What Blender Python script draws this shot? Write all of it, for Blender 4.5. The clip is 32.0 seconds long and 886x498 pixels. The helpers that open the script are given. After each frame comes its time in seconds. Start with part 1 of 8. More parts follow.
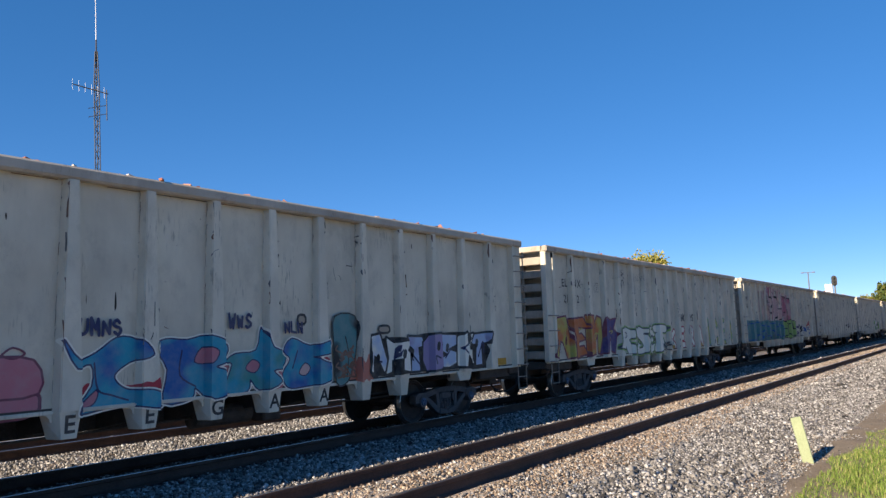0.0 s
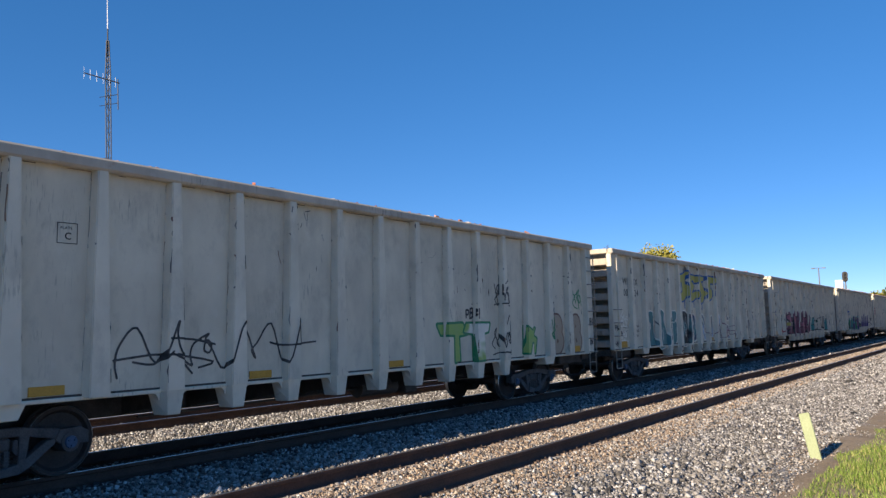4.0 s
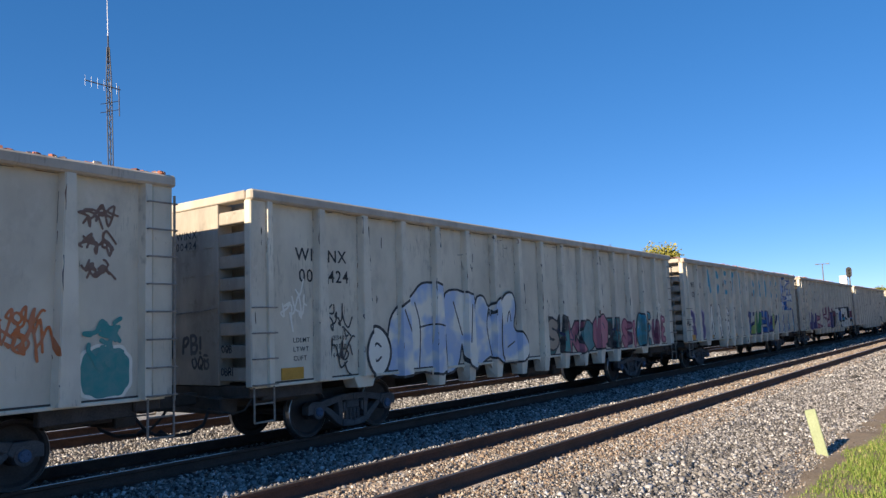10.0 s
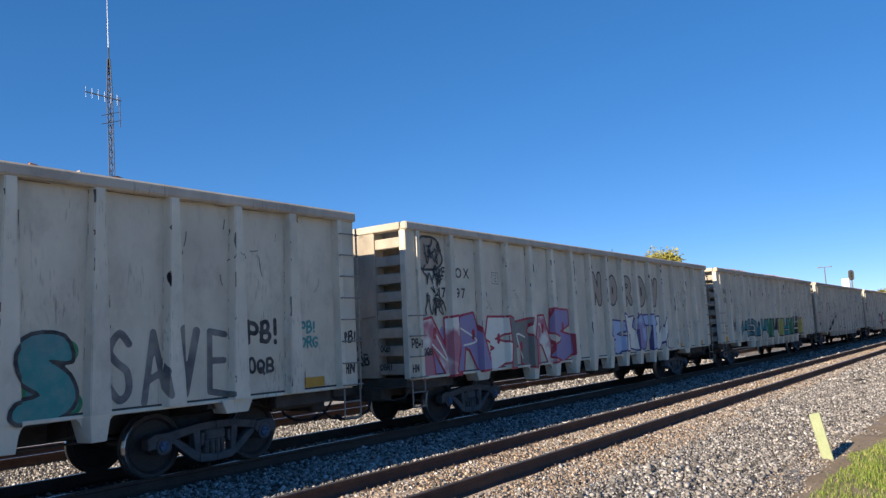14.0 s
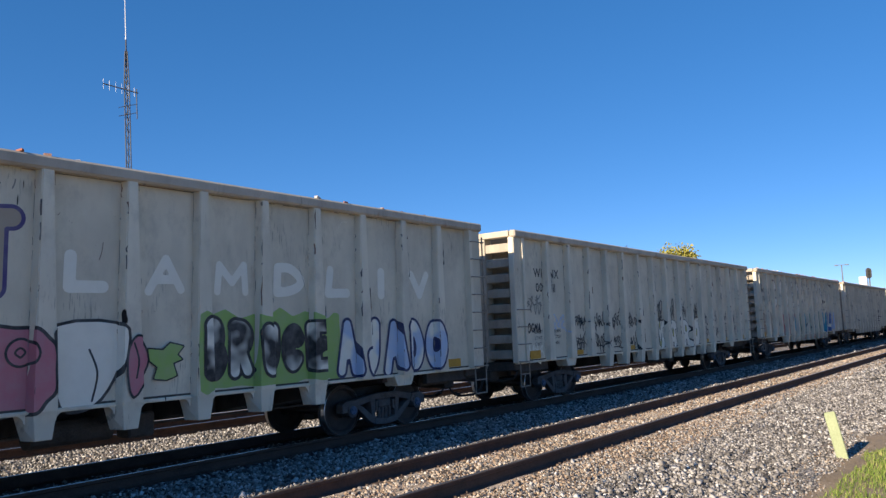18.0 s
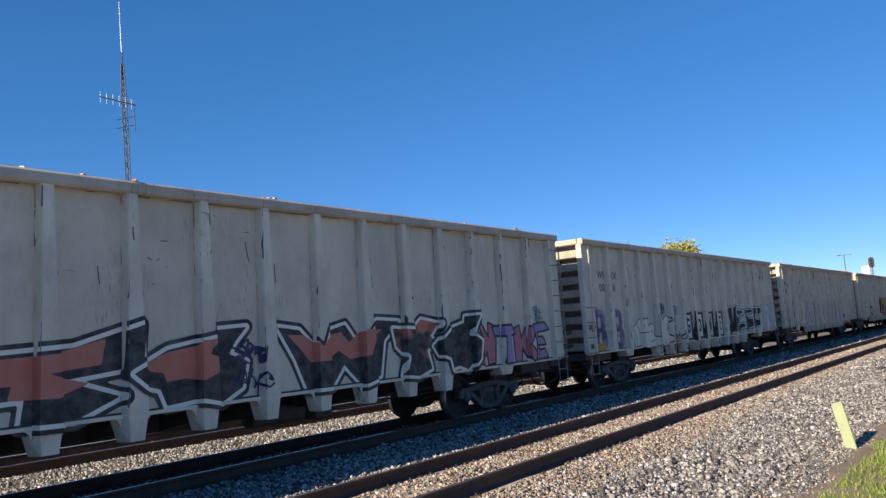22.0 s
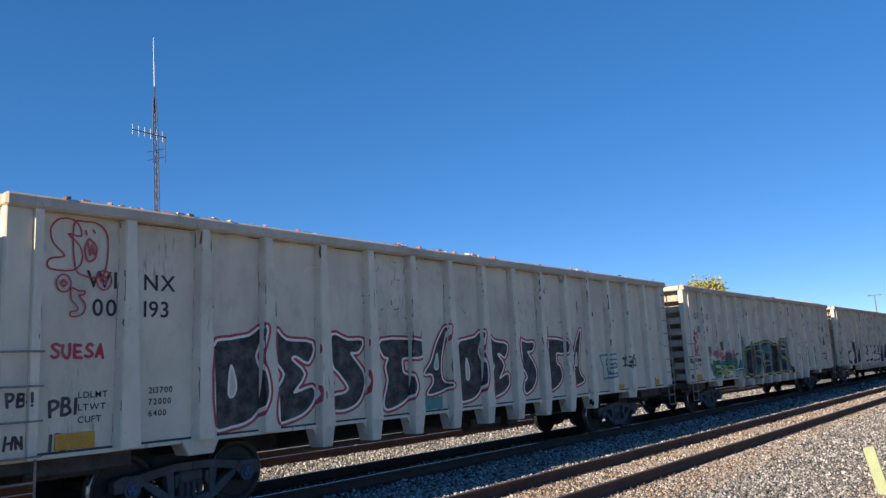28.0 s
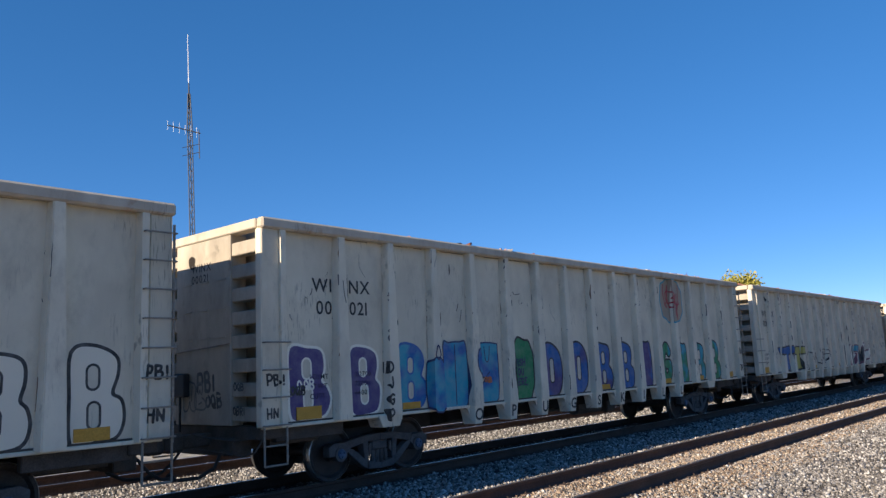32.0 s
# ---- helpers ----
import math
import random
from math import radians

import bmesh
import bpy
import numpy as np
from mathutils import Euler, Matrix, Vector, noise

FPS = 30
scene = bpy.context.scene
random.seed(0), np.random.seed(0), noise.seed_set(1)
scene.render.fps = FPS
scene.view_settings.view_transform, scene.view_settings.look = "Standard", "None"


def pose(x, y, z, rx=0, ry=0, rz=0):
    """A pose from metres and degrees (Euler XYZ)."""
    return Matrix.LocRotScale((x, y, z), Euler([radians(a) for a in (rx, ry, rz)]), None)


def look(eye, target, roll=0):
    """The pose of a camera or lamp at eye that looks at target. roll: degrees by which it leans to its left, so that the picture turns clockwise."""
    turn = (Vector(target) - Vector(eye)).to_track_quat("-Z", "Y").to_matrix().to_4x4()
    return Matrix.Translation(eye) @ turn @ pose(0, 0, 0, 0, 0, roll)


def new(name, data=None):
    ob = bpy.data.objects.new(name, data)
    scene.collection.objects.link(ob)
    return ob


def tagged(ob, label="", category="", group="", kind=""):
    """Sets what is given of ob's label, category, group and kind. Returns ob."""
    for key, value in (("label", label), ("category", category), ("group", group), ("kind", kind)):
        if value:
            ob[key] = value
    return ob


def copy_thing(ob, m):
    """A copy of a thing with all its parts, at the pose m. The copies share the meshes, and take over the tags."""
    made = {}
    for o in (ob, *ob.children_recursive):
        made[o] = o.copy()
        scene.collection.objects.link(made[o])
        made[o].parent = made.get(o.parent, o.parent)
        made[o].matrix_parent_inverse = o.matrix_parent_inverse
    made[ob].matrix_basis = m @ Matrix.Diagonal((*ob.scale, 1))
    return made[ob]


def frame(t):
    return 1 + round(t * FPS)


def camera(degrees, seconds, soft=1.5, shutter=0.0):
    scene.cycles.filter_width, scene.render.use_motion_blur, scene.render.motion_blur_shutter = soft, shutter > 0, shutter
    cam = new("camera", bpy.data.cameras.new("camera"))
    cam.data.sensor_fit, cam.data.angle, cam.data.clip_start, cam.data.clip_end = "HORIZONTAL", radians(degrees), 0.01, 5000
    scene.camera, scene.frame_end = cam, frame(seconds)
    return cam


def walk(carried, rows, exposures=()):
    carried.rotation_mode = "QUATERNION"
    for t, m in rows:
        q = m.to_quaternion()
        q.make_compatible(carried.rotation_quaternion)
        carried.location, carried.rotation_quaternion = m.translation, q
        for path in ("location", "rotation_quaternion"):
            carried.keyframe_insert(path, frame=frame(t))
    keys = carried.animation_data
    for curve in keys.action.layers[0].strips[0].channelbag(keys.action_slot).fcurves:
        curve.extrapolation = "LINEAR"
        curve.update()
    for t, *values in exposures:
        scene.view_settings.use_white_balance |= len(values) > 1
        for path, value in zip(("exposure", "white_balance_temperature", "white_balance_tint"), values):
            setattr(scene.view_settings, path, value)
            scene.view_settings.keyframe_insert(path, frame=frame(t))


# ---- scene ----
from mathutils.geometry import tessellate_polygon

# World: x runs along the track, y away from the camera, z up; z = 0 is the top of the rails.
cam = camera(60.19, 32.0, 1.4)
EYE = (0.0, 0.0, 1.80)
# seconds, yaw, pitch, roll of the hand-held camera
TURNS = [
    (0, -54.69, 6.58, 1.96), (0.5, -54.69, 6.39, 1.67), (1, -54.62, 6.25, 1.33), (1.5, -54.48, 6.21, 1.13),
    (2, -54.35, 6.19, 1.05), (2.5, -54.22, 6.18, 1.13), (4.5, -54.11, 5.90, 1.35), (5, -54.15, 5.77, 1.31),
    (5.5, -54.15, 5.70, 1.31), (6, -54.14, 5.71, 1.37), (6.5, -54.12, 5.76, 1.40), (7, -54.08, 5.88, 1.56),
    (7.5, -54.07, 5.96, 1.65), (8, -54.06, 6.00, 1.72), (8.5, -54.02, 6.01, 1.77), (9, -53.92, 5.99, 1.83),
    (9.5, -53.85, 6.02, 2.00), (10, -53.80, 6.11, 2.16), (10.5, -53.82, 6.28, 2.35), (11, -53.88, 6.49, 2.43),
    (11.5, -53.95, 6.62, 2.43), (12, -53.97, 6.70, 2.41), (12.5, -53.94, 6.73, 2.49), (13, -53.83, 6.73, 2.62),
    (13.5, -53.72, 6.70, 2.66), (14, -53.62, 6.66, 2.76), (14.5, -53.54, 6.63, 2.82), (16.5, -53.22, 6.50, 2.44),
    (17, -53.05, 6.46, 2.35), (17.5, -52.82, 6.39, 2.31), (18, -52.65, 6.26, 2.13), (18.5, -52.54, 6.12, 1.83),
    (19, -52.50, 5.92, 1.42), (19.5, -52.59, 5.71, 1.19), (20, -52.76, 5.59, 1.24), (20.5, -52.97, 5.57, 1.76),
    (21, -53.04, 5.70, 2.40), (21.5, -52.80, 6.00, 3.20), (22, -52.34, 6.45, 3.89), (22.5, -51.90, 6.96, 4.30),
    (23, -51.70, 7.48, 4.38), (23.5, -51.86, 7.80, 4.05), (24, -52.16, 7.89, 3.57), (24.5, -52.33, 7.87, 3.09),
    (25, -52.24, 7.81, 2.70), (25.5, -51.97, 7.85, 2.57), (27.5, -50.88, 8.88, 2.83), (28, -50.70, 9.10, 2.88),
    (28.5, -50.52, 9.23, 2.88), (29, -50.28, 9.33, 2.90), (29.5, -49.98, 9.30, 2.93), (30, -49.58, 9.24, 2.85),
    (30.5, -49.18, 9.06, 2.76), (31, -48.83, 8.94, 2.69), (31.5, -48.61, 8.84, 2.56), (32, -48.41, 8.78, 2.52),
]
walk(cam, [(t, pose(*EYE, 90 + pitch, roll, yaw)) for t, yaw, pitch, roll in TURNS],
     exposures=[(0.0, 1.06), (32.0, 1.06)])

# ---- light: a low clear sun behind the train, deep blue sky ----
SUN_WAY = Vector((2.6, -0.25, -1.0)).normalized()
world = bpy.data.worlds.new("sky")
scene.world = world
world.use_nodes = True
wn, wl = world.node_tree.nodes, world.node_tree.links
sky = wn.new("ShaderNodeTexSky")
sky.sky_type = "NISHITA"
sky.sun_disc = False
sky.sun_elevation = math.asin(-SUN_WAY.z)
sky.sun_rotation = math.atan2(-SUN_WAY.x, -SUN_WAY.y)
sky.altitude = 200
sky.air_density, sky.dust_density, sky.ozone_density = 0.42, 0.0, 2.0
deep = wn.new("ShaderNodeHueSaturation")
deep.inputs["Saturation"].default_value = 1.62
even = wn.new("ShaderNodeGamma")
even.inputs["Gamma"].default_value = 0.6
wl.new(sky.outputs["Color"], even.inputs["Color"])
wl.new(even.outputs["Color"], deep.inputs["Color"])
tint = wn.new("ShaderNodeMix")
tint.data_type, tint.blend_type = "RGBA", "MULTIPLY"
tint.inputs["Factor"].default_value = 1.0
tint.inputs["B"].default_value = (0.975, 0.945, 1.055, 1.0)
wl.new(deep.outputs["Color"], tint.inputs["A"])
wl.new(tint.outputs["Result"], wn["Background"].inputs["Color"])
wn["Background"].inputs["Strength"].default_value = 0.15
sun_data = bpy.data.lights.new("sun", "SUN")
sun_data.energy, sun_data.angle, sun_data.color = 4.0, radians(0.5), (1.0, 0.84, 0.64)
sun = new("sun", sun_data)
sun.matrix_world = look((0, 0, 60), Vector((0, 0, 60)) + SUN_WAY)

# ---- materials ----
def shader(name, rough=0.7, metal=0.0, spec=0.4):
    m = bpy.data.materials.new(name)
    m.use_nodes = True
    b = m.node_tree.nodes["Principled BSDF"]
    b.inputs["Roughness"].default_value = rough
    b.inputs["Metallic"].default_value = metal
    b.inputs["Specular IOR Level"].default_value = spec
    return m, m.node_tree.nodes, m.node_tree.links, b


def coords(n, l, stretch=(1, 1, 1), own=True):
    """Object coordinates, shifted by each object's own random number."""
    tc = n.new("ShaderNodeTexCoord")
    mp = n.new("ShaderNodeMapping")
    mp.inputs["Scale"].default_value = stretch
    l.new(tc.outputs["Object"], mp.inputs["Vector"])
    if own:
        oi = n.new("ShaderNodeObjectInfo")
        mu = n.new("ShaderNodeMath")
        mu.operation = "MULTIPLY"
        mu.inputs[1].default_value = 57.0
        l.new(oi.outputs["Random"], mu.inputs[0])
        l.new(mu.outputs[0], mp.inputs["Location"])
    return mp.outputs["Vector"]


def noise_tex(n, l, vec, scale, detail=4.0, rough=0.55):
    t = n.new("ShaderNodeTexNoise")
    t.inputs["Scale"].default_value, t.inputs["Detail"].default_value, t.inputs["Roughness"].default_value = scale, detail, rough
    l.new(vec, t.inputs["Vector"])
    return t.outputs["Fac"]


def ramp(n, l, fac, stops):
    r = n.new("ShaderNodeValToRGB")
    e = r.color_ramp.elements
    while len(e) < len(stops):
        e.new(0.5)
    for k, (p, c) in enumerate(stops):
        e[k].position, e[k].color = p, (*c, 1)
    l.new(fac, r.inputs["Fac"])
    return r.outputs["Color"]


def mixed(n, l, fac, a, b):
    x = n.new("ShaderNodeMix")
    x.data_type = "RGBA"
    l.new(fac, x.inputs["Factor"])
    for sock, v in ((x.inputs["A"], a), (x.inputs["B"], b)):
        if isinstance(v, tuple):
            sock.default_value = (*v, 1)
        else:
            l.new(v, sock)
    return x.outputs["Result"]


def bump(n, l, b, height, strength, distance):
    u = n.new("ShaderNodeBump")
    u.inputs["Strength"].default_value, u.inputs["Distance"].default_value = strength, distance
    l.new(height, u.inputs["Height"])
    l.new(u.outputs["Normal"], b.inputs["Normal"])


def grainy(name, dark, light, scale=3.0, fine=40.0, rough=0.8, metal=0.0, relief=0.3, depth=0.01, own=True, spec=0.4):
    """A surface that varies between two colours at two scales, with fine relief."""
    m, n, l, b = shader(name, rough, metal, spec)
    v = coords(n, l, own=own)
    big, small = noise_tex(n, l, v, scale, 5), noise_tex(n, l, v, fine, 3)
    c1 = ramp(n, l, big, [(0.3, dark), (0.7, light)])
    c2 = ramp(n, l, small, [(0.25, tuple(x * 0.72 for x in dark)), (0.75, tuple(min(1, x * 1.15) for x in light))])
    half = n.new("ShaderNodeValue")
    half.outputs[0].default_value = 0.45
    l.new(mixed(n, l, half.outputs[0], c1, c2), b.inputs["Base Color"])
    bump(n, l, b, small, relief, depth)
    return m


def car_paint(name, base, dirt, rusty=0.0, grime=0.49):
    """Chalky grey railcar paint: broad fading, vertical run-off streaks, small black scrapes, rust flecks."""
    m, n, l, b = shader(name, 0.85, 0.0, 0.05)
    v = coords(n, l)
    streak = noise_tex(n, l, coords(n, l, (1.3, 1.3, 0.45)), 1.6, 7, 0.62)
    broad = noise_tex(n, l, v, 0.8, 4)
    col = ramp(n, l, broad, [(0.25, tuple(x * 0.8 for x in base)), (0.75, tuple(min(1, x * 1.07) for x in base))])
    runs = ramp(n, l, streak, [(grime, (0, 0, 0)), (grime + 0.4, (0.5, 0.5, 0.5))])
    col = mixed(n, l, runs, col, dirt)
    smear = noise_tex(n, l, coords(n, l, (1.0, 1.0, 0.6)), 2.3, 9, 0.72)
    col = mixed(n, l, ramp(n, l, smear, [(0.52, (0, 0, 0)), (0.78, (0.42, 0.42, 0.42))]), col, tuple(x * 0.62 for x in dirt))
    pale = noise_tex(n, l, coords(n, l, (1.4, 1.4, 1.0)), 3.1, 8, 0.7)
    col = mixed(n, l, ramp(n, l, pale, [(0.58, (0, 0, 0)), (0.8, (0.3, 0.3, 0.3))]), col, (0.86, 0.82, 0.76))
    # zones rubbed by the loading machines, full of fine mostly upright scratches
    zone = ramp(n, l, noise_tex(n, l, coords(n, l, (0.9, 0.9, 0.7)), 1.2, 3), [(0.54, (0, 0, 0)), (0.66, (0.75, 0.75, 0.75))])
    fine = ramp(n, l, noise_tex(n, l, coords(n, l, (26.0, 3.0, 3.2)), 1.4, 3, 0.5), [(0.57, (0, 0, 0)), (0.66, (1, 1, 1))])
    both = n.new("ShaderNodeMath")
    both.operation = "MULTIPLY"
    l.new(zone, both.inputs[0])
    l.new(fine, both.inputs[1])
    col = mixed(n, l, both.outputs[0], col, tuple(x * 0.42 for x in base))
    scr = noise_tex(n, l, coords(n, l, (9.0, 1.0, 1.3)), 1.1, 2, 0.4)
    mask = ramp(n, l, scr, [(0.775, (0, 0, 0)), (0.785, (1, 1, 1))])
    col = mixed(n, l, mask, col, (0.035, 0.03, 0.028))
    rust = noise_tex(n, l, v, 14.0, 5, 0.7)
    rmask = ramp(n, l, rust, [(0.69, (0, 0, 0)), (0.76, (1, 1, 1))])
    col = mixed(n, l, rmask, col, (0.17, 0.085, 0.045))
    if rusty:
        blot = noise_tex(n, l, v, 1.3, 6, 0.7)
        col = mixed(n, l, ramp(n, l, blot, [(rusty, (0, 0, 0)), (rusty + 0.14, (0.85, 0.85, 0.85))]), col, (0.36, 0.17, 0.08))
    l.new(col, b.inputs["Base Color"])
    bump(n, l, b, broad, 0.25, 0.02)
    return m


PALETTE = {"k": (0.018, 0.018, 0.02), "w": (0.92, 0.87, 0.74), "b": (0.014, 0.12, 0.38), "c": (0.02, 0.34, 0.47),
           "p": (0.075, 0.05, 0.19), "r": (0.5, 0.03, 0.05), "i": (0.56, 0.19, 0.23), "g": (0.02, 0.24, 0.09),
           "t": (0.04, 0.28, 0.26), "y": (0.55, 0.48, 0.1), "o": (0.62, 0.17, 0.04), "n": (0.012, 0.02, 0.1),
           "s": (0.25, 0.235, 0.2), "u": (0.2, 0.1, 0.06), "l": (0.33, 0.5, 0.13), "a": (0.45, 0.56, 0.74),
           "e": (0.45, 0.35, 0.25), "m": (0.21, 0.05, 0.085), "v": (0.34, 0.27, 0.46), "f": (0.08, 0.25, 0.25), "d": (0.68, 0.44, 0.4), "h": (0.1, 0.1, 0.105), "q": (0.62, 0.19, 0.12), "x": (0.84, 0.76, 0.61)}
PAINTS = {}


def spray(code):
    """Spray paint in one colour, or two that cloud into each other ('bi': blue and pink)."""
    if code not in PAINTS:
        a, c = PALETTE[code[0]], PALETTE[code[-1]]
        m, n, l, b = shader("spray_paint", 0.55, 0.0, 0.35)
        v = coords(n, l)
        fac = ramp(n, l, noise_tex(n, l, v, 1.5, 2), [(0.44, (0, 0, 0)), (0.56, (1, 1, 1))])
        col = mixed(n, l, fac, a, c) if len(code) > 1 else None
        thin = noise_tex(n, l, v, 5.0, 6, 0.65)
        worn = ramp(n, l, thin, [(0.4, (0.03, 0.03, 0.03)), (0.85, (0.4, 0.4, 0.4))])
        dust = (0.74, 0.68, 0.56) if min(sum(a), sum(c)) > 1.4 else (0.42, 0.4, 0.37)
        l.new(mixed(n, l, worn, col if col else a, dust), b.inputs["Base Color"])
        PAINTS[code] = m
    return PAINTS[code]


M_GREY = car_paint("grey_car_paint", (0.83, 0.755, 0.6), (0.44, 0.39, 0.315))
# panels: more dirt, and a base darkened to paint in the recess shade between ribs
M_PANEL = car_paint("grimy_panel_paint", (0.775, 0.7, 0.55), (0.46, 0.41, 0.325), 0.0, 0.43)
# ends: soot streaks, plus shade of the gap between cars put into the base
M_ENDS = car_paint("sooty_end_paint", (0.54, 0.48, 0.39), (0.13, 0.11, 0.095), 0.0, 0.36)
M_STEEL = grainy("chipped_grey_handrail_paint", (0.16, 0.14, 0.12), (0.4, 0.35, 0.29), 9, 60, 0.7, 0.1)
M_FRAME = grainy("grimy_underframe_steel", (0.05, 0.042, 0.036), (0.13, 0.11, 0.095), 4, 60, 0.85, 0.0, spec=0.2)
M_CHORD = car_paint("weathered_top_chord", (0.62, 0.55, 0.45), (0.27, 0.2, 0.15), 0.6, 0.42)
M_TRUCK = grainy("cast_truck_steel", (0.056, 0.054, 0.056), (0.16, 0.152, 0.148), 5, 60, 0.8, 0.0, spec=0.25)
M_WHEEL = grainy("wheel_steel", (0.035, 0.031, 0.03), (0.085, 0.072, 0.067), 5, 50, 0.6, 0.3)
M_TREAD = grainy("polished_wheel_tread", (0.45, 0.44, 0.43), (0.65, 0.64, 0.62), 9, 60, 0.32, 0.9, 0.05)
M_CAP = grainy("blue_bearing_cap", (0.05, 0.09, 0.16), (0.1, 0.16, 0.26), 9, 60, 0.6)
M_YELLOW = grainy("yellow_reflector", (0.5, 0.25, 0.03), (0.68, 0.36, 0.05), 6, 60, 0.45)
M_STENCIL = grainy("black_stencil_paint", (0.025, 0.025, 0.028), (0.06, 0.06, 0.06), 6, 60, 0.7)
M_LOAD = grainy("red_brown_scrap_load", (0.16, 0.07, 0.05), (0.5, 0.24, 0.17), 2.5, 14, 0.9, 0, 0.6, 0.05)
M_HOSE = grainy("black_rubber", (0.015, 0.015, 0.016), (0.035, 0.035, 0.035), 8, 60, 0.7)
M_RAIL = grainy("rusty_rail_web", (0.055, 0.032, 0.024), (0.125, 0.07, 0.05), 3, 30, 0.85, 0.0, 0.3, 0.01, False)
M_HEAD = grainy("worn_rail_head", (0.22, 0.2, 0.19), (0.36, 0.34, 0.32), 3, 30, 0.35, 0.85, 0.05, 0.005, False)
M_SPIKE = grainy("rusty_spikes", (0.06, 0.04, 0.032), (0.15, 0.105, 0.08), 6, 40, 0.8, 0.2)
M_MAST = grainy("dark_mast_steel", (0.03, 0.03, 0.035), (0.075, 0.075, 0.08), 4, 30, 0.6, 0.3)
M_TIE = grainy("creosoted_tie", (0.05, 0.038, 0.03), (0.13, 0.1, 0.08), 3, 30, 0.9)
M_MARK = grainy("faded_lime_plastic", (0.31, 0.36, 0.21), (0.41, 0.46, 0.28), 5, 50, 0.5)
M_GALV = grainy("galvanised_steel", (0.13, 0.13, 0.14), (0.25, 0.25, 0.26), 4, 30, 0.6, 0.3)
M_WHITE = grainy("white_fibreglass", (0.68, 0.68, 0.7), (0.82, 0.82, 0.82), 4, 30, 0.5)
M_BLACK = grainy("black_signal_paint", (0.012, 0.012, 0.014), (0.03, 0.03, 0.03), 4, 30, 0.6)
M_BARK = grainy("bark", (0.06, 0.045, 0.035), (0.14, 0.11, 0.09), 4, 20, 0.9)


def island_mat(name, stops, rough=0.85, spec=0.3, fine=60.0):
    """Loose pieces, each with its own shade."""
    m, n, l, b = shader(name, rough, 0.0, spec)
    g = n.new("ShaderNodeNewGeometry")
    col = ramp(n, l, g.outputs["Random Per Island"], stops)
    sp = noise_tex(n, l, coords(n, l, own=False), fine, 3)
    dk = ramp(n, l, sp, [(0.35, (0.75, 0.75, 0.75)), (0.65, (1, 1, 1))])
    x = n.new("ShaderNodeMix")
    x.data_type, x.blend_type = "RGBA", "MULTIPLY"
    x.inputs["Factor"].default_value = 1.0
    l.new(col, x.inputs["A"])
    l.new(dk, x.inputs["B"])
    l.new(x.outputs["Result"], b.inputs["Base Color"])
    return m


M_STONE = island_mat("grey_ballast", [(0.0, (0.045, 0.043, 0.043)), (0.3, (0.2, 0.187, 0.175)), (0.68, (0.37, 0.345, 0.325)), (0.88, (0.52, 0.495, 0.47)), (1.0, (0.76, 0.74, 0.71))])
M_RUSTSTONE = island_mat("rust_stained_ballast", [(0.0, (0.2, 0.14, 0.1)), (0.5, (0.4, 0.3, 0.22)), (1.0, (0.62, 0.53, 0.43))])
M_GRASS = island_mat("grass_blades", [(0.0, (0.1, 0.17, 0.025)), (0.5, (0.22, 0.32, 0.055)), (0.82, (0.36, 0.42, 0.11)), (1.0, (0.5, 0.42, 0.2))], 0.7)
M_CHIPS = island_mat("scrap_chips", [(0.0, (0.16, 0.06, 0.04)), (0.45, (0.55, 0.2, 0.12)), (0.75, (0.6, 0.42, 0.32)), (1.0, (0.8, 0.76, 0.7))])
M_LEAF = island_mat("yellowing_leaves", [(0.0, (0.13, 0.14, 0.025)), (0.5, (0.27, 0.25, 0.045)), (1.0, (0.4, 0.35, 0.075))], 0.7)
M_LEAF2 = island_mat("green_leaves", [(0.0, (0.035, 0.06, 0.012)), (0.6, (0.08, 0.11, 0.02)), (1.0, (0.15, 0.14, 0.03))], 0.7)


def bed_mat():
    """The ballast bed under the loose stones: crushed rock in small cells, rust-stained beside the rails."""
    m, n, l, b = shader("ballast_bed", 0.9, 0.0, 0.25)
    v = coords(n, l, own=False)
    vo = n.new("ShaderNodeTexVoronoi")
    vo.inputs["Scale"].default_value = 20.0
    l.new(v, vo.inputs["Vector"])
    sep = n.new("ShaderNodeSeparateColor")
    l.new(vo.outputs["Color"], sep.inputs["Color"])
    col = ramp(n, l, sep.outputs["Red"], [(0.0, (0.08, 0.075, 0.07)), (0.5, (0.22, 0.2, 0.18)), (1.0, (0.45, 0.42, 0.38))])
    big = ramp(n, l, noise_tex(n, l, v, 0.9, 4), [(0.4, (0, 0, 0)), (0.75, (0.6, 0.6, 0.6))])
    l.new(mixed(n, l, big, col, (0.3, 0.2, 0.13)), b.inputs["Base Color"])
    bump(n, l, b, vo.outputs["Distance"], 0.9, 0.03)
    return m


M_BED = bed_mat()
M_GROUND = grainy("dry_grass_ground", (0.17, 0.15, 0.07), (0.36, 0.29, 0.17), 0.4, 9, 0.95, 0, 0.5, 0.05, False)
M_DIRT = grainy("pale_gravel_lot", (0.28, 0.25, 0.2), (0.5, 0.46, 0.38), 2.5, 22, 0.95, 0, 0.8, 0.05, False)
M_OIL_SHADE = grainy("oily_ballast", (0.022, 0.02, 0.019), (0.075, 0.066, 0.06), 3, 22, 0.75, 0, 0.9, 0.05, False)
M_SAND = grainy("pinkish_track_sand", (0.36, 0.27, 0.19), (0.64, 0.53, 0.42), 2.2, 26, 0.95, 0, 0.9, 0.03, False)
M_SOIL = grainy("brown_verge_soil", (0.2, 0.145, 0.09), (0.36, 0.28, 0.19), 1.5, 22, 0.95, 0, 0.6, 0.03, False)

# ---- mesh helpers ----
def part(name, bm, material, parent=None, label=""):
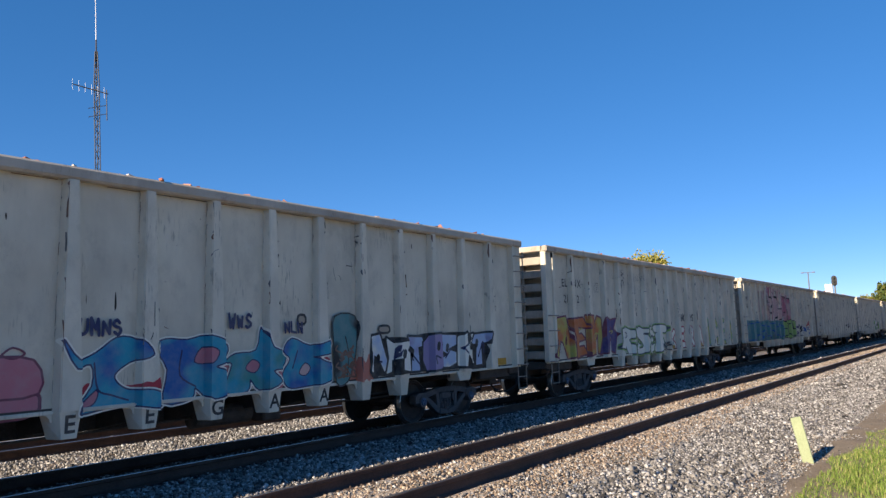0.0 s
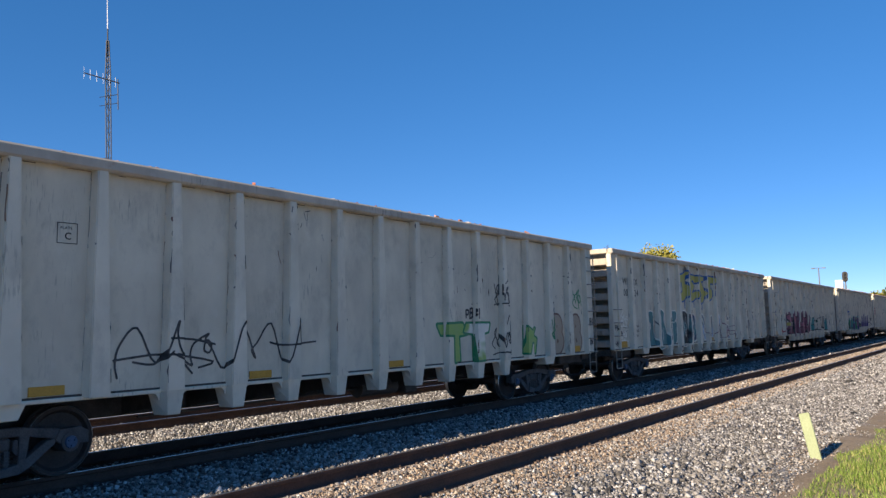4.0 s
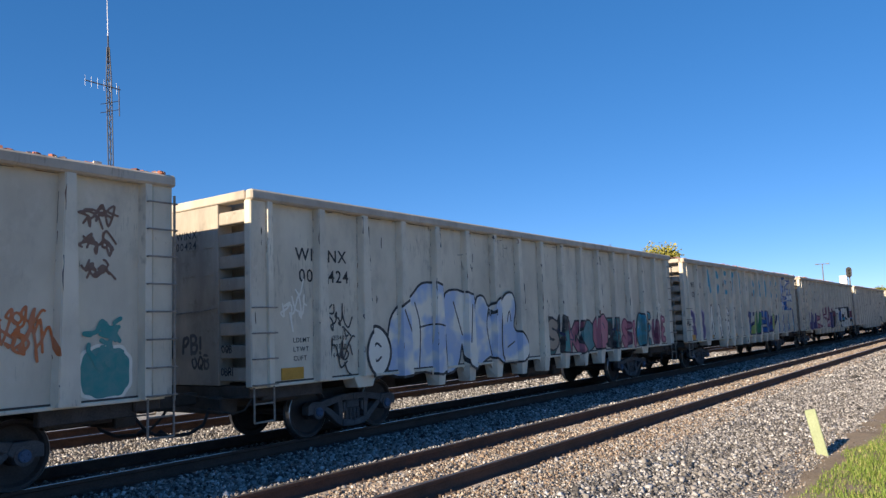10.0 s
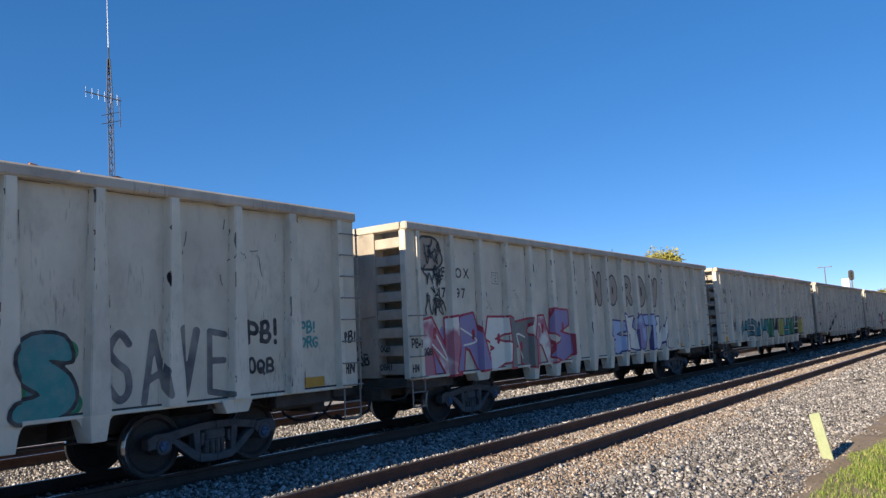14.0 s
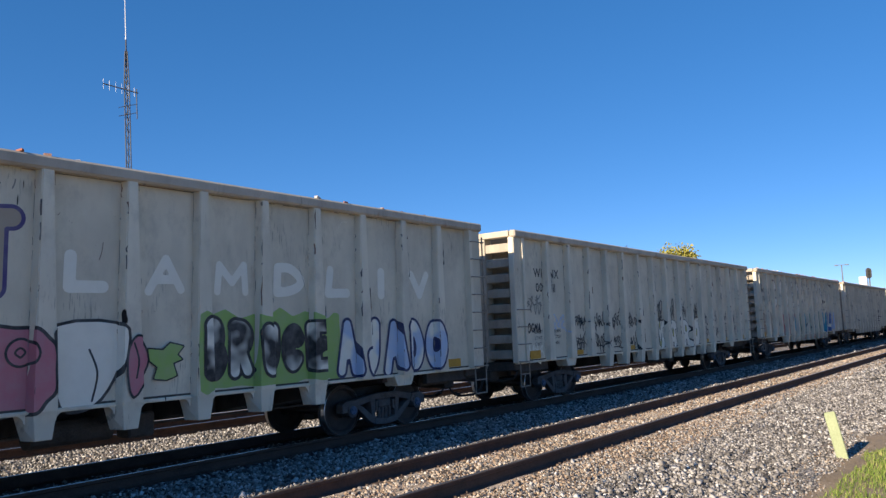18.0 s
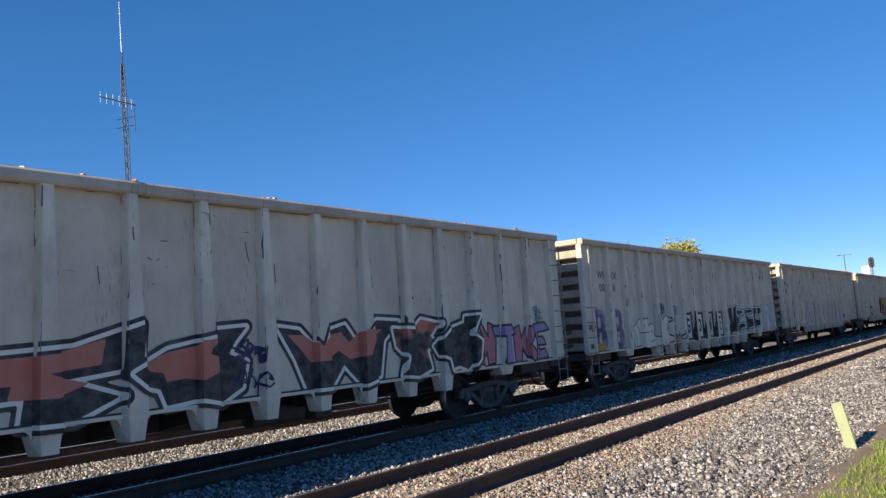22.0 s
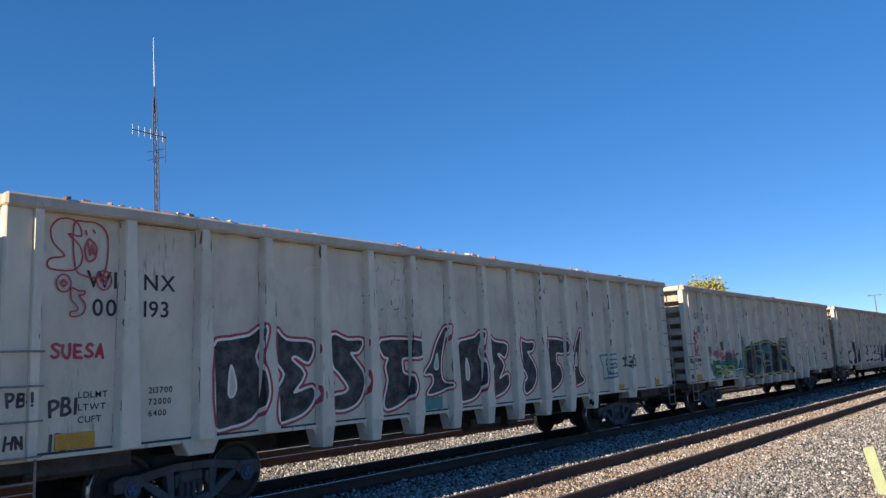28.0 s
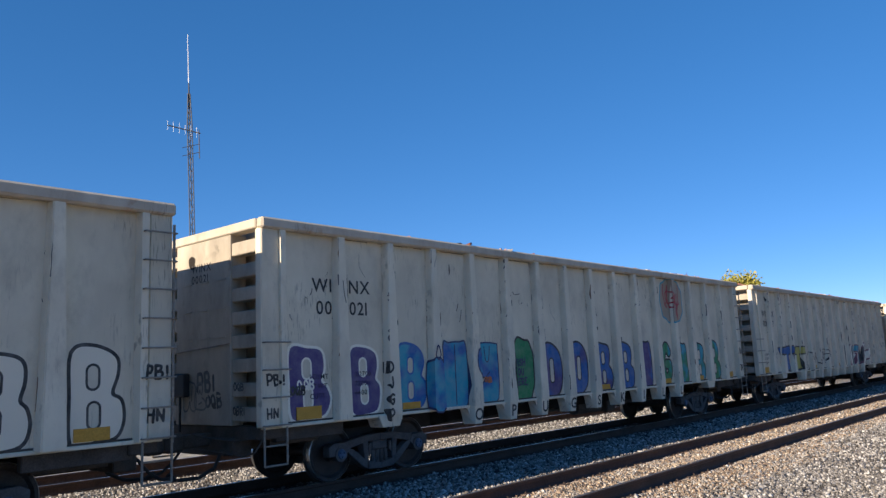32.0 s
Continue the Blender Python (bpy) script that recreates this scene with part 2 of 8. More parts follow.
    """Links a bmesh as one mesh object under a thing or a part."""
    me = bpy.data.meshes.new(name)
    bmesh.ops.recalc_face_normals(bm, faces=bm.faces)
    bm.to_mesh(me)
    bm.free()
    for mt in material if isinstance(material, (list, tuple)) else [material]:
        me.materials.append(mt)
    ob = new(name, me)
    ob.parent = parent
    if label:
        ob["label"] = label
    return ob


def again(ob, m):
    """Another part of the same mesh under the same parent."""
    c = new(ob.name.split(".")[0], ob.data)
    c.parent = ob.parent
    c.matrix_basis = m
    if ob.get("label"):
        c["label"] = ob["label"]
    return c


def raw(name, verts, faces, material):
    me = bpy.data.meshes.new(name)
    me.from_pydata(verts, [], faces)
    me.materials.append(material)
    return new(name, me)


def box(bm, x0, x1, y0, y1, z0, z1, bevel=0.0, m=None):
    r = bmesh.ops.create_cube(bm, size=1.0, matrix=Matrix.Translation(((x0 + x1) / 2, (y0 + y1) / 2, (z0 + z1) / 2))
                              @ Matrix.Diagonal((x1 - x0, y1 - y0, z1 - z0, 1)))
    vs = r["verts"]
    if bevel:
        es = list({e for v in vs for e in v.link_edges})
        out = bmesh.ops.bevel(bm, geom=es, offset=bevel, segments=1, affect="EDGES", profile=0.5)
        vs = list({v for f in out["faces"] for v in f.verts} | {v for v in vs if v.is_valid})
    if m is not None:
        bmesh.ops.transform(bm, matrix=m, verts=[v for v in vs if v.is_valid])


def prism(bm, outline, y0, y1, m=None):
    """A polygon in (x, z), extruded along y."""
    a = [bm.verts.new((x, y0, z)) for x, z in outline]
    b = [bm.verts.new((x, y1, z)) for x, z in outline]
    n = len(outline)
    bm.faces.new(a)
    bm.faces.new(b[::-1])
    for i in range(n):
        bm.faces.new((a[i], b[i], b[(i + 1) % n], a[(i + 1) % n]))
    if m is not None:
        bmesh.ops.transform(bm, matrix=m, verts=a + b)


def rod(bm, p, q, r, sides=6, r2=None):
    p, q = Vector(p), Vector(q)
    d = q - p
    m = Matrix.Translation((p + q) / 2) @ d.to_track_quat("Z", "Y").to_matrix().to_4x4()
    bmesh.ops.create_cone(bm, cap_ends=True, segments=sides, radius1=r, radius2=r if r2 is None else r2, depth=d.length, matrix=m)


def tube(bm, pts, r, sides=6):
    for a, b in zip(pts, pts[1:]):
        rod(bm, a, b, r, sides)


def lathe(bm, profile, axis_y=True, sides=28):
    """Turns (radius, offset) points about the y axis."""
    rings = []
    for rad, off in profile:
        rings.append([bm.verts.new((rad * math.cos(2 * math.pi * i / sides), off, rad * math.sin(2 * math.pi * i / sides))) for i in range(sides)])
    for a, b in zip(rings, rings[1:]):
        for i in range(sides):
            bm.faces.new((a[i], a[(i + 1) % sides], b[(i + 1) % sides], b[i]))
    bm.faces.new(rings[0])
    bm.faces.new(rings[-1][::-1])

# ---- ground and the three tracks ----
RAILS = {"near": (5.805, 7.315), "train": (10.245, 11.755), "far": (14.95, 16.46)}
MID = 11.0   # centre line of the train's track
PROFILE = [(2.2, -0.43), (2.9, -0.40), (3.6, -0.36), (4.3, -0.29), (4.9, -0.22), (5.3, -0.215), (7.9, -0.215), (8.4, -0.25),
           (9.1, -0.25), (9.6, -0.21), (12.4, -0.21), (12.9, -0.24), (13.7, -0.24), (14.3, -0.205), (17.1, -0.205), (17.7, -0.25), (18.6, -0.42)]


def bed_z(y):
    return float(np.interp(y, [p[0] for p in PROFILE], [p[1] for p in PROFILE]))


def sheet(name, xs, ys, z, material, rough=0.0, seed=1):
    verts = [(x, y, z(y) + rough * noise.noise((x * 1.7 + seed, y * 1.7, 0.3))) for y in ys for x in xs]
    w = len(xs)
    faces = [(j * w + i, j * w + i + 1, (j + 1) * w + i + 1, (j + 1) * w + i) for j in range(len(ys) - 1) for i in range(w - 1)]
    return raw(name, verts, faces, material)


def spread(a, b, step):
    return list(np.linspace(a, b, max(2, int(round((b - a) / step)) + 1)))


ground = sheet("ground", [-2500, -300, -60] + spread(-20, 60, 2) + [120, 300, 900, 3500],
               [-2500, -300, -40] + spread(-10, 2.6, 0.6) + [3.5, 10, 19, 30, 60, 150, 600, 3500],
               lambda y: -0.46 if y > 2.3 else -0.44 + 0.03 * min(3.0, max(0.0, 2.3 - y)) / 3, M_GROUND, 0.02)
tagged(ground, "flat verge of dry grass beside the tracks", "ground", kind="structure")
bed = sheet("ballast_bed", [-120, -40] + spread(-6, 48, 0.25) + [60, 90, 140, 300, 800],
            sorted([p[0] for p in PROFILE] + spread(2.4, 18.4, 0.2)), bed_z, M_BED, 0.03)
tagged(bed, "grey crushed stone ballast bed of three tracks", "ballast", kind="structure")
soil = sheet("verge_soil", [-40] + spread(0, 50, 0.3) + [120], spread(1.6, 2.8, 0.15),
             lambda y: -0.425 + 0.028 * math.sin(min(1.0, (y - 1.6) / 1.2) * math.pi), M_SOIL, 0.03, 5)
tagged(soil, "bare brown soil between ballast and grass", "ground", kind="structure")
lot = sheet("gravel_lot", [-200, -40] + spread(-20, 80, 5) + [150, 400], spread(18.3, 64, 3.0), lambda y: -0.40, M_DIRT, 0.03, 9)
tagged(lot, "pale sunlit gravel lot behind the tracks", "ground", kind="structure")

# dark strip under the train: oil stain and the train's shade in one colour
oil_and_shade = sheet("oily_strip", [-120, -40] + spread(-6, 48, 0.5) + [60, 90, 140, 300, 800], spread(9.98, 12.02, 0.17), lambda y: bed_z(y) + 0.022, M_OIL_SHADE, 0.03)
tagged(oil_and_shade, "ballast along the train's track, dark with oil and painted-in shade", "ballast", kind="structure")

sand = sheet("sandy_crib", [-120, -40] + spread(-6, 48, 0.3) + [60, 90, 140, 300, 800], spread(5.56, 7.24, 0.12), lambda y: bed_z(y) + 0.02, M_SAND, 0.022, 3)
tagged(sand, "pinkish sand and crushed stone between the near rails", "ballast", kind="structure")

RAIL_SHAPE = [(-0.075, -0.195), (0.075, -0.195), (0.075, -0.182), (0.018, -0.16), (0.009, -0.14), (0.009, -0.06), (0.035, -0.044),
              (0.037, -0.008), (0.03, -0.001), (-0.03, -0.001), (-0.037, -0.008), (-0.035, -0.044), (-0.009, -0.06), (-0.009, -0.14), (-0.018, -0.16), (-0.075, -0.182)]


def rail(y):
    bm = bmesh.new()
    xs = [-120, -20, 0, 10, 20, 40, 80, 200, 800]
    rings = [[bm.verts.new((x, y + a, z)) for a, z in RAIL_SHAPE] for x in xs]
    for a, b in zip(rings, rings[1:]):
        for i in range(16):
            f = bm.faces.new((a[i], a[(i + 1) % 16], b[(i + 1) % 16], b[i]))
            f.material_index = 1 if i == 8 else 0
    bm.faces.new(rings[0])
    bm.faces.new(rings[-1][::-1])
    return bm


for key, pair in RAILS.items():
    for y in pair:
        ob = part("rail", rail(y), [M_RAIL, M_HEAD])
        tagged(ob, "rusty brown steel rail with a worn bright head", "rail", "rails of the three tracks", "structure")

# wooden ties, buried to their tops in the ballast
def tie_mesh():
    bm = bmesh.new()
    box(bm, -0.115, 0.115, -1.3, 1.3, -0.36, -0.194, 0.012)
    return bm


tie = part("tie", tie_mesh(), M_TIE)
for i in range(64):
    o = tie if i == 0 else again(tie, Matrix())
    o.matrix_basis = pose(1.0 + i * 0.53 + random.uniform(-0.02, 0.02), 6.56 + random.uniform(-0.03, 0.03), random.uniform(-0.006, 0.004), 0, 0, random.uniform(-0.8, 0.8))
    tagged(o, "weathered dark wooden tie sunk in ballast", "railroad tie", "ties of the near track", "structure")
for c in (11.0, 15.705):
    bm = bmesh.new()
    for i in range(110):
        box(bm, -0.115, 0.115, -1.3, 1.3, -0.36, -0.194, 0, pose(-4.0 + i * 0.53, c + random.uniform(-0.03, 0.03), 0, 0, 0, random.uniform(-0.8, 0.8)))
    tagged(part("ties_under_train" if c < 12 else "ties_of_far_track", bm, M_TIE), "row of dark wooden ties sunk in ballast", "railroad ties", kind="stuff")

# tie plates, spikes and rail anchors along the visible rails
def fastenings(y, x0, x1, step):
    bm = bmesh.new()
    x = x0
    while x < x1:
        for side in (-1, 1):
            if random.random() < 0.45:
                continue
            px = x + random.uniform(-0.09, 0.09)
            box(bm, px - 0.09, px + 0.09, y + side * 0.125 - 0.055, y + side * 0.125 + 0.055, -0.195, -0.178)
            rod(bm, (px + 0.04, y + side * 0.085, -0.195), (px + 0.04, y + side * 0.085, -0.155), 0.011, 5)
            box(bm, px - 0.22, px - 0.19, y + side * 0.085 - 0.03, y + side * 0.085 + 0.03, -0.2, -0.168)
        x += step
    return bm


for y in RAILS["near"] + RAILS["train"][:1]:
    ob = part("rail_fastenings", fastenings(y, 2.0, 40.0, 0.53), M_SPIKE)
    tagged(ob, "rusty spikes, plates and anchors along a rail", "rail fastenings", kind="stuff")


# ---- loose ballast stones ----
def stones(name, boxes, material, label, seed):
    """Angular stones scattered over rectangles (x0, x1, y0, y1, per square metre, size, relief)."""
    rng = np.random.default_rng(seed)
    corner = np.array([(-1, -1, -1), (1, -1, -1), (1, 1, -1), (-1, 1, -1), (-1, -1, 1), (1, -1, 1), (1, 1, 1), (-1, 1, 1)], float)
    quad = np.array([(0, 3, 2, 1), (4, 5, 6, 7), (0, 1, 5, 4), (1, 2, 6, 5), (2, 3, 7, 6), (3, 0, 4, 7)])
    allv, n = [], 0
    for x0, x1, y0, y1, dens, size, keep in boxes:
        k = int((x1 - x0) * (y1 - y0) * dens)
        px, py = rng.uniform(x0, x1, k), rng.uniform(y0, y1, k)
        v = corner[None] * rng.uniform(0.45, 1.0, (k, 8, 3))
        v[:, :, :] *= (size * rng.lognormal(-0.1, 0.32, k))[:, None, None] * np.array([1.0, 0.8, 0.62])
        q = rng.normal(size=(k, 4))
        q /= np.linalg.norm(q, axis=1, keepdims=True)
        w, a, b, c = q.T
        rot = np.stack([np.stack([1 - 2 * (b * b + c * c), 2 * (a * b - c * w), 2 * (a * c + b * w)], -1),
                        np.stack([2 * (a * b + c * w), 1 - 2 * (a * a + c * c), 2 * (b * c - a * w)], -1),
                        np.stack([2 * (a * c - b * w), 2 * (b * c + a * w), 1 - 2 * (a * a + b * b)], -1)], 1)
        v = np.einsum("kij,knj->kni", rot, v)
        z = np.interp(py, [p[0] for p in PROFILE], [p[1] for p in PROFILE]) + rng.uniform(-0.004, 0.022, k) * keep
        v += np.stack([px, py, z], 1)[:, None, :]
        clear = np.ones(k, bool)
        for pair in RAILS.values():
            for yr in pair:
                clear &= abs(py - yr) > 0.15
        allv.append(v[clear].reshape(-1, 3))
    v = np.concatenate(allv)
    n = len(v) // 8
    f = (quad[None] + 8 * np.arange(n)[:, None, None]).reshape(-1)
    me = bpy.data.meshes.new(name)
    me.vertices.add(len(v))
    me.vertices.foreach_set("co", v.astype(np.float32).ravel())
    me.loops.add(len(f))
    me.loops.foreach_set("vertex_index", f.astype(np.int32))
    me.polygons.add(n * 6)
    me.polygons.foreach_set("loop_start", np.arange(0, n * 24, 4, dtype=np.int32))
    me.polygons.foreach_set("loop_total", np.full(n * 6, 4, dtype=np.int32))
    me.update(calc_edges=True)
    me.validate()
    me.materials.append(material)
    return tagged(new(name, me), label, "ballast", kind="stuff")


stones("shoulder_ballast", [(3.5, 15, 3.05, 4.75, 900, 0.0195, 1), (3.5, 13, 3.0, 4.6, 120, 0.036, 1.4), (3.5, 16, 2.45, 3.05, 420, 0.0135, 0.7), (3.5, 15, 2.5, 3.05, 60, 0.026, 1), (3.5, 15, 4.75, 5.7, 480, 0.017, 0.9), (9, 24, 2.0, 2.7, 330, 0.013, 1), (15, 28, 2.5, 5.7, 380, 0.024, 1), (28, 60, 2.9, 5.7, 90, 0.04, 1), (-8, 3.5, 2.45, 5.7, 420, 0.024, 1)], M_STONE,
       "loose grey and white crushed stone on the track shoulder", 3)
stones("stained_ballast", [(3, 18, 4.65, 5.6, 420, 0.018, 0.9), (7, 17, 2.3, 3.0, 160, 0.014, 0.8)], M_RUSTSTONE, "brown-stained stones along the near rail and the verge", 14)
stones("crib_ballast", [(3, 18, 5.1, 7.22, 620, 0.019, 1.7), (18, 36, 5.1, 7.22, 240, 0.023, 1.7), (36, 70, 5.1, 7.2, 60, 0.04, 0.8)], M_RUSTSTONE,
       "rust-stained crushed stone between the near rails", 4)
stones("crib_grey_ballast", [(3, 18, 5.1, 7.22, 240, 0.022, 1.7), (18, 40, 5.1, 7.22, 80, 0.027, 1.7)], M_STONE, "grey stones between the near rails", 8)
stones("middle_ballast", [(2.5, 20, 7.4, 10.1, 430, 0.026, 1.3), (20, 40, 7.4, 10.1, 150, 0.034, 1.2), (40, 80, 7.4, 10.1, 50, 0.045, 1.2)], M_STONE,
       "coarse grey ballast between two tracks, in the train's shade", 5)
stones("far_ballast", [(4, 22, 10.4, 18.3, 300, 0.024, 1.2), (22, 50, 12, 18.3, 60, 0.042, 1.2)], M_STONE, "sunlit pale ballast behind the train", 6)


# ---- grass verge ----
def grass(name, boxes, seed, label):
    rng = np.random.default_rng(seed)
    verts, faces = [], []
    for x0, x1, y0, y1, k, tall in boxes:
        for _ in range(k):
            x, y = rng.uniform(x0, x1), rng.uniform(y0, y1)
            if y > 2.18 - 0.1 * max(0.0, x - 15.5) + 0.28 * noise.noise((x * 0.7, 3.3, 0)) + 0.1 * noise.noise((x * 3.1, y * 3, 1)):
                continue
            patch = noise.noise((x * 1.3, y * 1.3, 7))
            if patch < -0.25 and rng.random() < 0.6:
                continue
            h = tall * rng.uniform(0.45, 1.15) * (1 + 0.5 * patch)
            a, lean = rng.uniform(0, 6.283), rng.uniform(0.1, 0.75) * h
            w = rng.uniform(0.003, 0.006)
            dx, dy = math.cos(a), math.sin(a)
            i = len(verts)
            z = -0.42
            verts += [(x - dy * w, y + dx * w, z), (x + dy * w, y - dx * w, z), (x + dx * lean * 0.35 + dy * w * 0.8, y + dy * lean * 0.35 - dx * w * 0.8, z + h * 0.6),
                      (x + dx * lean * 0.35 - dy * w * 0.8, y + dy * lean * 0.35 + dx * w * 0.8, z + h * 0.6), (x + dx * lean, y + dy * lean, z + h)]
            faces += [(i, i + 1, i + 2, i + 3), (i + 3, i + 2, i + 4)]
    return tagged(raw(name, verts, faces, M_GRASS), label, "grass", kind="stuff")


grass("grass", [(8, 22, -0.2, 2.45, 46000, 0.085), (22, 45, 0.3, 2.4, 14000, 0.14), (-6, 8, -3, 2.3, 9000, 0.1)], 11, "short green and straw-coloured grass on the verge")


# ---- lime marker post on the shoulder ----
def marker_post():
    e = new("marker_post")
    e.matrix_basis = pose(13.6, 2.54, -0.40, 3, 13.5, 75)
    bm = bmesh.new()
    prism(bm, [(-0.088, -0.1), (0.088, -0.1), (0.088, 0.70), (0.08, 0.725), (-0.08, 0.725), (-0.088, 0.70)], -0.006, 0.006)
    bmesh.ops.bevel(bm, geom=bm.edges[:], offset=0.002, segments=1, affect="EDGES")
    blade = part("blade", bm, M_MARK, e)
    for sx in (-0.083, 0.083):
        bm = bmesh.new()
        box(bm, sx - 0.006, sx + 0.006, -0.013, 0.013, -0.1, 0.7, 0.003)
        part("edge_rib", bm, M_MARK, e)
    tagged(e, "faded lime-yellow plastic marker post leaning in the gravel", "marker post")


marker_post()


# ---- radio mast behind the train ----
def radio_mast():
    az = radians(59.24)
    e = new("radio_mast")
    e.matrix_basis = Matrix.Translation((60 * math.cos(az), 60 * math.sin(az), -0.42)) @ pose(0, 0, 0, 0, -1.6, math.degrees(az) - 90)
    top, half = 24.1, 0.2
    legs = [(half * math.cos(a), half * math.sin(a)) for a in (radians(90), radians(210), radians(330))]
    for lx, ly in legs:
        bm = bmesh.new()
        rod(bm, (lx, ly, 0), (lx, ly, top - 2.6), 0.042)
        rod(bm, (lx, ly, top - 2.6), (lx * 0.45, ly * 0.45, top), 0.045)
        part("leg", bm, M_MAST, e)
    bays = 46
    for i in range(3):
        (ax, ay), (bx, by) = legs[i], legs[(i + 1) % 3]
        bm = bmesh.new()
        for k in range(bays):
            z0, z1 = (top - 2.6) * k / bays, (top - 2.6) * (k + 1) / bays
            rod(bm, (ax, ay, z0), (bx, by, z1), 0.02, 4) if k % 2 else rod(bm, (bx, by, z0), (ax, ay, z1), 0.02, 4)
        for k in range(6):
            z0, z1 = top - 2.6 + 2.6 * k / 6, top - 2.6 + 2.6 * (k + 1) / 6
            f0, f1 = 1 - 0.55 * k / 6, 1 - 0.55 * (k + 1) / 6
            rod(bm, (ax * f0, ay * f0, z0), (bx * f1, by * f1, z1), 0.02, 4)
        part("lattice", bm, M_MAST, e)
    bm = bmesh.new()
    rod(bm, (0, 0, top - 1.2), (0, 0, top + 0.9), 0.05, 8)
    part("mount", bm, M_MAST, e)
    bm = bmesh.new()
    rod(bm, (0, 0, top + 0.9), (0, 0, top + 4.9), 0.04, 8, 0.02)
    part("whip_antenna", bm, M_WHITE, e, "white fibreglass whip antenna")
    zb = 21.05
    bm = bmesh.new()
    rod(bm, (-1.62, -0.3, zb + 0.38), (0.78, -0.3, zb - 0.22), 0.045)
    boom = part("yagi_boom", bm, M_MAST, e, "grey yagi antenna boom")
    for k in range(6):
        s = -1.6 + k * 0.42
        zc = zb + 0.38 - (s + 1.62) * 0.25
        bm = bmesh.new()
        rod(bm, (s, -0.3, zc - 0.4), (s, -0.3, zc + 0.4), 0.014, 5)
        part("element", bm, M_WHITE, boom)
    for z in (zb - 1.25, zb - 1.9):
        bm = bmesh.new()
        rod(bm, (-0.6, -0.25, z - 0.12), (0.7, -0.25, z + 0.2), 0.025)
        part("side_arm", bm, M_MAST, e)
    bm = bmesh.new()
    rod(bm, (0.66, -0.25, zb - 2.2), (0.66, -0.25, zb + 0.1), 0.04)
    part("dipole", bm, M_MAST, e)
    tagged(e, "slim grey lattice radio mast with yagi and whip antennas", "radio mast")


radio_mast()


def at(az, dist):
    return dist * math.cos(radians(az)), dist * math.sin(radians(az))


# ---- railway signal and lamp post far along the track ----
def signal():
    x, y = at(8.05, 118)
    e = new("railway_signal")
    e.matrix_basis = pose(x, y, -0.42, 0, 0, 0)
    h = 1.8 + 118 * math.tan(radians(2.84)) + 0.42
    bm = bmesh.new()
    rod(bm, (0, 0, 0), (0, 0, h), 0.09, 8)
    part("mast", bm, M_GALV, e)
    bm = bmesh.new()
    pts = [(0.36 * math.cos(a), 0.36 * math.sin(a) * (1.0) + (0.35 if math.sin(a) > 0 else -0.35)) for a in np.linspace(0, 2 * math.pi, 24, endpoint=False)]
    prism(bm, pts, -0.03, 0.03, Matrix.Translation((-0.2, 0, h)) @ pose(0, 0, 0, 0, 0, 90))
    back = part("backboard", bm, M_BLACK, e, "black oval signal backboard")
    for k in (-0.42, 0.0, 0.42):
        bm = bmesh.new()
        rod(bm, (-0.22, 0, h + k), (-0.5, 0, h + k - 0.03), 0.14, 10, 0.15)
        part("hood", bm, M_BLACK, back)
    bm = bmesh.new()
    box(bm, 0.1, 0.7, 0.35, 1.3, h - 2.3, h - 0.4, 0.03)
    part("white_cabinet", bm, M_WHITE, e, "white equipment box on the signal mast")
    bm = bmesh.new()
    for z in np.arange(0.6, h - 2, 0.35):
        rod(bm, (0.12, 0.2, z), (0.12, 0.6, z), 0.02, 5)
    rod(bm, (0.12, 0.2, 0), (0.12, 0.2, h - 1), 0.025, 5)
    rod(bm, (0.12, 0.6, 0), (0.12, 0.6, h - 1), 0.025, 5)
    part("ladder", bm, M_GALV, e)
    tagged(e, "railway signal with black oval head on a tall mast", "railway signal")


signal()


def lamp_post():
    x, y = at(9.6, 165)
    e = new("lamp_post")
    e.matrix_basis = pose(x, y, -0.42)
    h = 1.8 + 165 * math.tan(radians(3.5)) + 0.42
    bm = bmesh.new()
    rod(bm, (0, 0, 0), (0, 0, h), 0.16, 8, 0.1)
    part("pole", bm, M_GALV, e)
    bm = bmesh.new()
    rod(bm, (-0.25, 0.85, h), (0.25, -0.85, h), 0.06)
    part("cross_arm", bm, M_GALV, e)
    for s in (-1, 1):
        bm = bmesh.new()
        box(bm, -0.2, 0.2, s * 0.95 - 0.3, s * 0.95 + 0.3, h - 0.1, h + 0.1, 0.04)
        part("lamp_head", bm, M_GALV, e)
    tagged(e, "grey parking-lot lamp post with two heads", "lamp post")


lamp_post()


# ---- trees behind the train ----
def tree(name, az, dist, height, width, leaves, leaf_mat, label, seed, density=1.0):
    rng = random.Random(seed)
    x, y = at(az, dist)
    e = new(name)
    e.matrix_basis = pose(x, y, -0.45, 0, 0, rng.uniform(0, 360))
    bm = bmesh.new()
    tips = []

    def limb(p, d, length, r, depth):
        q = p + d * length
        rod(bm, p, q, r, 6, r * 0.62)
        if depth == 0:
            tips.append(q)
            return
        for _ in range(rng.choice((2, 3, 3))):
            nd = (d + Vector((rng.uniform(-1, 1), rng.uniform(-1, 1), rng.uniform(-0.25, 0.75))) * 0.75).normalized()
            limb(q, nd, length * rng.uniform(0.6, 0.82), r * 0.6, depth - 1)
        tips.append(q)

    limb(Vector((0, 0, 0)), Vector((0, 0, 1)), height * 0.27, height * 0.022, 4)
    zs = max(t.z for t in tips)
    rs = max(math.hypot(t.x, t.y) for t in tips)
    sc = Vector((width / 2 / rs, width / 2 / rs, height / zs))
    for v in bm.verts:
        v.co = Vector((v.co.x * sc.x, v.co.y * sc.y, v.co.z * sc.z))
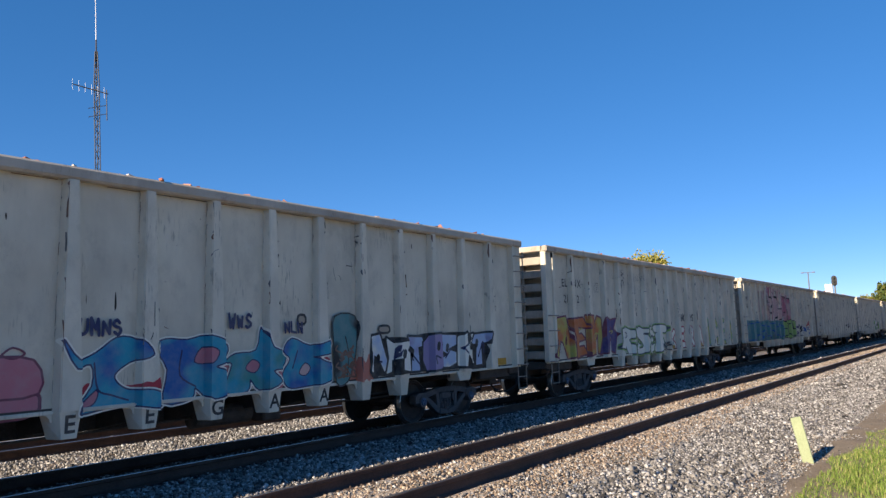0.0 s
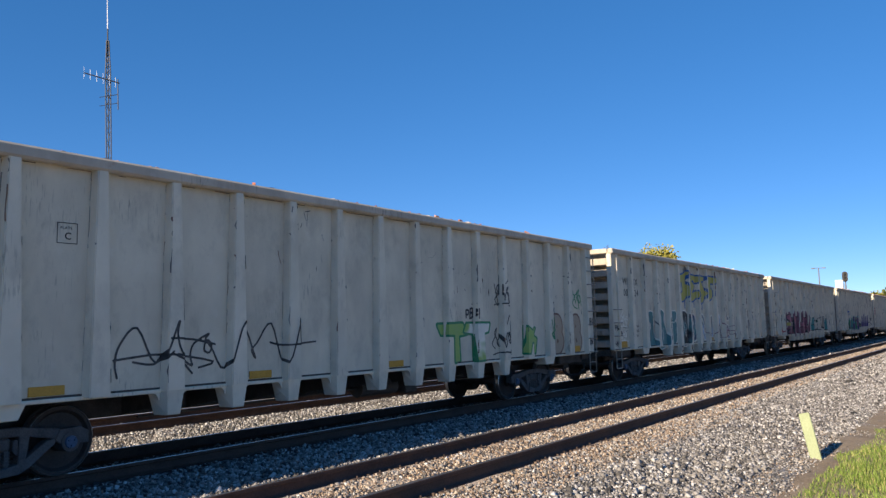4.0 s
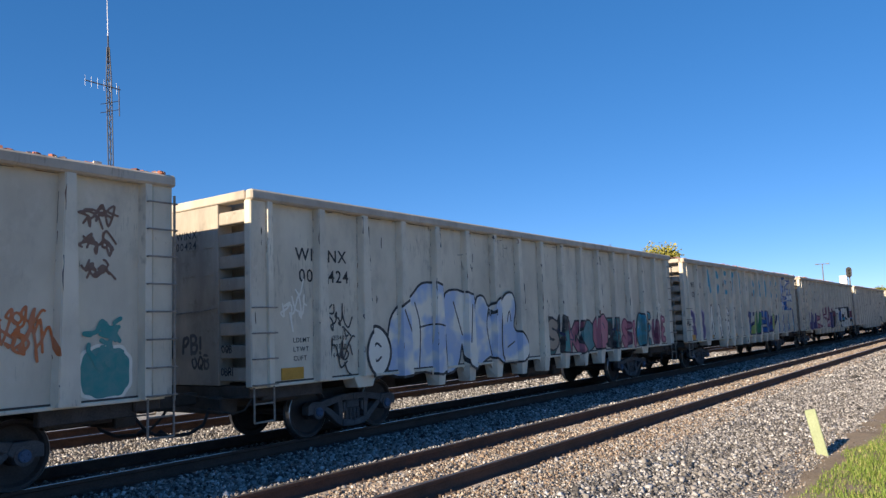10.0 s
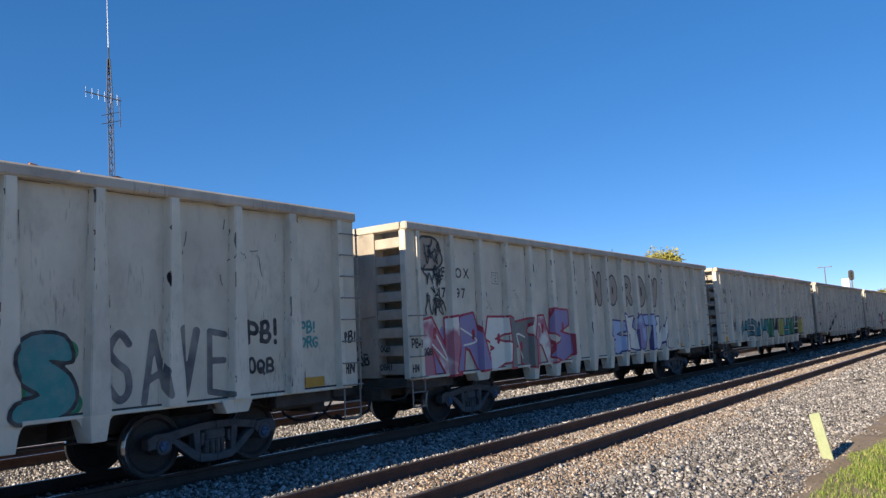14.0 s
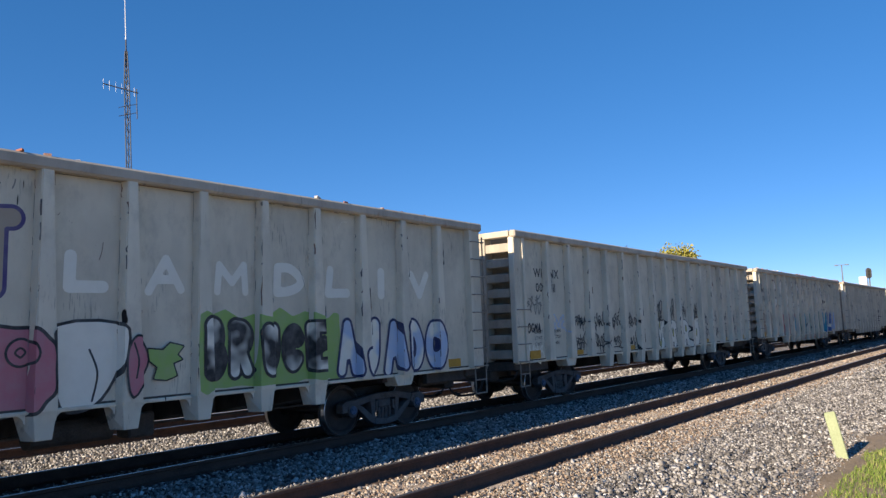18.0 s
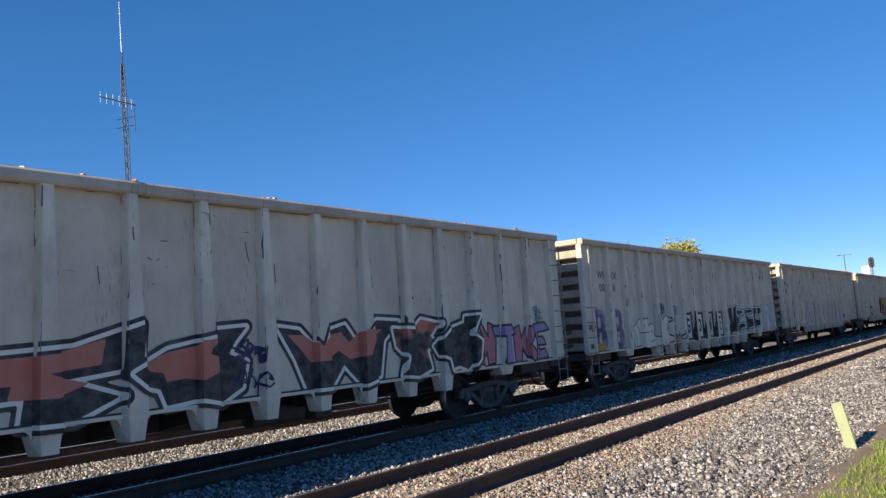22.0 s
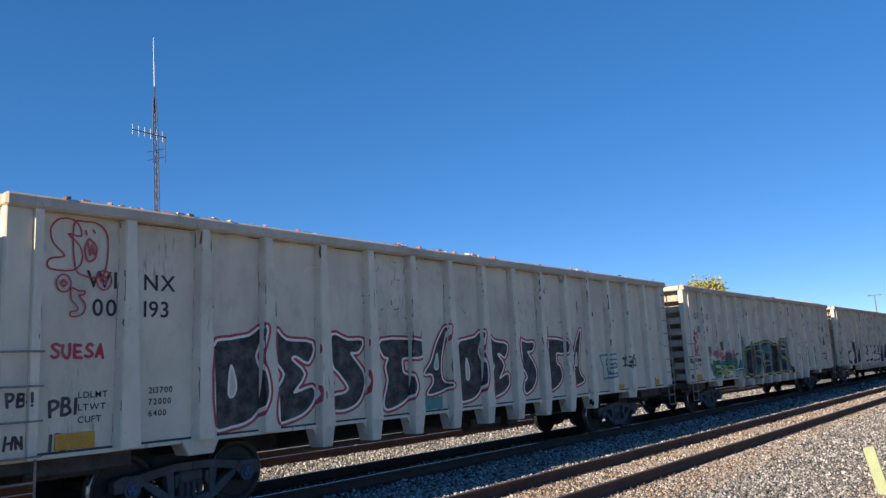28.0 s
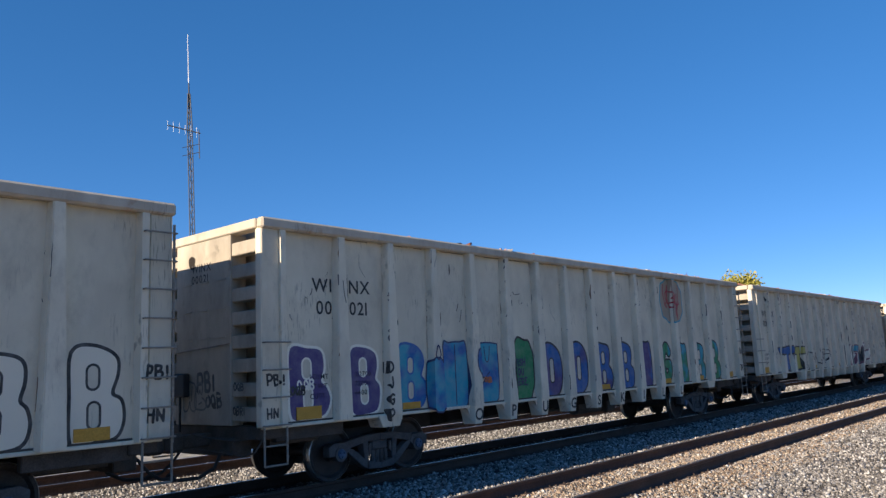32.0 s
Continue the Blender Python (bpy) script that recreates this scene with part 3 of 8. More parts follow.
    part("trunk", bm, M_BARK, e, "brown trunk and limbs")
    if leaves:
        verts, faces = [], []
        tips = [t for t in tips if t.z > zs * 0.4]
        for _ in range(leaves):
            t = rng.choice(tips)
            spread_r = height * 0.055
            c = Vector((t.x * sc.x, t.y * sc.y, t.z * sc.z)) + Vector([rng.gauss(0, spread_r) for _ in range(3)])
            s = rng.uniform(0.1, 0.24) * density
            u = Vector([rng.gauss(0, 1) for _ in range(3)]).normalized()
            w = u.orthogonal().normalized()
            i = len(verts)
            verts += [c - u * s, c + w * s * 0.5, c + u * s, c - w * s * 0.5]
            faces.append((i, i + 1, i + 2, i + 3))
        ob = raw("crown", verts, faces, leaf_mat)
        ob.parent = e
        ob["label"] = "crown of loose leaves"
    tagged(e, label, "tree")


tree("tree", 20.6, 92, 10.3, 7.0, 9000, M_LEAF, "autumn tree with yellow-green leaves behind the train", 5, 0.9)
tree("tree", 22.7, 110, 13.6, 6.5, 0, M_LEAF, "bare leafless tree behind the train", 8)
tree("tree", 5.2, 210, 10.5, 14.0, 3200, M_LEAF2, "rounded green tree far along the track", 21, 2.4)
tree("tree", 3.6, 230, 11.5, 16.0, 3200, M_LEAF2, "rounded green tree far along the track", 22, 2.4)
tree("tree", 6.4, 260, 9.6, 12.0, 2600, M_LEAF, "yellowing tree far along the track", 23, 2.4)
tree("tree", 68.4, 62, 10.2, 5.5, 3600, M_LEAF2, "dark green tree beyond the gravel lot", 24, 1.1)
tree("tree", 74.0, 66, 9.4, 6.5, 3600, M_LEAF2, "dark green tree beyond the gravel lot", 25, 1.1)
tree("tree", 80.0, 70, 8.8, 6.5, 3000, M_LEAF2, "dark green tree beyond the gravel lot", 26, 1.1)
for k, (az, dist) in enumerate([(30, 120), (37, 112), (44, 118), (51, 110), (13, 170), (16.5, 160), (26, 140), (10.5, 220), (87, 80), (95, 85)]):
    tree("tree", az, dist, 6.0 if az < 60 else 8.0, 9.0, 2200, M_LEAF2, "low dark green tree in the line behind the lot", 40 + k, 1.8)


def woods(name, spans, seed, label):
    """Woods added out of view to block low sky light: layered leaf clumps on a ragged line of crowns."""
    rng = np.random.default_rng(seed)
    verts, faces = [], []
    for x0, y0, x1, y1, k, tall in spans:
        for _ in range(k):
            f = rng.random()
            x, y = x0 + (x1 - x0) * f + rng.uniform(-4, 4), y0 + (y1 - y0) * f + rng.uniform(-4, 4)
            crown = tall * (0.72 + 0.3 * noise.noise((f * 19.0, seed, 0)) + 0.16 * noise.noise((f * 60.0, seed, 4)))
            c = Vector((x, y, -0.6 + crown * rng.random() ** 0.7))
            s = rng.uniform(0.5, 1.2)
            i = len(verts)
            for _ in range(2):
                a, b = Vector(rng.normal(size=3)).normalized() * s, Vector(rng.normal(size=3)).normalized() * s
                verts += [tuple(c - a), tuple(c + b), tuple(c + a), tuple(c - b)]
            faces += [(i, i + 1, i + 2, i + 3), (i + 4, i + 5, i + 6, i + 7)]
    return tagged(raw(name, verts, faces, M_LEAF2), label, "woods", kind="stuff")


# added out of view on the left, to dim sky light on the rib flanks
woods("far_woods", [(-75, -70, -75, 8, 9000, 22), (-75, 22, -75, 90, 8000, 22)], 21, "added belt of dark green trees out of view, blocking low sky light")
# added out of view on the near side, to cut sky light on distant cars
woods("verge_woods", [(38, -13, 190, -20, 12000, 12)], 33, "added belt of dark green trees out of view, shading the far cars")

# ---- the gondola car ----
PITCH, LONG, TOP, SILL = 20.185, 18.81, 4.15, 1.04
PANEL_Y, RIB_Y, CHORD_Y = -1.465, -1.605, -1.625
RIB = [1.645 + 1.123 * k for k in range(15)]          # right edge of each rib under the top rail
POSTS = [0.48, 18.47]
EAVE = TOP - 0.17                                     # underside of the top rail
STRIP_Y = PANEL_Y - 0.095                             # narrow strips beyond the end posts
# the side in plan, as folds: place at the sill, place under the top rail, how far out it stands there;
# the ribs are stakes that widen downwards
FOLDS = [(0.0, 0.0, STRIP_Y), (0.306, 0.306, STRIP_Y), (0.308, 0.308, PANEL_Y), (0.33, 0.33, RIB_Y), (0.46, 0.46, RIB_Y), (0.482, 0.482, PANEL_Y)]
for r in RIB:
    FOLDS += [(r - 0.235, r - 0.17, PANEL_Y), (r - 0.2, r - 0.15, RIB_Y), (r + 0.09, r - 0.005, RIB_Y), (r + 0.13, r + 0.02, PANEL_Y)]
FOLDS += [(18.298, 18.298, PANEL_Y), (18.32, 18.32, RIB_Y), (18.45, 18.45, RIB_Y), (18.471, 18.471, STRIP_Y), (LONG, LONG, STRIP_Y)]
FOLD_LOW, FOLD_HIGH, FOLD_Y = [np.array(c) for c in zip(*FOLDS)]


def side_y(u, z):
    """How far out the side stands at (u, z): panel or rib."""
    f = min(1.0, max(0.0, (z - SILL) / (EAVE - SILL)))
    return float(np.interp(u, FOLD_LOW + (FOLD_HIGH - FOLD_LOW) * f, FOLD_Y))


FLIP = pose(LONG, 0, 0, 0, 0, 180)


def post_mesh(width, z0, z1):
    bm = bmesh.new()
    o = [(-width / 2 - 0.022, PANEL_Y + 0.004), (-width / 2, RIB_Y), (width / 2, RIB_Y), (width / 2 + 0.022, PANEL_Y + 0.004)]
    a = [bm.verts.new((x, y, z0)) for x, y in o]
    b = [bm.verts.new((x, y, z1)) for x, y in o]
    bm.faces.new(a)
    bm.faces.new(b[::-1])
    for i in range(4):
        bm.faces.new((a[i], b[i], b[(i + 1) % 4], a[(i + 1) % 4]))
    return bm


def rib_mesh(z0, z1):
    """A pressed side stake with steep flanks, twice as wide at the sill as under the top rail."""
    bm = bmesh.new()
    low = [(-0.235, PANEL_Y + 0.004), (-0.2, RIB_Y), (0.09, RIB_Y), (0.13, PANEL_Y + 0.004)]
    high = [(-0.17, PANEL_Y + 0.004), (-0.15, RIB_Y), (-0.005, RIB_Y), (0.02, PANEL_Y + 0.004)]
    a = [bm.verts.new((x, y, z0)) for x, y in low]
    b = [bm.verts.new((x, y, z1)) for x, y in high]
    bm.faces.new(a)
    bm.faces.new(b[::-1])
    for i in range(4):
        bm.faces.new((a[i], b[i], b[(i + 1) % 4], a[(i + 1) % 4]))
    bmesh.ops.bevel(bm, geom=[e for e in bm.edges if abs(e.verts[0].co.z - e.verts[1].co.z) > 1 and e.verts[0].co.y < -1.5], offset=0.012, segments=2, affect="EDGES")
    return bm


def foot_mesh():
    """Cross-bearer end under a rib: a broad plate with deep raked flanks that tapers in and down."""
    bm = bmesh.new()
    rings = []
    for z, front, flank, yf in ((SILL + 0.012, (-0.195, 0.085), 0.135, -1.588), (SILL - 0.03, (-0.19, 0.08), 0.115, -1.586), (0.70, (-0.16, 0.045), 0.05, -1.56)):
        o = [(front[0] - flank, -1.3), (front[0], yf), (front[1], yf), (front[1] + flank * 0.7, -1.3)]
        rings.append([bm.verts.new((x, y, z)) for x, y in o])
    bm.faces.new(rings[0])
    bm.faces.new(rings[-1][::-1])
    for a, b in zip(rings, rings[1:]):
        for i in range(4):
            bm.faces.new((a[i], b[i], b[(i + 1) % 4], a[(i + 1) % 4]))
    bmesh.ops.bevel(bm, geom=bm.edges[:], offset=0.007, segments=1, affect="EDGES")
    # rounded corners of the openings between the feet
    for s in (-1, 1):
        e = -0.26 if s < 0 else 0.12
        arc = [(e + s * 0.1 * (1 - math.cos(a)), SILL - 0.025 - 0.1 * (1 - math.sin(a))) for a in (0.0, 0.5, 1.0, 1.5)]
        prism(bm, [(e - s * 0.02, SILL - 0.125)] + arc + [(e + s * 0.1, SILL), (e - s * 0.02, SILL)], -1.488, -1.46)
    return bm


def rung_mesh(length):
    bm = bmesh.new()
    tube(bm, [(0, 0.09, 0), (0, 0, 0), (length, 0, 0), (length, 0.09, 0)], 0.012, 6)
    return bm


def wheelset_mesh():
    bm = bmesh.new()
    for s in (-1, 1):
        y = s * 0.755
        prof = [(0.1, y + s * 0.085), (0.12, y + s * 0.085), (0.14, y + s * 0.04), (0.36, y + s * 0.02), (0.4, y + s * 0.066), (0.445, y + s * 0.068),
                (0.457, y + s * 0.06), (0.46, y - s * 0.03), (0.486, y - s * 0.045), (0.486, y - s * 0.066), (0.4, y - s * 0.068), (0.37, y - s * 0.03), (0.14, y - s * 0.02), (0.1, y - s * 0.07)]
        k = len(bm.faces)
        lathe(bm, prof)
        bm.faces.ensure_lookup_table()
        for f in bm.faces[k:]:
            r = max(math.hypot(v.co.x, v.co.z) for v in f.verts)
            f.material_index = 1 if 0.4455 < r < 0.47 and len(f.verts) == 4 else 0
    rod(bm, (0, -0.95, 0), (0, 0.95, 0), 0.085, 12)
    return bm


def side_frame_mesh(y):
    """A cast truck side frame: arched top, sagging bottom, two windows, a spring opening and bearing pockets."""
    bm = bmesh.new()
    a, b = y - 0.075, y + 0.075
    for s in (-1, 1):
        m = Matrix.Diagonal((s, 1, 1, 1))
        prism(bm, [(1.17, 0.42), (1.17, 0.58), (1.06, 0.64), (0.78, 0.63), (0.72, 0.5), (0.80, 0.44)], a - 0.02, b, m)
        prism(bm, [(0.80, 0.64), (0.3, 0.71), (0.0, 0.72), (0.0, 0.6), (0.3, 0.6), (0.76, 0.51)], a, b, m)
        prism(bm, [(0.80, 0.55), (0.72, 0.44), (0.42, 0.2), (0.3, 0.14), (0.3, 0.27), (0.62, 0.5)], a, b, m)
        prism(bm, [(0.3, 0.14), (0.0, 0.12), (0.0, 0.22), (0.3, 0.27)], a - 0.02, b, m)
        prism(bm, [(0.42, 0.66), (0.29, 0.68), (0.27, 0.2), (0.36, 0.2)], a, b, m)
        prism(bm, [(0.27, 0.56), (0.21, 0.56), (0.21, 0.42), (0.27, 0.36)], a, b, m)
    bmesh.ops.bevel(bm, geom=[e for e in bm.edges if e.calc_length() > 0.09], offset=0.01, segments=1, affect="EDGES")
    return bm


def make_truck(car, u):
    bm = bmesh.new()
    box(bm, -0.19, 0.19, -1.05, 1.05, 0.43, 0.6, 0.03)
    box(bm, -0.24, 0.24, -0.35, 0.35, 0.5, 0.78, 0.04)
    truck = part("truck", bm, M_TRUCK, car, "dark cast-steel four-wheel truck")
    truck.matrix_basis = pose(u, 0, 0)
    for s in (-1, 1):
        fr = part("side_frame", side_frame_mesh(s * 0.99), M_TRUCK, truck)
        bm = bmesh.new()
        for k in range(4):
            x = -0.15 + 0.1 * k
            for j in range(6):
                rod(bm, (x, s * 1.01, 0.225 + 0.035 * j), (x, s * 1.01, 0.248 + 0.035 * j), 0.046, 8)
            rod(bm, (x, s * 1.01, 0.2), (x, s * 1.01, 0.44), 0.03, 6)
        part("spring_nest", bm, M_TRUCK, truck)["kind"] = "stuff"
        for x in (-0.92, 0.92):
            bm = bmesh.new()
            rod(bm, (x, s * 0.9, 0.457), (x, s * 1.1, 0.457), 0.125, 14)
            part("bearing", bm, M_TRUCK, truck)
            bm = bmesh.new()
            rod(bm, (x, s * 1.1, 0.457), (x, s * 1.125, 0.457), 0.085, 14, 0.075)
            for a in range(3):
                q = (x + 0.045 * math.cos(a * 2.094 + 0.5), 0.457 + 0.045 * math.sin(a * 2.094 + 0.5))
                rod(bm, (q[0], s * 1.12, q[1]), (q[0], s * 1.145, q[1]), 0.016, 6)
            part("bearing_cap", bm, M_CAP, truck, "blue bearing end cap with bolts")
    for x in (-0.92, 0.92):
        ws = part("wheelset", wheelset_mesh(), [M_WHEEL, M_TREAD], truck, "dark steel wheels with bright treads on an axle")
        ws.matrix_basis = pose(x, 0, 0.457)
    bm = bmesh.new()
    for x in (-0.42, 0.42):
        box(bm, x - 0.05, x + 0.05, -0.7, 0.7, 0.32, 0.42, 0.01)
    rod(bm, (-0.42, 0.12, 0.37), (0.42, 0.12, 0.3), 0.025)
    part("brake_beam", bm, M_FRAME, truck)
    return truck


def make_car():
    car = new("gondola_car")
    for s in (1, -1):
        near = Matrix() if s == 1 else FLIP
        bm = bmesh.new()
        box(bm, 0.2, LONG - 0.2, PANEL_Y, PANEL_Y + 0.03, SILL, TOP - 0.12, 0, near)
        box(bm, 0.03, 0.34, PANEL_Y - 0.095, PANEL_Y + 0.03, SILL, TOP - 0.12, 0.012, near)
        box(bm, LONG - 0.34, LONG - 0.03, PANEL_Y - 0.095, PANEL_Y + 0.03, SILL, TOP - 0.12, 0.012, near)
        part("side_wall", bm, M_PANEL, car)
        bm = bmesh.new()
        box(bm, 0.0, LONG, CHORD_Y, CHORD_Y + 0.17, EAVE, TOP, 0.03, near)
        part("top_chord", bm, M_CHORD, car, "rust-streaked top rail of the side")
        bm = bmesh.new()
        box(bm, 0.1, LONG - 0.1, -1.498, -1.40, SILL - 0.03, SILL + 0.022, 0.01, near)
        part("side_sill", bm, M_GREY, car)
        first = None
        if s < 0:
            bm = bmesh.new()
            for r in RIB:
                one = rib_mesh(SILL + 0.002, EAVE)
                bmesh.ops.translate(one, verts=one.verts, vec=(r, 0, 0))
                tmp = bpy.data.meshes.new("rib")
                one.to_mesh(tmp)
                one.free()
                bm.from_mesh(tmp)
                bpy.data.meshes.remove(tmp)
            bmesh.ops.transform(bm, matrix=near, verts=bm.verts)
            part("far_side_ribs", bm, M_GREY, car)["kind"] = "stuff"
        for r in RIB if s > 0 else ():
            if first is None:
                first = part("rib", rib_mesh(SILL + 0.002, EAVE), M_GREY, car)
                first.matrix_basis = near @ pose(r, 0, 0)
            else:
                again(first, near @ pose(r, 0, 0))
        for r in POSTS:
            first = part("end_post", post_mesh(0.1, SILL - 0.01, EAVE), M_GREY, car)
            first.matrix_basis = near @ pose(r - 0.085, 0, 0)
        first = None
        for k in range(3, 12) if s > 0 else (3, 7, 11):
            u = RIB[k]
            if first is None:
                first = part("bearer_end", foot_mesh(), M_GREY, car)
                first.matrix_basis = near @ pose(u, 0, 0)
            else:
                again(first, near @ pose(u, 0, 0))
        for u in (2.66, LONG - 2.66):
            bm = bmesh.new()
            prism(bm, [(-0.3, SILL + 0.01), (0.3, SILL + 0.01), (0.2, 0.84), (-0.2, 0.84)], -1.53, -1.2)
            bmesh.ops.bevel(bm, geom=bm.edges[:], offset=0.012, segments=1, affect="EDGES")
            part("jacking_pad", bm, M_GREY, car).matrix_basis = near @ pose(u, 0, 0)
        rung = None
        for u, zs in () if s < 0 else ((0.03, (1.07, 1.47, 1.87, 2.27)), (18.36, (1.07, 1.45, 1.83, 2.21, 2.59, 2.97, 3.35, 3.73))):
            for z in zs:
                if rung is None:
                    rung = part("rung", rung_mesh(0.44), M_STEEL, car)
                    rung.matrix_basis = near @ pose(u, -1.66, z)
                else:
                    again(rung, near @ pose(u, -1.66, z))
        for u in (0.03, 18.38):
            bm = bmesh.new()
            tube(bm, [(0, 0, SILL), (0, 0, 0.5), (0.4, 0, 0.5), (0.4, 0, SILL)], 0.016, 6)
            tube(bm, [(0, 0, 0.78), (0.4, 0, 0.78)], 0.014, 6)
            part("stirrup_step", bm, M_STEEL, car).matrix_basis = near @ pose(u, -1.6, 0)
        bm = bmesh.new()
        tube(bm, [(18.77, -1.63, SILL - 0.05), (18.77, -1.63, 3.85)], 0.018, 6)
        bmesh.ops.transform(bm, matrix=near, verts=bm.verts)
        part("ladder_rail", bm, M_STEEL, car)
        refl = None
        for u, w, h in ((0.7, 0.48, 0.15), (2.99, 0.44, 0.085), (6.36, 0.44, 0.085), (9.73, 0.44, 0.085), (13.1, 0.44, 0.085), (15.35, 0.38, 0.085), (17.58, 0.44, 0.12)) if s == 1 else ():
            bm = bmesh.new()
            box(bm, u, u + w, PANEL_Y - 0.022, PANEL_Y, SILL + 0.06, SILL + 0.08 + h * 1.15)
            bmesh.ops.transform(bm, matrix=near, verts=bm.verts)
            part("reflector", bm, M_YELLOW, car, "yellow reflective strip")
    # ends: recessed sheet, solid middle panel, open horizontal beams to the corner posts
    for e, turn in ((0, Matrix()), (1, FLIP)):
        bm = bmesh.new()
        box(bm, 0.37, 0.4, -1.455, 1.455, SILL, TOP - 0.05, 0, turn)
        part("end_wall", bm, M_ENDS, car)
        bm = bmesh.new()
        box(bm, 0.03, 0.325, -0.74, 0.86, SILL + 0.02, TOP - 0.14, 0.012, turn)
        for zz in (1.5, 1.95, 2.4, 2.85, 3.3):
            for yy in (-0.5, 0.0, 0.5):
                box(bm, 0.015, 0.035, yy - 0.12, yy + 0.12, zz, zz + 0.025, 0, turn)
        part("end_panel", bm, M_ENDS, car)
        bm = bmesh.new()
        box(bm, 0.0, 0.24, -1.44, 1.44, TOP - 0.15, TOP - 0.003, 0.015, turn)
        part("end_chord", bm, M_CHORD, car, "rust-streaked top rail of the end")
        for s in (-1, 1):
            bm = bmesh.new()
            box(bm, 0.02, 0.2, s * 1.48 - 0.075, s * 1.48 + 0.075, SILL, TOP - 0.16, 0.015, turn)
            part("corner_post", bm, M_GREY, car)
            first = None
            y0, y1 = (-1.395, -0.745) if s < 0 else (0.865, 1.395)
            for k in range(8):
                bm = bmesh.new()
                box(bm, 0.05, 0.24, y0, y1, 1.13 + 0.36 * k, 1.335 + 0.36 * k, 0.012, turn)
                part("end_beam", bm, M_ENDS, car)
        bm = bmesh.new()
        box(bm, 0.1, 0.5, -1.4, 1.4, 0.86, SILL + 0.02, 0.02, turn)
        part("end_sill", bm, M_FRAME, car)
        bm = bmesh.new()
        box(bm, -0.42, 0.9, -0.11, 0.11, 0.74, 0.94, 0.03, turn)
        box(bm, -0.69, -0.38, -0.17, 0.15, 0.70, 0.98, 0.05, turn)
        part("coupler", bm, M_FRAME, car, "rusty knuckle coupler")
        bm = bmesh.new()
        pts = [(-0.1, 0.4, 0.72), (-0.3, 0.38, 0.5), (-0.5, 0.34, 0.38), (-0.68, 0.3, 0.36)]
        tube(bm, pts, 0.025, 6)
        bmesh.ops.transform(bm, matrix=turn, verts=bm.verts)
        part("air_hose", bm, M_HOSE, car)
        bm = bmesh.new()
        tube(bm, [(-0.05, -1.5, 0.9), (-0.12, -0.9, 0.86), (-0.3, -0.2, 0.95)], 0.014, 5)
        bmesh.ops.transform(bm, matrix=turn, verts=bm.verts)
        part("cut_lever", bm, M_FRAME, car)
    bm = bmesh.new()
    ring = [(0.0, 1.15 + 0.2 * math.cos(a), 1.95 + 0.2 * math.sin(a)) for a in np.linspace(0, 2 * math.pi, 17)]
    tube(bm, ring, 0.014, 5)
    tube(bm, [(0.0, 0.95, 1.95), (0.0, 1.35, 1.95)], 0.012, 5)
    tube(bm, [(0.0, 1.15, 1.75), (0.0, 1.15, 2.15)], 0.012, 5)
    rod(bm, (0.0, 1.15, 1.95), (0.18, 1.15, 1.95), 0.03, 6)
    part("brake_wheel", bm, M_HOSE, car, "black hand brake wheel on the end")
    bm = bmesh.new()
    box(bm, -0.08, 0.03, 0.42, 0.84, 1.5, 1.88, 0.02)
    rod(bm, (-0.03, 0.62, 1.5), (-0.03, 0.62, 0.95), 0.02, 6)
    part("brake_housing", bm, M_HOSE, car, "dark hand brake housing with its chain rod")
    bm = bmesh.new()
    tube(bm, [(0.02, 0.84, 2.22), (0.0, 0.3, 2.25), (0.0, -0.3, 2.27), (0.02, -0.72, 2.3)], 0.012, 5)
    part("grab_rail", bm, M_STEEL, car)
    bm = bmesh.new()
    box(bm, 0.25, LONG - 0.25, -1.475, 1.475, SILL - 0.03, SILL + 0.05)
    part("floor", bm, M_FRAME, car)
    bm = bmesh.new()
    box(bm, 0.5, LONG - 0.5, -0.35, 0.35, 0.64, SILL - 0.03, 0.02)
    part("centre_sill", bm, M_FRAME, car)
    for u in [RIB[k] - 0.085 for k in range(3, 12)]:
        bm = bmesh.new()
        prism(bm, [(-1.22, SILL - 0.04), (1.22, SILL - 0.04), (1.22, 0.8), (0.36, 0.66), (-0.36, 0.66), (-1.22, 0.8)], u - 0.03, u + 0.03, pose(0, 0, 0, 0, 0, 90))
        bmesh.ops.transform(bm, matrix=Matrix.Scale(-1, 4, (1, 0, 0)), verts=bm.verts)
        part("cross_bearer", bm, M_FRAME, car)
    bm = bmesh.new()
    rod(bm, (9.6, -0.75, 0.68), (10.7, -0.75, 0.68), 0.17, 14)
    box(bm, 10.9, 11.3, -0.95, -0.6, 0.5, 0.85, 0.03)
    tube(bm, [(5.0, -0.6, 0.62), (9.6, -0.75, 0.68)], 0.02, 5)
    tube(bm, [(11.3, -0.75, 0.66), (15.0, -0.5, 0.6)], 0.02, 5)
    part("brake_gear", bm, M_FRAME, car, "grimy air tank and brake rods")
    for near in (Matrix(), FLIP):
        bm = bmesh.new()
        prism(bm, [(-1.32, SILL - 0.035), (1.32, SILL - 0.035), (1.3, 0.92), (0.5, 0.8), (-0.5, 0.8), (-1.3, 0.92)], -0.22, 0.22, pose(2.82, 0, 0, 0, 0, 90))
        bmesh.ops.transform(bm, matrix=near, verts=bm.verts)
        part("body_bolster", bm, M_FRAME, car, "grimy body bolster over the truck")
        bm = bmesh.new()
        box(bm, 0.42, 1.75, -1.34, -1.2, 0.8, SILL - 0.035, 0.015, near)
        box(bm, 0.42, 1.75, 1.2, 1.34, 0.8, SILL - 0.035, 0.015, near)
        box(bm, 0.06, 0.4, -0.75, 0.75, 0.6, 0.88, 0.02, near)
        for y in (-0.95, 0.9):
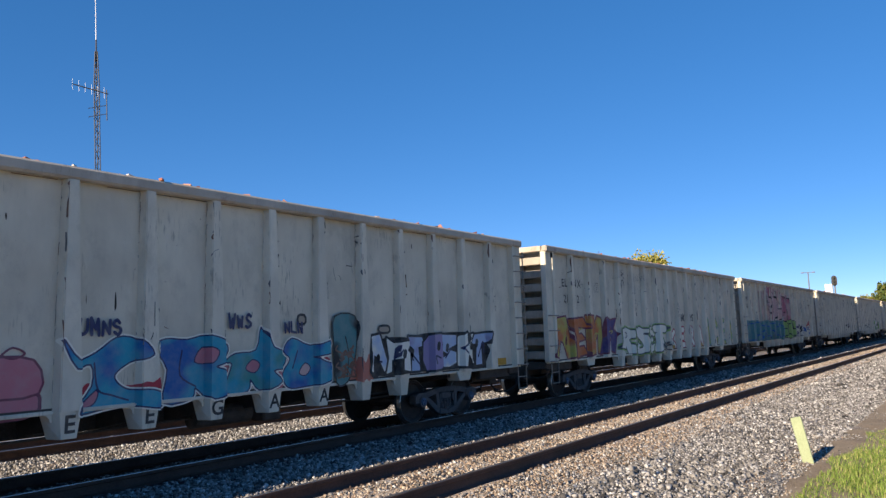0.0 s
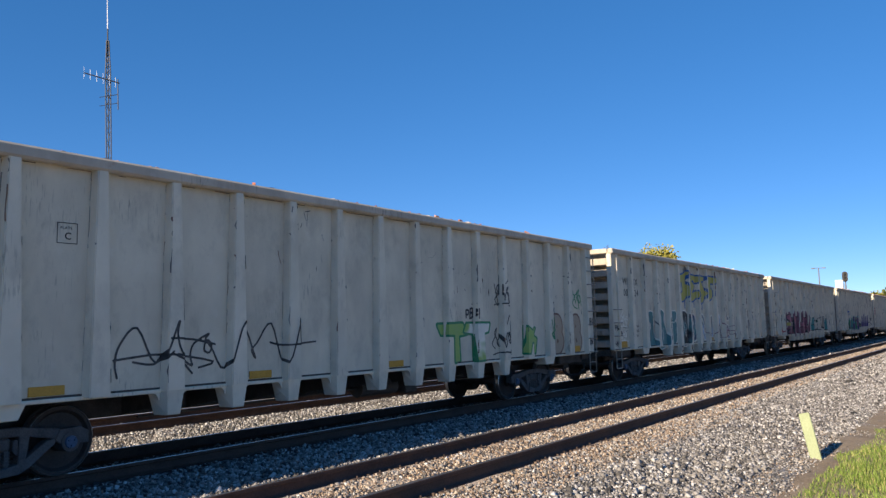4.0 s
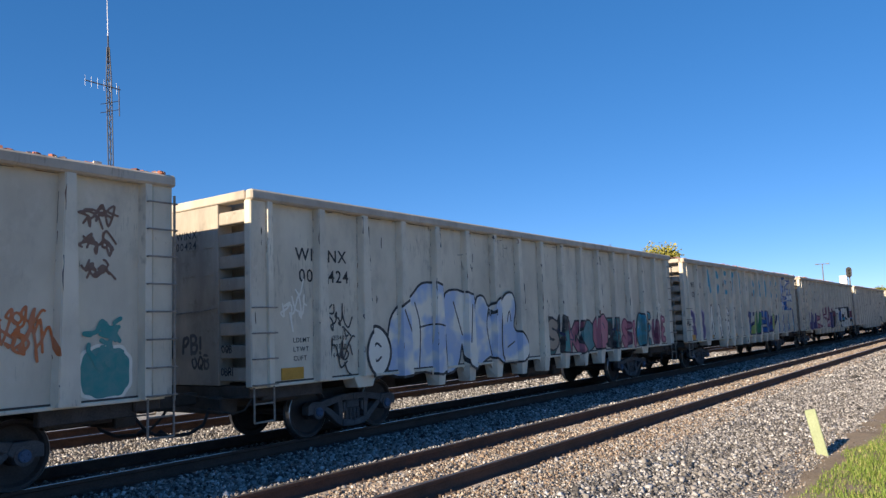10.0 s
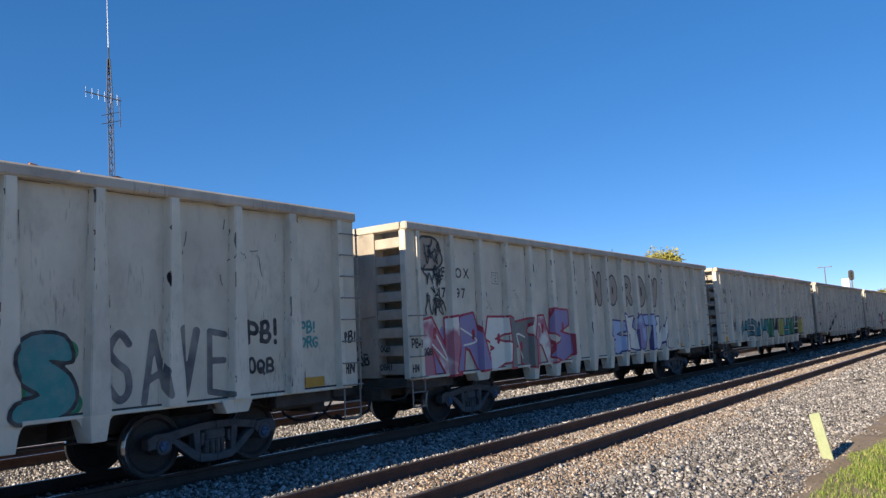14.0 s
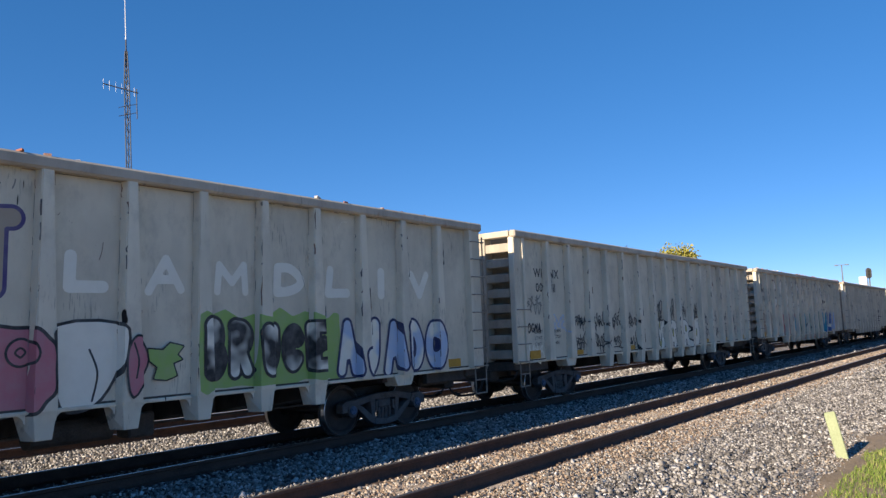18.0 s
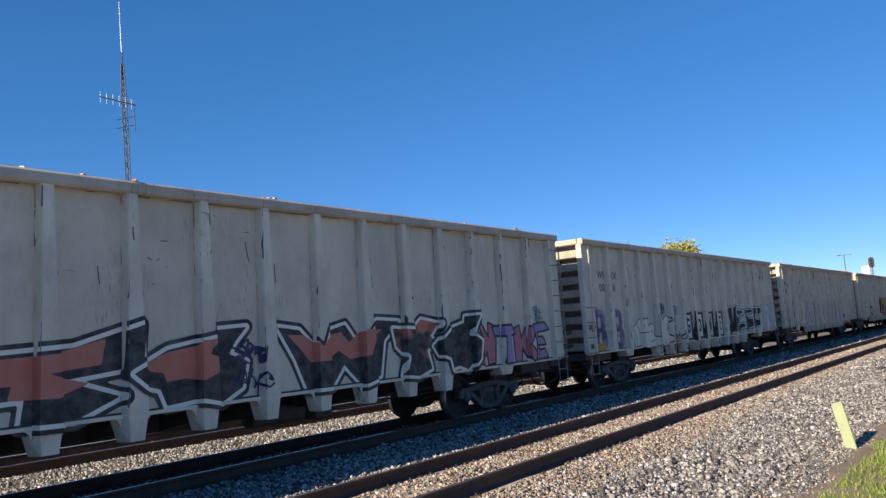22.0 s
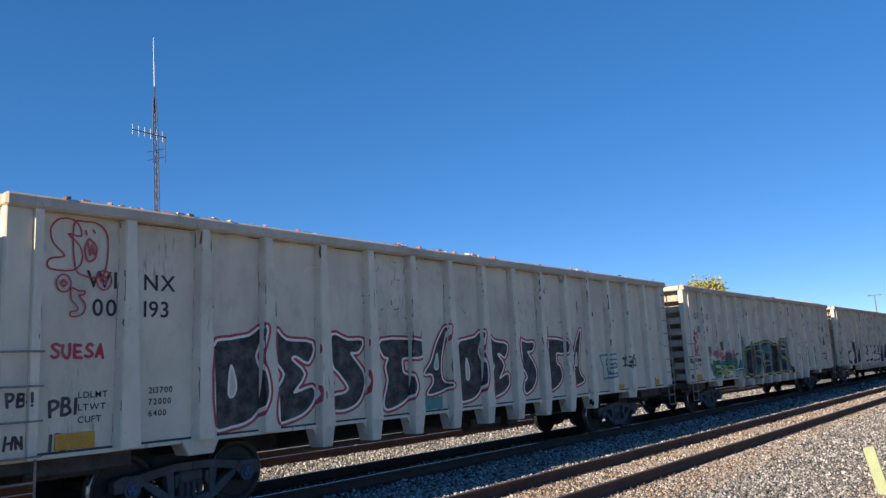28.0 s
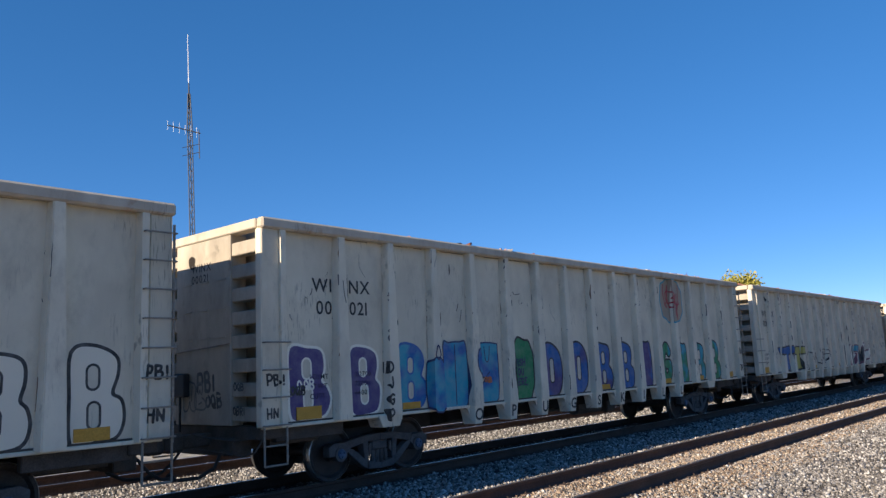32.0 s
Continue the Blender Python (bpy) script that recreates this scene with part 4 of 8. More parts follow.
            box(bm, 0.55, 1.5, y - 0.05, y + 0.05, 0.72, SILL - 0.03, 0.01, near)
        part("end_bracing", bm, M_FRAME, car, "dark steel bracing behind the end sill")
        bm = bmesh.new()
        tube(bm, [(0.0, -0.55, 0.7), (-0.16, -0.6, 0.46), (-0.36, -0.5, 0.34), (-0.62, -0.35, 0.33), (-0.69, -0.3, 0.36)], 0.028, 6)
        rod(bm, (-0.66, -0.33, 0.34), (-0.69, -0.22, 0.4), 0.045, 8)
        bmesh.ops.transform(bm, matrix=near, verts=bm.verts)
        part("trainline_hose", bm, M_HOSE, car, "black air hose drooping between the cars")
        bm = bmesh.new()
        tube(bm, [(0.05, -1.52, 0.86), (-0.03, -1.45, 0.7), (-0.06, -1.2, 0.64), (-0.2, -0.25, 0.72)], 0.016, 5)
        bmesh.ops.transform(bm, matrix=near, verts=bm.verts)
        part("uncoupling_rod", bm, M_FRAME, car)
    make_truck(car, 2.82)
    make_truck(car, 16.1)
    return car


def debris(car, seed):
    """Chips of scrap and dust that lie on the top rail and just inside it."""
    rng = random.Random(seed * 3 + 1)
    bm = bmesh.new()
    spots = [rng.uniform(0.5, LONG - 0.5) for _ in range(7)]
    for _ in range(150 if 5 <= seed - 300 <= 14 or 22 <= seed - 300 <= 27 else 60):
        x = min(max(rng.gauss(rng.choice(spots), 0.9), 0.2), LONG - 0.2)
        y, s = rng.uniform(-1.59, -1.4), rng.uniform(0.012, 0.06)
        m = pose(x, y, TOP + s * 0.2, rng.uniform(-15, 15), rng.uniform(-15, 15), rng.uniform(0, 180))
        box(bm, -s, s, -s * 0.5, s * 0.5, -s * 0.25, s * rng.uniform(0.2, 0.55), 0, m)
    part("rim_debris", bm, M_CHIPS, car, "reddish and pale chips on the top rail")["kind"] = "stuff"


def heap(car, seed, top):
    """Scrap heaped inside the car, peeping over the top rail."""
    rng = random.Random(seed)
    bm = bmesh.new()
    nx, ny = 60, 9
    grid = []
    for j in range(ny):
        for i in range(nx):
            x, y = 0.7 + (LONG - 1.4) * i / (nx - 1), -1.42 + 2.84 * j / (ny - 1)
            crown = 1 - (abs(y) / 1.42) ** 2
            z = TOP - 0.2 + top * crown * (0.6 + 0.5 * noise.noise((x * 0.6, y * 0.8, seed))) + 0.17 + 0.17 * noise.noise((x * 3.0, y * 3.0, seed + 5))
            grid.append(bm.verts.new((x, y, z)))
    for j in range(ny - 1):
        for i in range(nx - 1):
            bm.faces.new((grid[j * nx + i], grid[j * nx + i + 1], grid[(j + 1) * nx + i + 1], grid[(j + 1) * nx + i]))
    for _ in range(26):
        x, y = rng.uniform(0.8, LONG - 0.8), rng.uniform(-1.35, 0.4)
        s = rng.uniform(0.04, 0.12)
        box(bm, -s, s, -s * 0.6, s * 0.6, -0.02, 0.02, 0, pose(x, y, TOP + top * 0.1, rng.uniform(-40, 40), rng.uniform(-40, 40), rng.uniform(0, 180)))
    debris(car, seed)
    return part("load", bm, M_LOAD, car, "heap of reddish scrap peeping over the rim")

# ---- painted lettering and graffiti, laid over panels and ribs ----
GLYPHS = {}


def glyph(text, fat=0.0):
    """Flat outline of a text in the built-in font: points and faces, capitals about 0.7 high; fat widens the strokes."""
    key = (text, fat)
    if key not in GLYPHS:
        cu = bpy.data.curves.new("text", "FONT")
        cu.body, cu.size, cu.offset, cu.resolution_u = text, 1.0, fat, 3
        ob = bpy.data.objects.new("text", cu)
        me = ob.to_mesh()
        v = np.array([(p.co.x, p.co.y) for p in me.vertices], float).reshape(-1, 2)
        f = [tuple(p.vertices) for p in me.polygons]
        ob.to_mesh_clear()
        bpy.data.objects.remove(ob)
        bpy.data.curves.remove(cu)
        GLYPHS[key] = (v, f)
    return GLYPHS[key]


class Piece:
    """One painted thing on a car's side: flat shapes in (u, z), then folded over the ribs."""

    def __init__(self, seed):
        self.shapes, self.codes, self.rng = [], [], random.Random(seed)
        self.turn, self.turns = 0, []

    def add(self, v, f, code, layer):
        if code not in self.codes:
            self.codes.append(code)
        self.shapes.append((np.asarray(v, float), f, self.codes.index(code), layer))
        self.turns.append(self.turn)

    def poly(self, pts, code, layer):
        self.add(pts, [tuple(range(len(pts)))], code, layer)

    def stroke(self, pts, width, code, layer, closed=False):
        """A brushed line of the given width."""
        p = np.asarray(pts, float)
        n = len(p)
        d = np.empty_like(p)
        for i in range(n):
            a, b = (p[(i - 1) % n], p[(i + 1) % n]) if closed else (p[max(0, i - 1)], p[min(n - 1, i + 1)])
            d[i] = b - a
        d /= np.maximum(np.linalg.norm(d, axis=1, keepdims=True), 1e-6)
        nrm = np.stack([-d[:, 1], d[:, 0]], 1) * width / 2
        v = np.concatenate([p + nrm, p - nrm])
        f = [(i, (i + 1) % n, n + (i + 1) % n, n + i) for i in range(n if closed else n - 1)]
        self.add(v, f, code, layer)

    def build(self, car, name, label, depth=None):
        bm = bmesh.new()
        for v, f, mi, layer in self.shapes:
            vs = [bm.verts.new((x, layer, z)) for x, z in v]
            for face in f:
                try:
                    bm.faces.new([vs[i] for i in face]).material_index = mi
                except ValueError:
                    pass
        if not bm.verts:
            bm.free()
            return None
        us = [v.co.x for v in bm.verts]
        lo, hi = min(us), max(us)
        for b, c, _ in FOLDS:
            if min(b, c) < hi and lo < max(b, c):
                bmesh.ops.bisect_plane(bm, geom=bm.verts[:] + bm.edges[:] + bm.faces[:], dist=1e-5, plane_co=(b, 0, SILL), plane_no=(EAVE - SILL, 0, b - c))
        for v in bm.verts:
            v.co.y = side_y(v.co.x, v.co.z) - 0.003 - 0.0022 * v.co.y
        me = bpy.data.meshes.new(name)
        bm.to_mesh(me)
        bm.free()
        for c in self.codes:
            me.materials.append(spray(c) if c != "stencil" else M_STENCIL)
        ob = new(name, me)
        ob.parent = car
        ob["label"] = label
        return ob


def smooth(pts, closed=False, n=5):
    """A rounded line through the points."""
    p = [Vector((a, b, 0)) for a, b in pts]
    out, m = [], len(p)
    for i in range(m if closed else m - 1):
        a, b, c, d = [p[j % m] if closed else p[max(0, min(m - 1, j))] for j in (i - 1, i, i + 1, i + 2)]
        for k in range(n):
            t = k / n
            q = 0.5 * ((2 * b) + (c - a) * t + (2 * a - 5 * b + 4 * c - d) * t * t + (3 * b - a - 3 * c + d) * t ** 3)
            out.append((q.x, q.y))
    if not closed:
        out.append((p[-1].x, p[-1].y))
    return out


def cell(p):
    """Clear span of panel p between two ribs."""
    return (0.53 if p == 0 else RIB[p - 1] + 0.1), (18.24 if p == 15 else RIB[p] - 0.23)


# skeletons of hand-drawn letters: lines in a unit box; a leading 1 rounds the line
BONES = {
    "A": [(0, (0, 0), (0.5, 1), (1, 0)), (0, (0.22, 0.36), (0.78, 0.36))],
    "B": [(0, (0, 0), (0, 1)), (1, (0, 1), (0.6, 1), (0.85, 0.78), (0.6, 0.54), (0, 0.52)), (1, (0, 0.52), (0.65, 0.52), (1, 0.26), (0.65, 0), (0, 0))],
    "C": [(1, (0.95, 0.82), (0.55, 1), (0.08, 0.75), (0.08, 0.25), (0.55, 0), (0.95, 0.18))],
    "D": [(0, (0, 0), (0, 1)), (1, (0, 1), (0.55, 0.98), (1, 0.6), (0.95, 0.25), (0.5, 0.02), (0, 0))],
    "E": [(0, (0.95, 1), (0.05, 1), (0, 0), (1, 0)), (0, (0.03, 0.52), (0.75, 0.52))],
    "F": [(0, (1, 1), (0.05, 1), (0, 0)), (0, (0.03, 0.52), (0.75, 0.52))],
    "G": [(1, (0.95, 0.85), (0.5, 1), (0.05, 0.7), (0.08, 0.25), (0.5, 0), (0.95, 0.2), (0.95, 0.45)), (0, (0.95, 0.45), (0.55, 0.45))],
    "H": [(0, (0, 0), (0, 1)), (0, (1, 0), (1, 1)), (0, (0, 0.5), (1, 0.5))],
    "I": [(0, (0.5, 0), (0.5, 1))],
    "J": [(1, (0.75, 1), (0.75, 0.3), (0.4, 0), (0.05, 0.25))],
    "K": [(0, (0, 0), (0, 1)), (0, (0.95, 1), (0.05, 0.45), (1, 0))],
    "L": [(0, (0.05, 1), (0, 0), (0.95, 0.05))],
    "M": [(0, (0, 0), (0.08, 1), (0.5, 0.35), (0.92, 1), (1, 0))],
    "N": [(0, (0, 0), (0.05, 1), (0.95, 0), (1, 1))],
    "O": [(2, (0.5, 1), (0.05, 0.72), (0.05, 0.28), (0.5, 0), (0.95, 0.28), (0.95, 0.72))],
    "P": [(0, (0, 0), (0, 1)), (1, (0, 1), (0.65, 1), (0.95, 0.72), (0.65, 0.45), (0, 0.45))],
    "Q": [(2, (0.5, 1), (0.05, 0.72), (0.05, 0.28), (0.5, 0), (0.95, 0.28), (0.95, 0.72)), (0, (0.6, 0.3), (1, -0.05))],
    "R": [(0, (0, 0), (0, 1)), (1, (0, 1), (0.65, 1), (0.92, 0.76), (0.65, 0.5), (0, 0.48)), (0, (0.4, 0.48), (1, 0))],
    "S": [(1, (0.92, 0.86), (0.5, 1), (0.08, 0.78), (0.35, 0.55), (0.8, 0.42), (0.92, 0.18), (0.5, 0), (0.05, 0.14))],
    "T": [(0, (0, 0.97), (1, 1)), (0, (0.5, 0.98), (0.48, 0))],
    "U": [(1, (0.03, 1), (0.05, 0.3), (0.5, 0), (0.95, 0.3), (0.97, 1))],
    "V": [(0, (0, 1), (0.48, 0), (1, 1))],
    "W": [(0, (0, 1), (0.25, 0), (0.5, 0.65), (0.75, 0), (1, 1))],
    "X": [(0, (0, 0), (1, 1)), (0, (0, 1), (1, 0))],
    "Y": [(0, (0, 1), (0.5, 0.5), (1, 1)), (0, (0.5, 0.5), (0.48, 0))],
    "Z": [(0, (0.05, 1), (0.95, 1), (0.02, 0), (1, 0))],
    "0": [(2, (0.5, 1), (0.08, 0.72), (0.08, 0.28), (0.5, 0), (0.92, 0.28), (0.92, 0.72))],
    "1": [(0, (0.2, 0.78), (0.58, 1), (0.55, 0))],
    "2": [(1, (0.05, 0.8), (0.45, 1), (0.9, 0.75), (0.5, 0.35), (0, 0)), (0, (0, 0), (1, 0))],
    "!": [(0, (0.5, 1), (0.5, 0.32)), (0, (0.5, 0.04), (0.5, 0.0))],
    "+": [(0, (0.1, 0.5), (0.9, 0.5)), (0, (0.5, 0.1), (0.5, 0.9))],
}


def contour(d, xs, zs):
    """Closed loops where the field d, sampled at (zs, xs), changes sign; inside is negative."""
    ny, nx = d.shape
    neg = d < 0
    code = neg[:-1, :-1] * 1 + neg[:-1, 1:] * 2 + neg[1:, 1:] * 4 + neg[1:, :-1] * 8
    pairs = {1: [(3, 0)], 2: [(0, 1)], 3: [(3, 1)], 4: [(1, 2)], 5: [(3, 2), (1, 0)], 6: [(0, 2)], 7: [(3, 2)],
             8: [(2, 3)], 9: [(2, 0)], 10: [(0, 3), (2, 1)], 11: [(2, 1)], 12: [(1, 3)], 13: [(1, 0)], 14: [(0, 3)]}
    nxt, pos = {}, {}
    for r, c in zip(*np.nonzero((code > 0) & (code < 15))):
        ends = {0: (r, c, 0), 1: (r, c + 1, 1), 2: (r + 1, c, 0), 3: (r, c, 1)}
        for a, b in pairs[int(code[r, c])]:
            nxt[ends[a]] = ends[b]
            for e in (ends[a], ends[b]):
                if e not in pos:
                    y, x, up = e
                    y2, x2 = (y + 1, x) if up else (y, x + 1)
                    t = d[y, x] / (d[y, x] - d[y2, x2])
                    pos[e] = (xs[x] + t * (xs[x2] - xs[x]), zs[y] + t * (zs[y2] - zs[y]))
    loops = []
    while nxt:
        e = next(iter(nxt))
        loop = []
        while e in nxt:
            loop.append(pos[e])
            e = nxt.pop(e)
        if len(loop) > 4:
            q = [p for k, p in enumerate(loop) if abs(p[0] - loop[k - 1][0]) + abs(p[1] - loop[k - 1][1]) > 1e-4]
            if len(q) > 3:
                loops.append(q)
    return loops


def fill_field(pc, d, xs, zs, code, layer):
    loops = contour(d, xs, zs)
    if not loops:
        return
    tris = tessellate_polygon([[Vector((x, z, 0)) for x, z in lp] for lp in loops])
    v = np.array([p for lp in loops for p in lp])

    def area(q):
        return 0.5 * float(np.sum(q[:, 0] * np.roll(q[:, 1], -1) - np.roll(q[:, 0], -1) * q[:, 1]))

    want = abs(sum(area(np.array(lp)) for lp in loops))
    got = sum(abs(area(v[list(t)])) for t in tris)
    if abs(got - want) < 0.01 * want:
        pc.add(v, [tuple(t) for t in tris], code, layer)
    else:
        fill_cells(pc, d, xs, zs, code, layer)


def fill_cells(pc, d, xs, zs, code, layer):
    """The same area as rows of quads, with the cells on the edge cut to shape."""
    neg = d < 0
    pts, faces = [], []

    def face(q):
        faces.append(tuple(range(len(pts), len(pts) + len(q))))
        pts.extend(q)

    for r in range(d.shape[0] - 1):
        full = neg[r, :-1] & neg[r, 1:] & neg[r + 1, :-1] & neg[r + 1, 1:]
        some = (neg[r, :-1] | neg[r, 1:] | neg[r + 1, :-1] | neg[r + 1, 1:]) & ~full
        edge = np.flatnonzero(np.diff(np.concatenate([[0], full.astype(int), [0]])))
        for a, b in zip(edge[::2], edge[1::2]):
            face([(xs[a], zs[r]), (xs[b], zs[r]), (xs[b], zs[r + 1]), (xs[a], zs[r + 1])])
        for c in np.flatnonzero(some):
            ring = [(r, c), (r, c + 1), (r + 1, c + 1), (r + 1, c)]
            q = []
            for k in range(4):
                (y, x), (y2, x2) = ring[k], ring[(k + 1) % 4]
                if neg[y, x]:
                    q.append((xs[x], zs[y]))
                if neg[y, x] != neg[y2, x2]:
                    t = d[y, x] / (d[y, x] - d[y2, x2])
                    q.append((xs[x] + t * (xs[x2] - xs[x]), zs[y] + t * (zs[y2] - zs[y])))
            if len(q) > 2:
                face(q)
    pc.add(pts, faces, code, layer)


def grid_for(pts, pad, step):
    p = np.asarray(pts, float)
    lo, hi = p.min(0) - pad - step * 2, p.max(0) + pad + step * 2
    xs, zs = np.arange(lo[0], hi[0] + step, step), np.arange(lo[1], hi[1] + step, step)
    return xs, zs, np.meshgrid(xs, zs)


def distance(gx, gz, segs):
    d = np.full(gx.shape, 9.0)
    for ax, az, bx, bz in segs:
        ex, ez = bx - ax, bz - az
        t = np.clip(((gx - ax) * ex + (gz - az) * ez) / max(ex * ex + ez * ez, 1e-9), 0, 1)
        d = np.minimum(d, np.hypot(gx - ax - t * ex, gz - az - t * ez))
    return d


def paint_lines(pc, lines, passes, step):
    """Round-ended lines, drawn in passes of (width, colour, layer)."""
    segs, pts = [], []
    for q, closed in lines:
        pts += list(q)
        segs += [(*q[i], *q[(i + 1) % len(q)]) for i in range(len(q) if closed else len(q) - 1)]
    wide = max(w for w, _, _ in passes)
    xs, zs, (gx, gz) = grid_for(pts, wide / 2, step)
    d = distance(gx, gz, segs)
    for w, code, layer in passes:
        fill_field(pc, d - w / 2 + 1e-6, xs, zs, code, layer)


def signed(gx, gz, pts):
    """Distance to a closed outline, negative inside."""
    n = len(pts)
    segs = [(*pts[i], *pts[(i + 1) % n]) for i in range(n)]
    d = distance(gx, gz, segs)
    inside = np.zeros(gx.shape, bool)
    for ax, az, bx, bz in segs:
        cut = (az > gz) != (bz > gz)
        with np.errstate(divide="ignore", invalid="ignore"):
            inside ^= cut & (gx < (bx - ax) * (gz - az) / (bz - az if bz != az else 1e-9) + ax)
    return np.where(inside, -d, d)


def paint_area(pc, pts, passes, step=0.03):
    """A closed shape, drawn in passes of (grow, colour, layer)."""
    xs, zs, (gx, gz) = grid_for(pts, max(g for g, _, _ in passes), step)
    d = signed(gx, gz, pts)
    for g, code, layer in passes:
        fill_field(pc, d - g + 1e-6, xs, zs, code, layer)


def drawn(pc, ch, u0, u1, z0, z1, width, jit):
    """The strokes of one hand-drawn letter, wobbled, inside the box less half the stroke."""
    r = pc.rng
    lean, sag, bow = r.uniform(-jit, jit), r.uniform(-jit, jit) * 0.5, r.uniform(-jit, jit)
    h = width / 2
    wid, tall = max(u1 - u0 - width, 0.02), max(z1 - z0 - width, 0.02)
    out = []
    for kind, *pts in BONES.get(ch, BONES["O"]):
        q = []
        for x, y in pts:
            x, y = x + r.uniform(-jit, jit) * 0.35, y + r.uniform(-jit, jit) * 0.3
            q.append((u0 + h + wid * (x + lean * (y - 0.5) + bow * math.sin(y * 3.0) * 0.5), z0 + h + tall * (y + sag * (x - 0.5))))
        if kind and len(q) > 2:
            q = smooth(q, kind == 2, 4)
        out.append((q, kind == 2))
    return out


def fat_letter(pc, ch, u0, u1, z0, z1, fill, line, weight, jit):
    w = weight * min(u1 - u0, (z1 - z0) * 0.9) * (0.76 if ch in "MNAKWEX" else 0.8 if ch in "SGRP2" else 1.0)
    rings = line or ""
    rim = 0.1 if len(rings) < 2 else 0.08 * len(rings)
    strokes = drawn(pc, ch, u0 + rim / 2, u1 - rim / 2, z0 + rim / 2, z1 - rim / 2, w, jit)
    passes = [(w + rim * (len(rings) - k) / len(rings), c, 1 + 0.4 * k) for k, c in enumerate(rings)]
    passes.append((w, fill if fill else "e", 2))
    paint_lines(pc, strokes, passes, 0.026)
    if fill and line and pc.rng.random() < 0.5:
        q = strokes[0][0]
        k = max(1, len(q) // 3)
        a, b = q[0], q[min(k, len(q) - 1)]
        s = [(a[0] + (b[0] - a[0]) * f - w * 0.22, a[1] + (b[1] - a[1]) * f + w * 0.1) for f in (0.25, 0.6)]
        paint_lines(pc, [(s, False)], [(0.03, "w", 3)], 0.011)


# rounded bubble forms: outline in a unit box, then the slots left open in them
BUBBLES = {
    "B": ([(0.02, 0.0), (0.0, 0.5), (0.02, 1.0), (0.45, 1.03), (0.82, 0.95), (0.9, 0.74), (0.8, 0.53), (0.95, 0.42), (1.0, 0.22), (0.86, 0.03), (0.45, -0.02)],
          [((0.42, 0.64), (0.42, 0.78)), ((0.44, 0.2), (0.44, 0.36))]),
    "D": ([(0.0, 0.0), (0.0, 0.5), (0.02, 1.0), (0.5, 1.02), (0.9, 0.82), (1.0, 0.45), (0.88, 0.12), (0.5, -0.02)], [((0.42, 0.32), (0.42, 0.68))]),
    "O": ([(0.5, 0.0), (0.1, 0.08), (0.0, 0.5), (0.1, 0.92), (0.5, 1.0), (0.9, 0.92), (1.0, 0.5), (0.9, 0.08)], [((0.5, 0.34), (0.5, 0.66))]),
    "I": ([(0.2, 0.0), (0.18, 0.5), (0.2, 1.0), (0.5, 1.02), (0.8, 1.0), (0.82, 0.5), (0.8, 0.0), (0.5, -0.02)], []),
}


def bubble(pc, ch, u0, u1, z0, z1, fill, line, jit):
    """A fat rounded letter with slot-like openings."""
    r = pc.rng
    shape, slots = BUBBLES[ch]
    lean = r.uniform(-0.05, 0.05)

    def at(x, y):
        return (u0 + 0.05 + (u1 - u0 - 0.1) * (x + lean * (y - 0.5)), z0 + 0.05 + (z1 - z0 - 0.1) * y)

    pts = smooth([at(x + r.uniform(-0.03, 0.03), y + r.uniform(-0.02, 0.02)) for x, y in shape], True, 4)
    xs, zs, (gx, gz) = grid_for(pts, 0.16, 0.024)
    d = signed(gx, gz, pts)
    rad = 0.085 * (u1 - u0)
    ds = distance(gx, gz, [(*at(*a), *at(*b)) for a, b in slots]) if slots else np.full(gx.shape, 9.0)
    rings = line or ""
    for k, c in enumerate(rings):
        fill_field(pc, np.maximum(d - 0.045 * (len(rings) - k), rad - ds) + 1e-6, xs, zs, c, 1 + 0.4 * k)
    fill_field(pc, np.maximum(d, rad + (0.03 if line else 0) - ds) + 1e-6, xs, zs, fill or "x", 2)


def letters(pc, text, p0, z0, z1, fill, line, weight=0.36, jit=0.1):
    """One big letter a panel."""
    for k, ch in enumerate(text):
        if ch == " ":
            continue
        pc.turn = k
        a, b = cell(p0 + k)
        zz = pc.rng.uniform(-0.04, 0.03)
        m = 0.03 if ch not in "I1!" else 0.16
        if ch in BUBBLES and weight == 0.36 and fill:
            bubble(pc, ch, a + (0 if ch == "I" else 0.02), b - 0.02, z0, z1 + zz, fill, line, jit)
            continue
        fat_letter(pc, ch, a + m, b - m, z0, z1 + zz, fill, line, weight if ch not in "I1!" else weight * 1.5, jit)


def word(pc, text, u0, u1, z0, z1, fill, line, weight=0.36, jit=0.16):
    """Letters side by side, running over the ribs."""
    w = (u1 - u0) / len(text)
    for k, ch in enumerate(text):
        pc.turn = k
        a, b = u0 + w * k, u0 + w * (k + 1)
        fat_letter(pc, ch, a, b, z0 + pc.rng.uniform(0, 0.05), z1 + pc.rng.uniform(-0.1, 0.04), fill, line, weight, jit)


def tag(pc, text, u, z, h, code, layer=3):
    """Hand-written lines of text, split at '/', from (u, z) downwards."""
    for row, line in enumerate(text.split("/")):
        x = u
        for ch in line:
            if ch == " ":
                x += h * 0.4
                continue
            w = h * (0.62 if ch not in "I1!" else 0.3)
            base = z - (row + 1) * h * 1.25
            paint_lines(pc, drawn(pc, ch, x, x + w, base, base + h * pc.rng.uniform(0.9, 1.08), h * 0.13, 0.2), [(max(0.026, h * 0.2), code, layer)], max(0.009, h * 0.045))
            x += w + 0.1 * h


def column(pc, text, u, z, h, code):
    """Letters one below the other."""
    for k, ch in enumerate(text):
        tag(pc, ch, u, z - k * h * 1.35, h, code)


def scrib(pc, u0, u1, z0, z1, code, n=5, width=0.032):
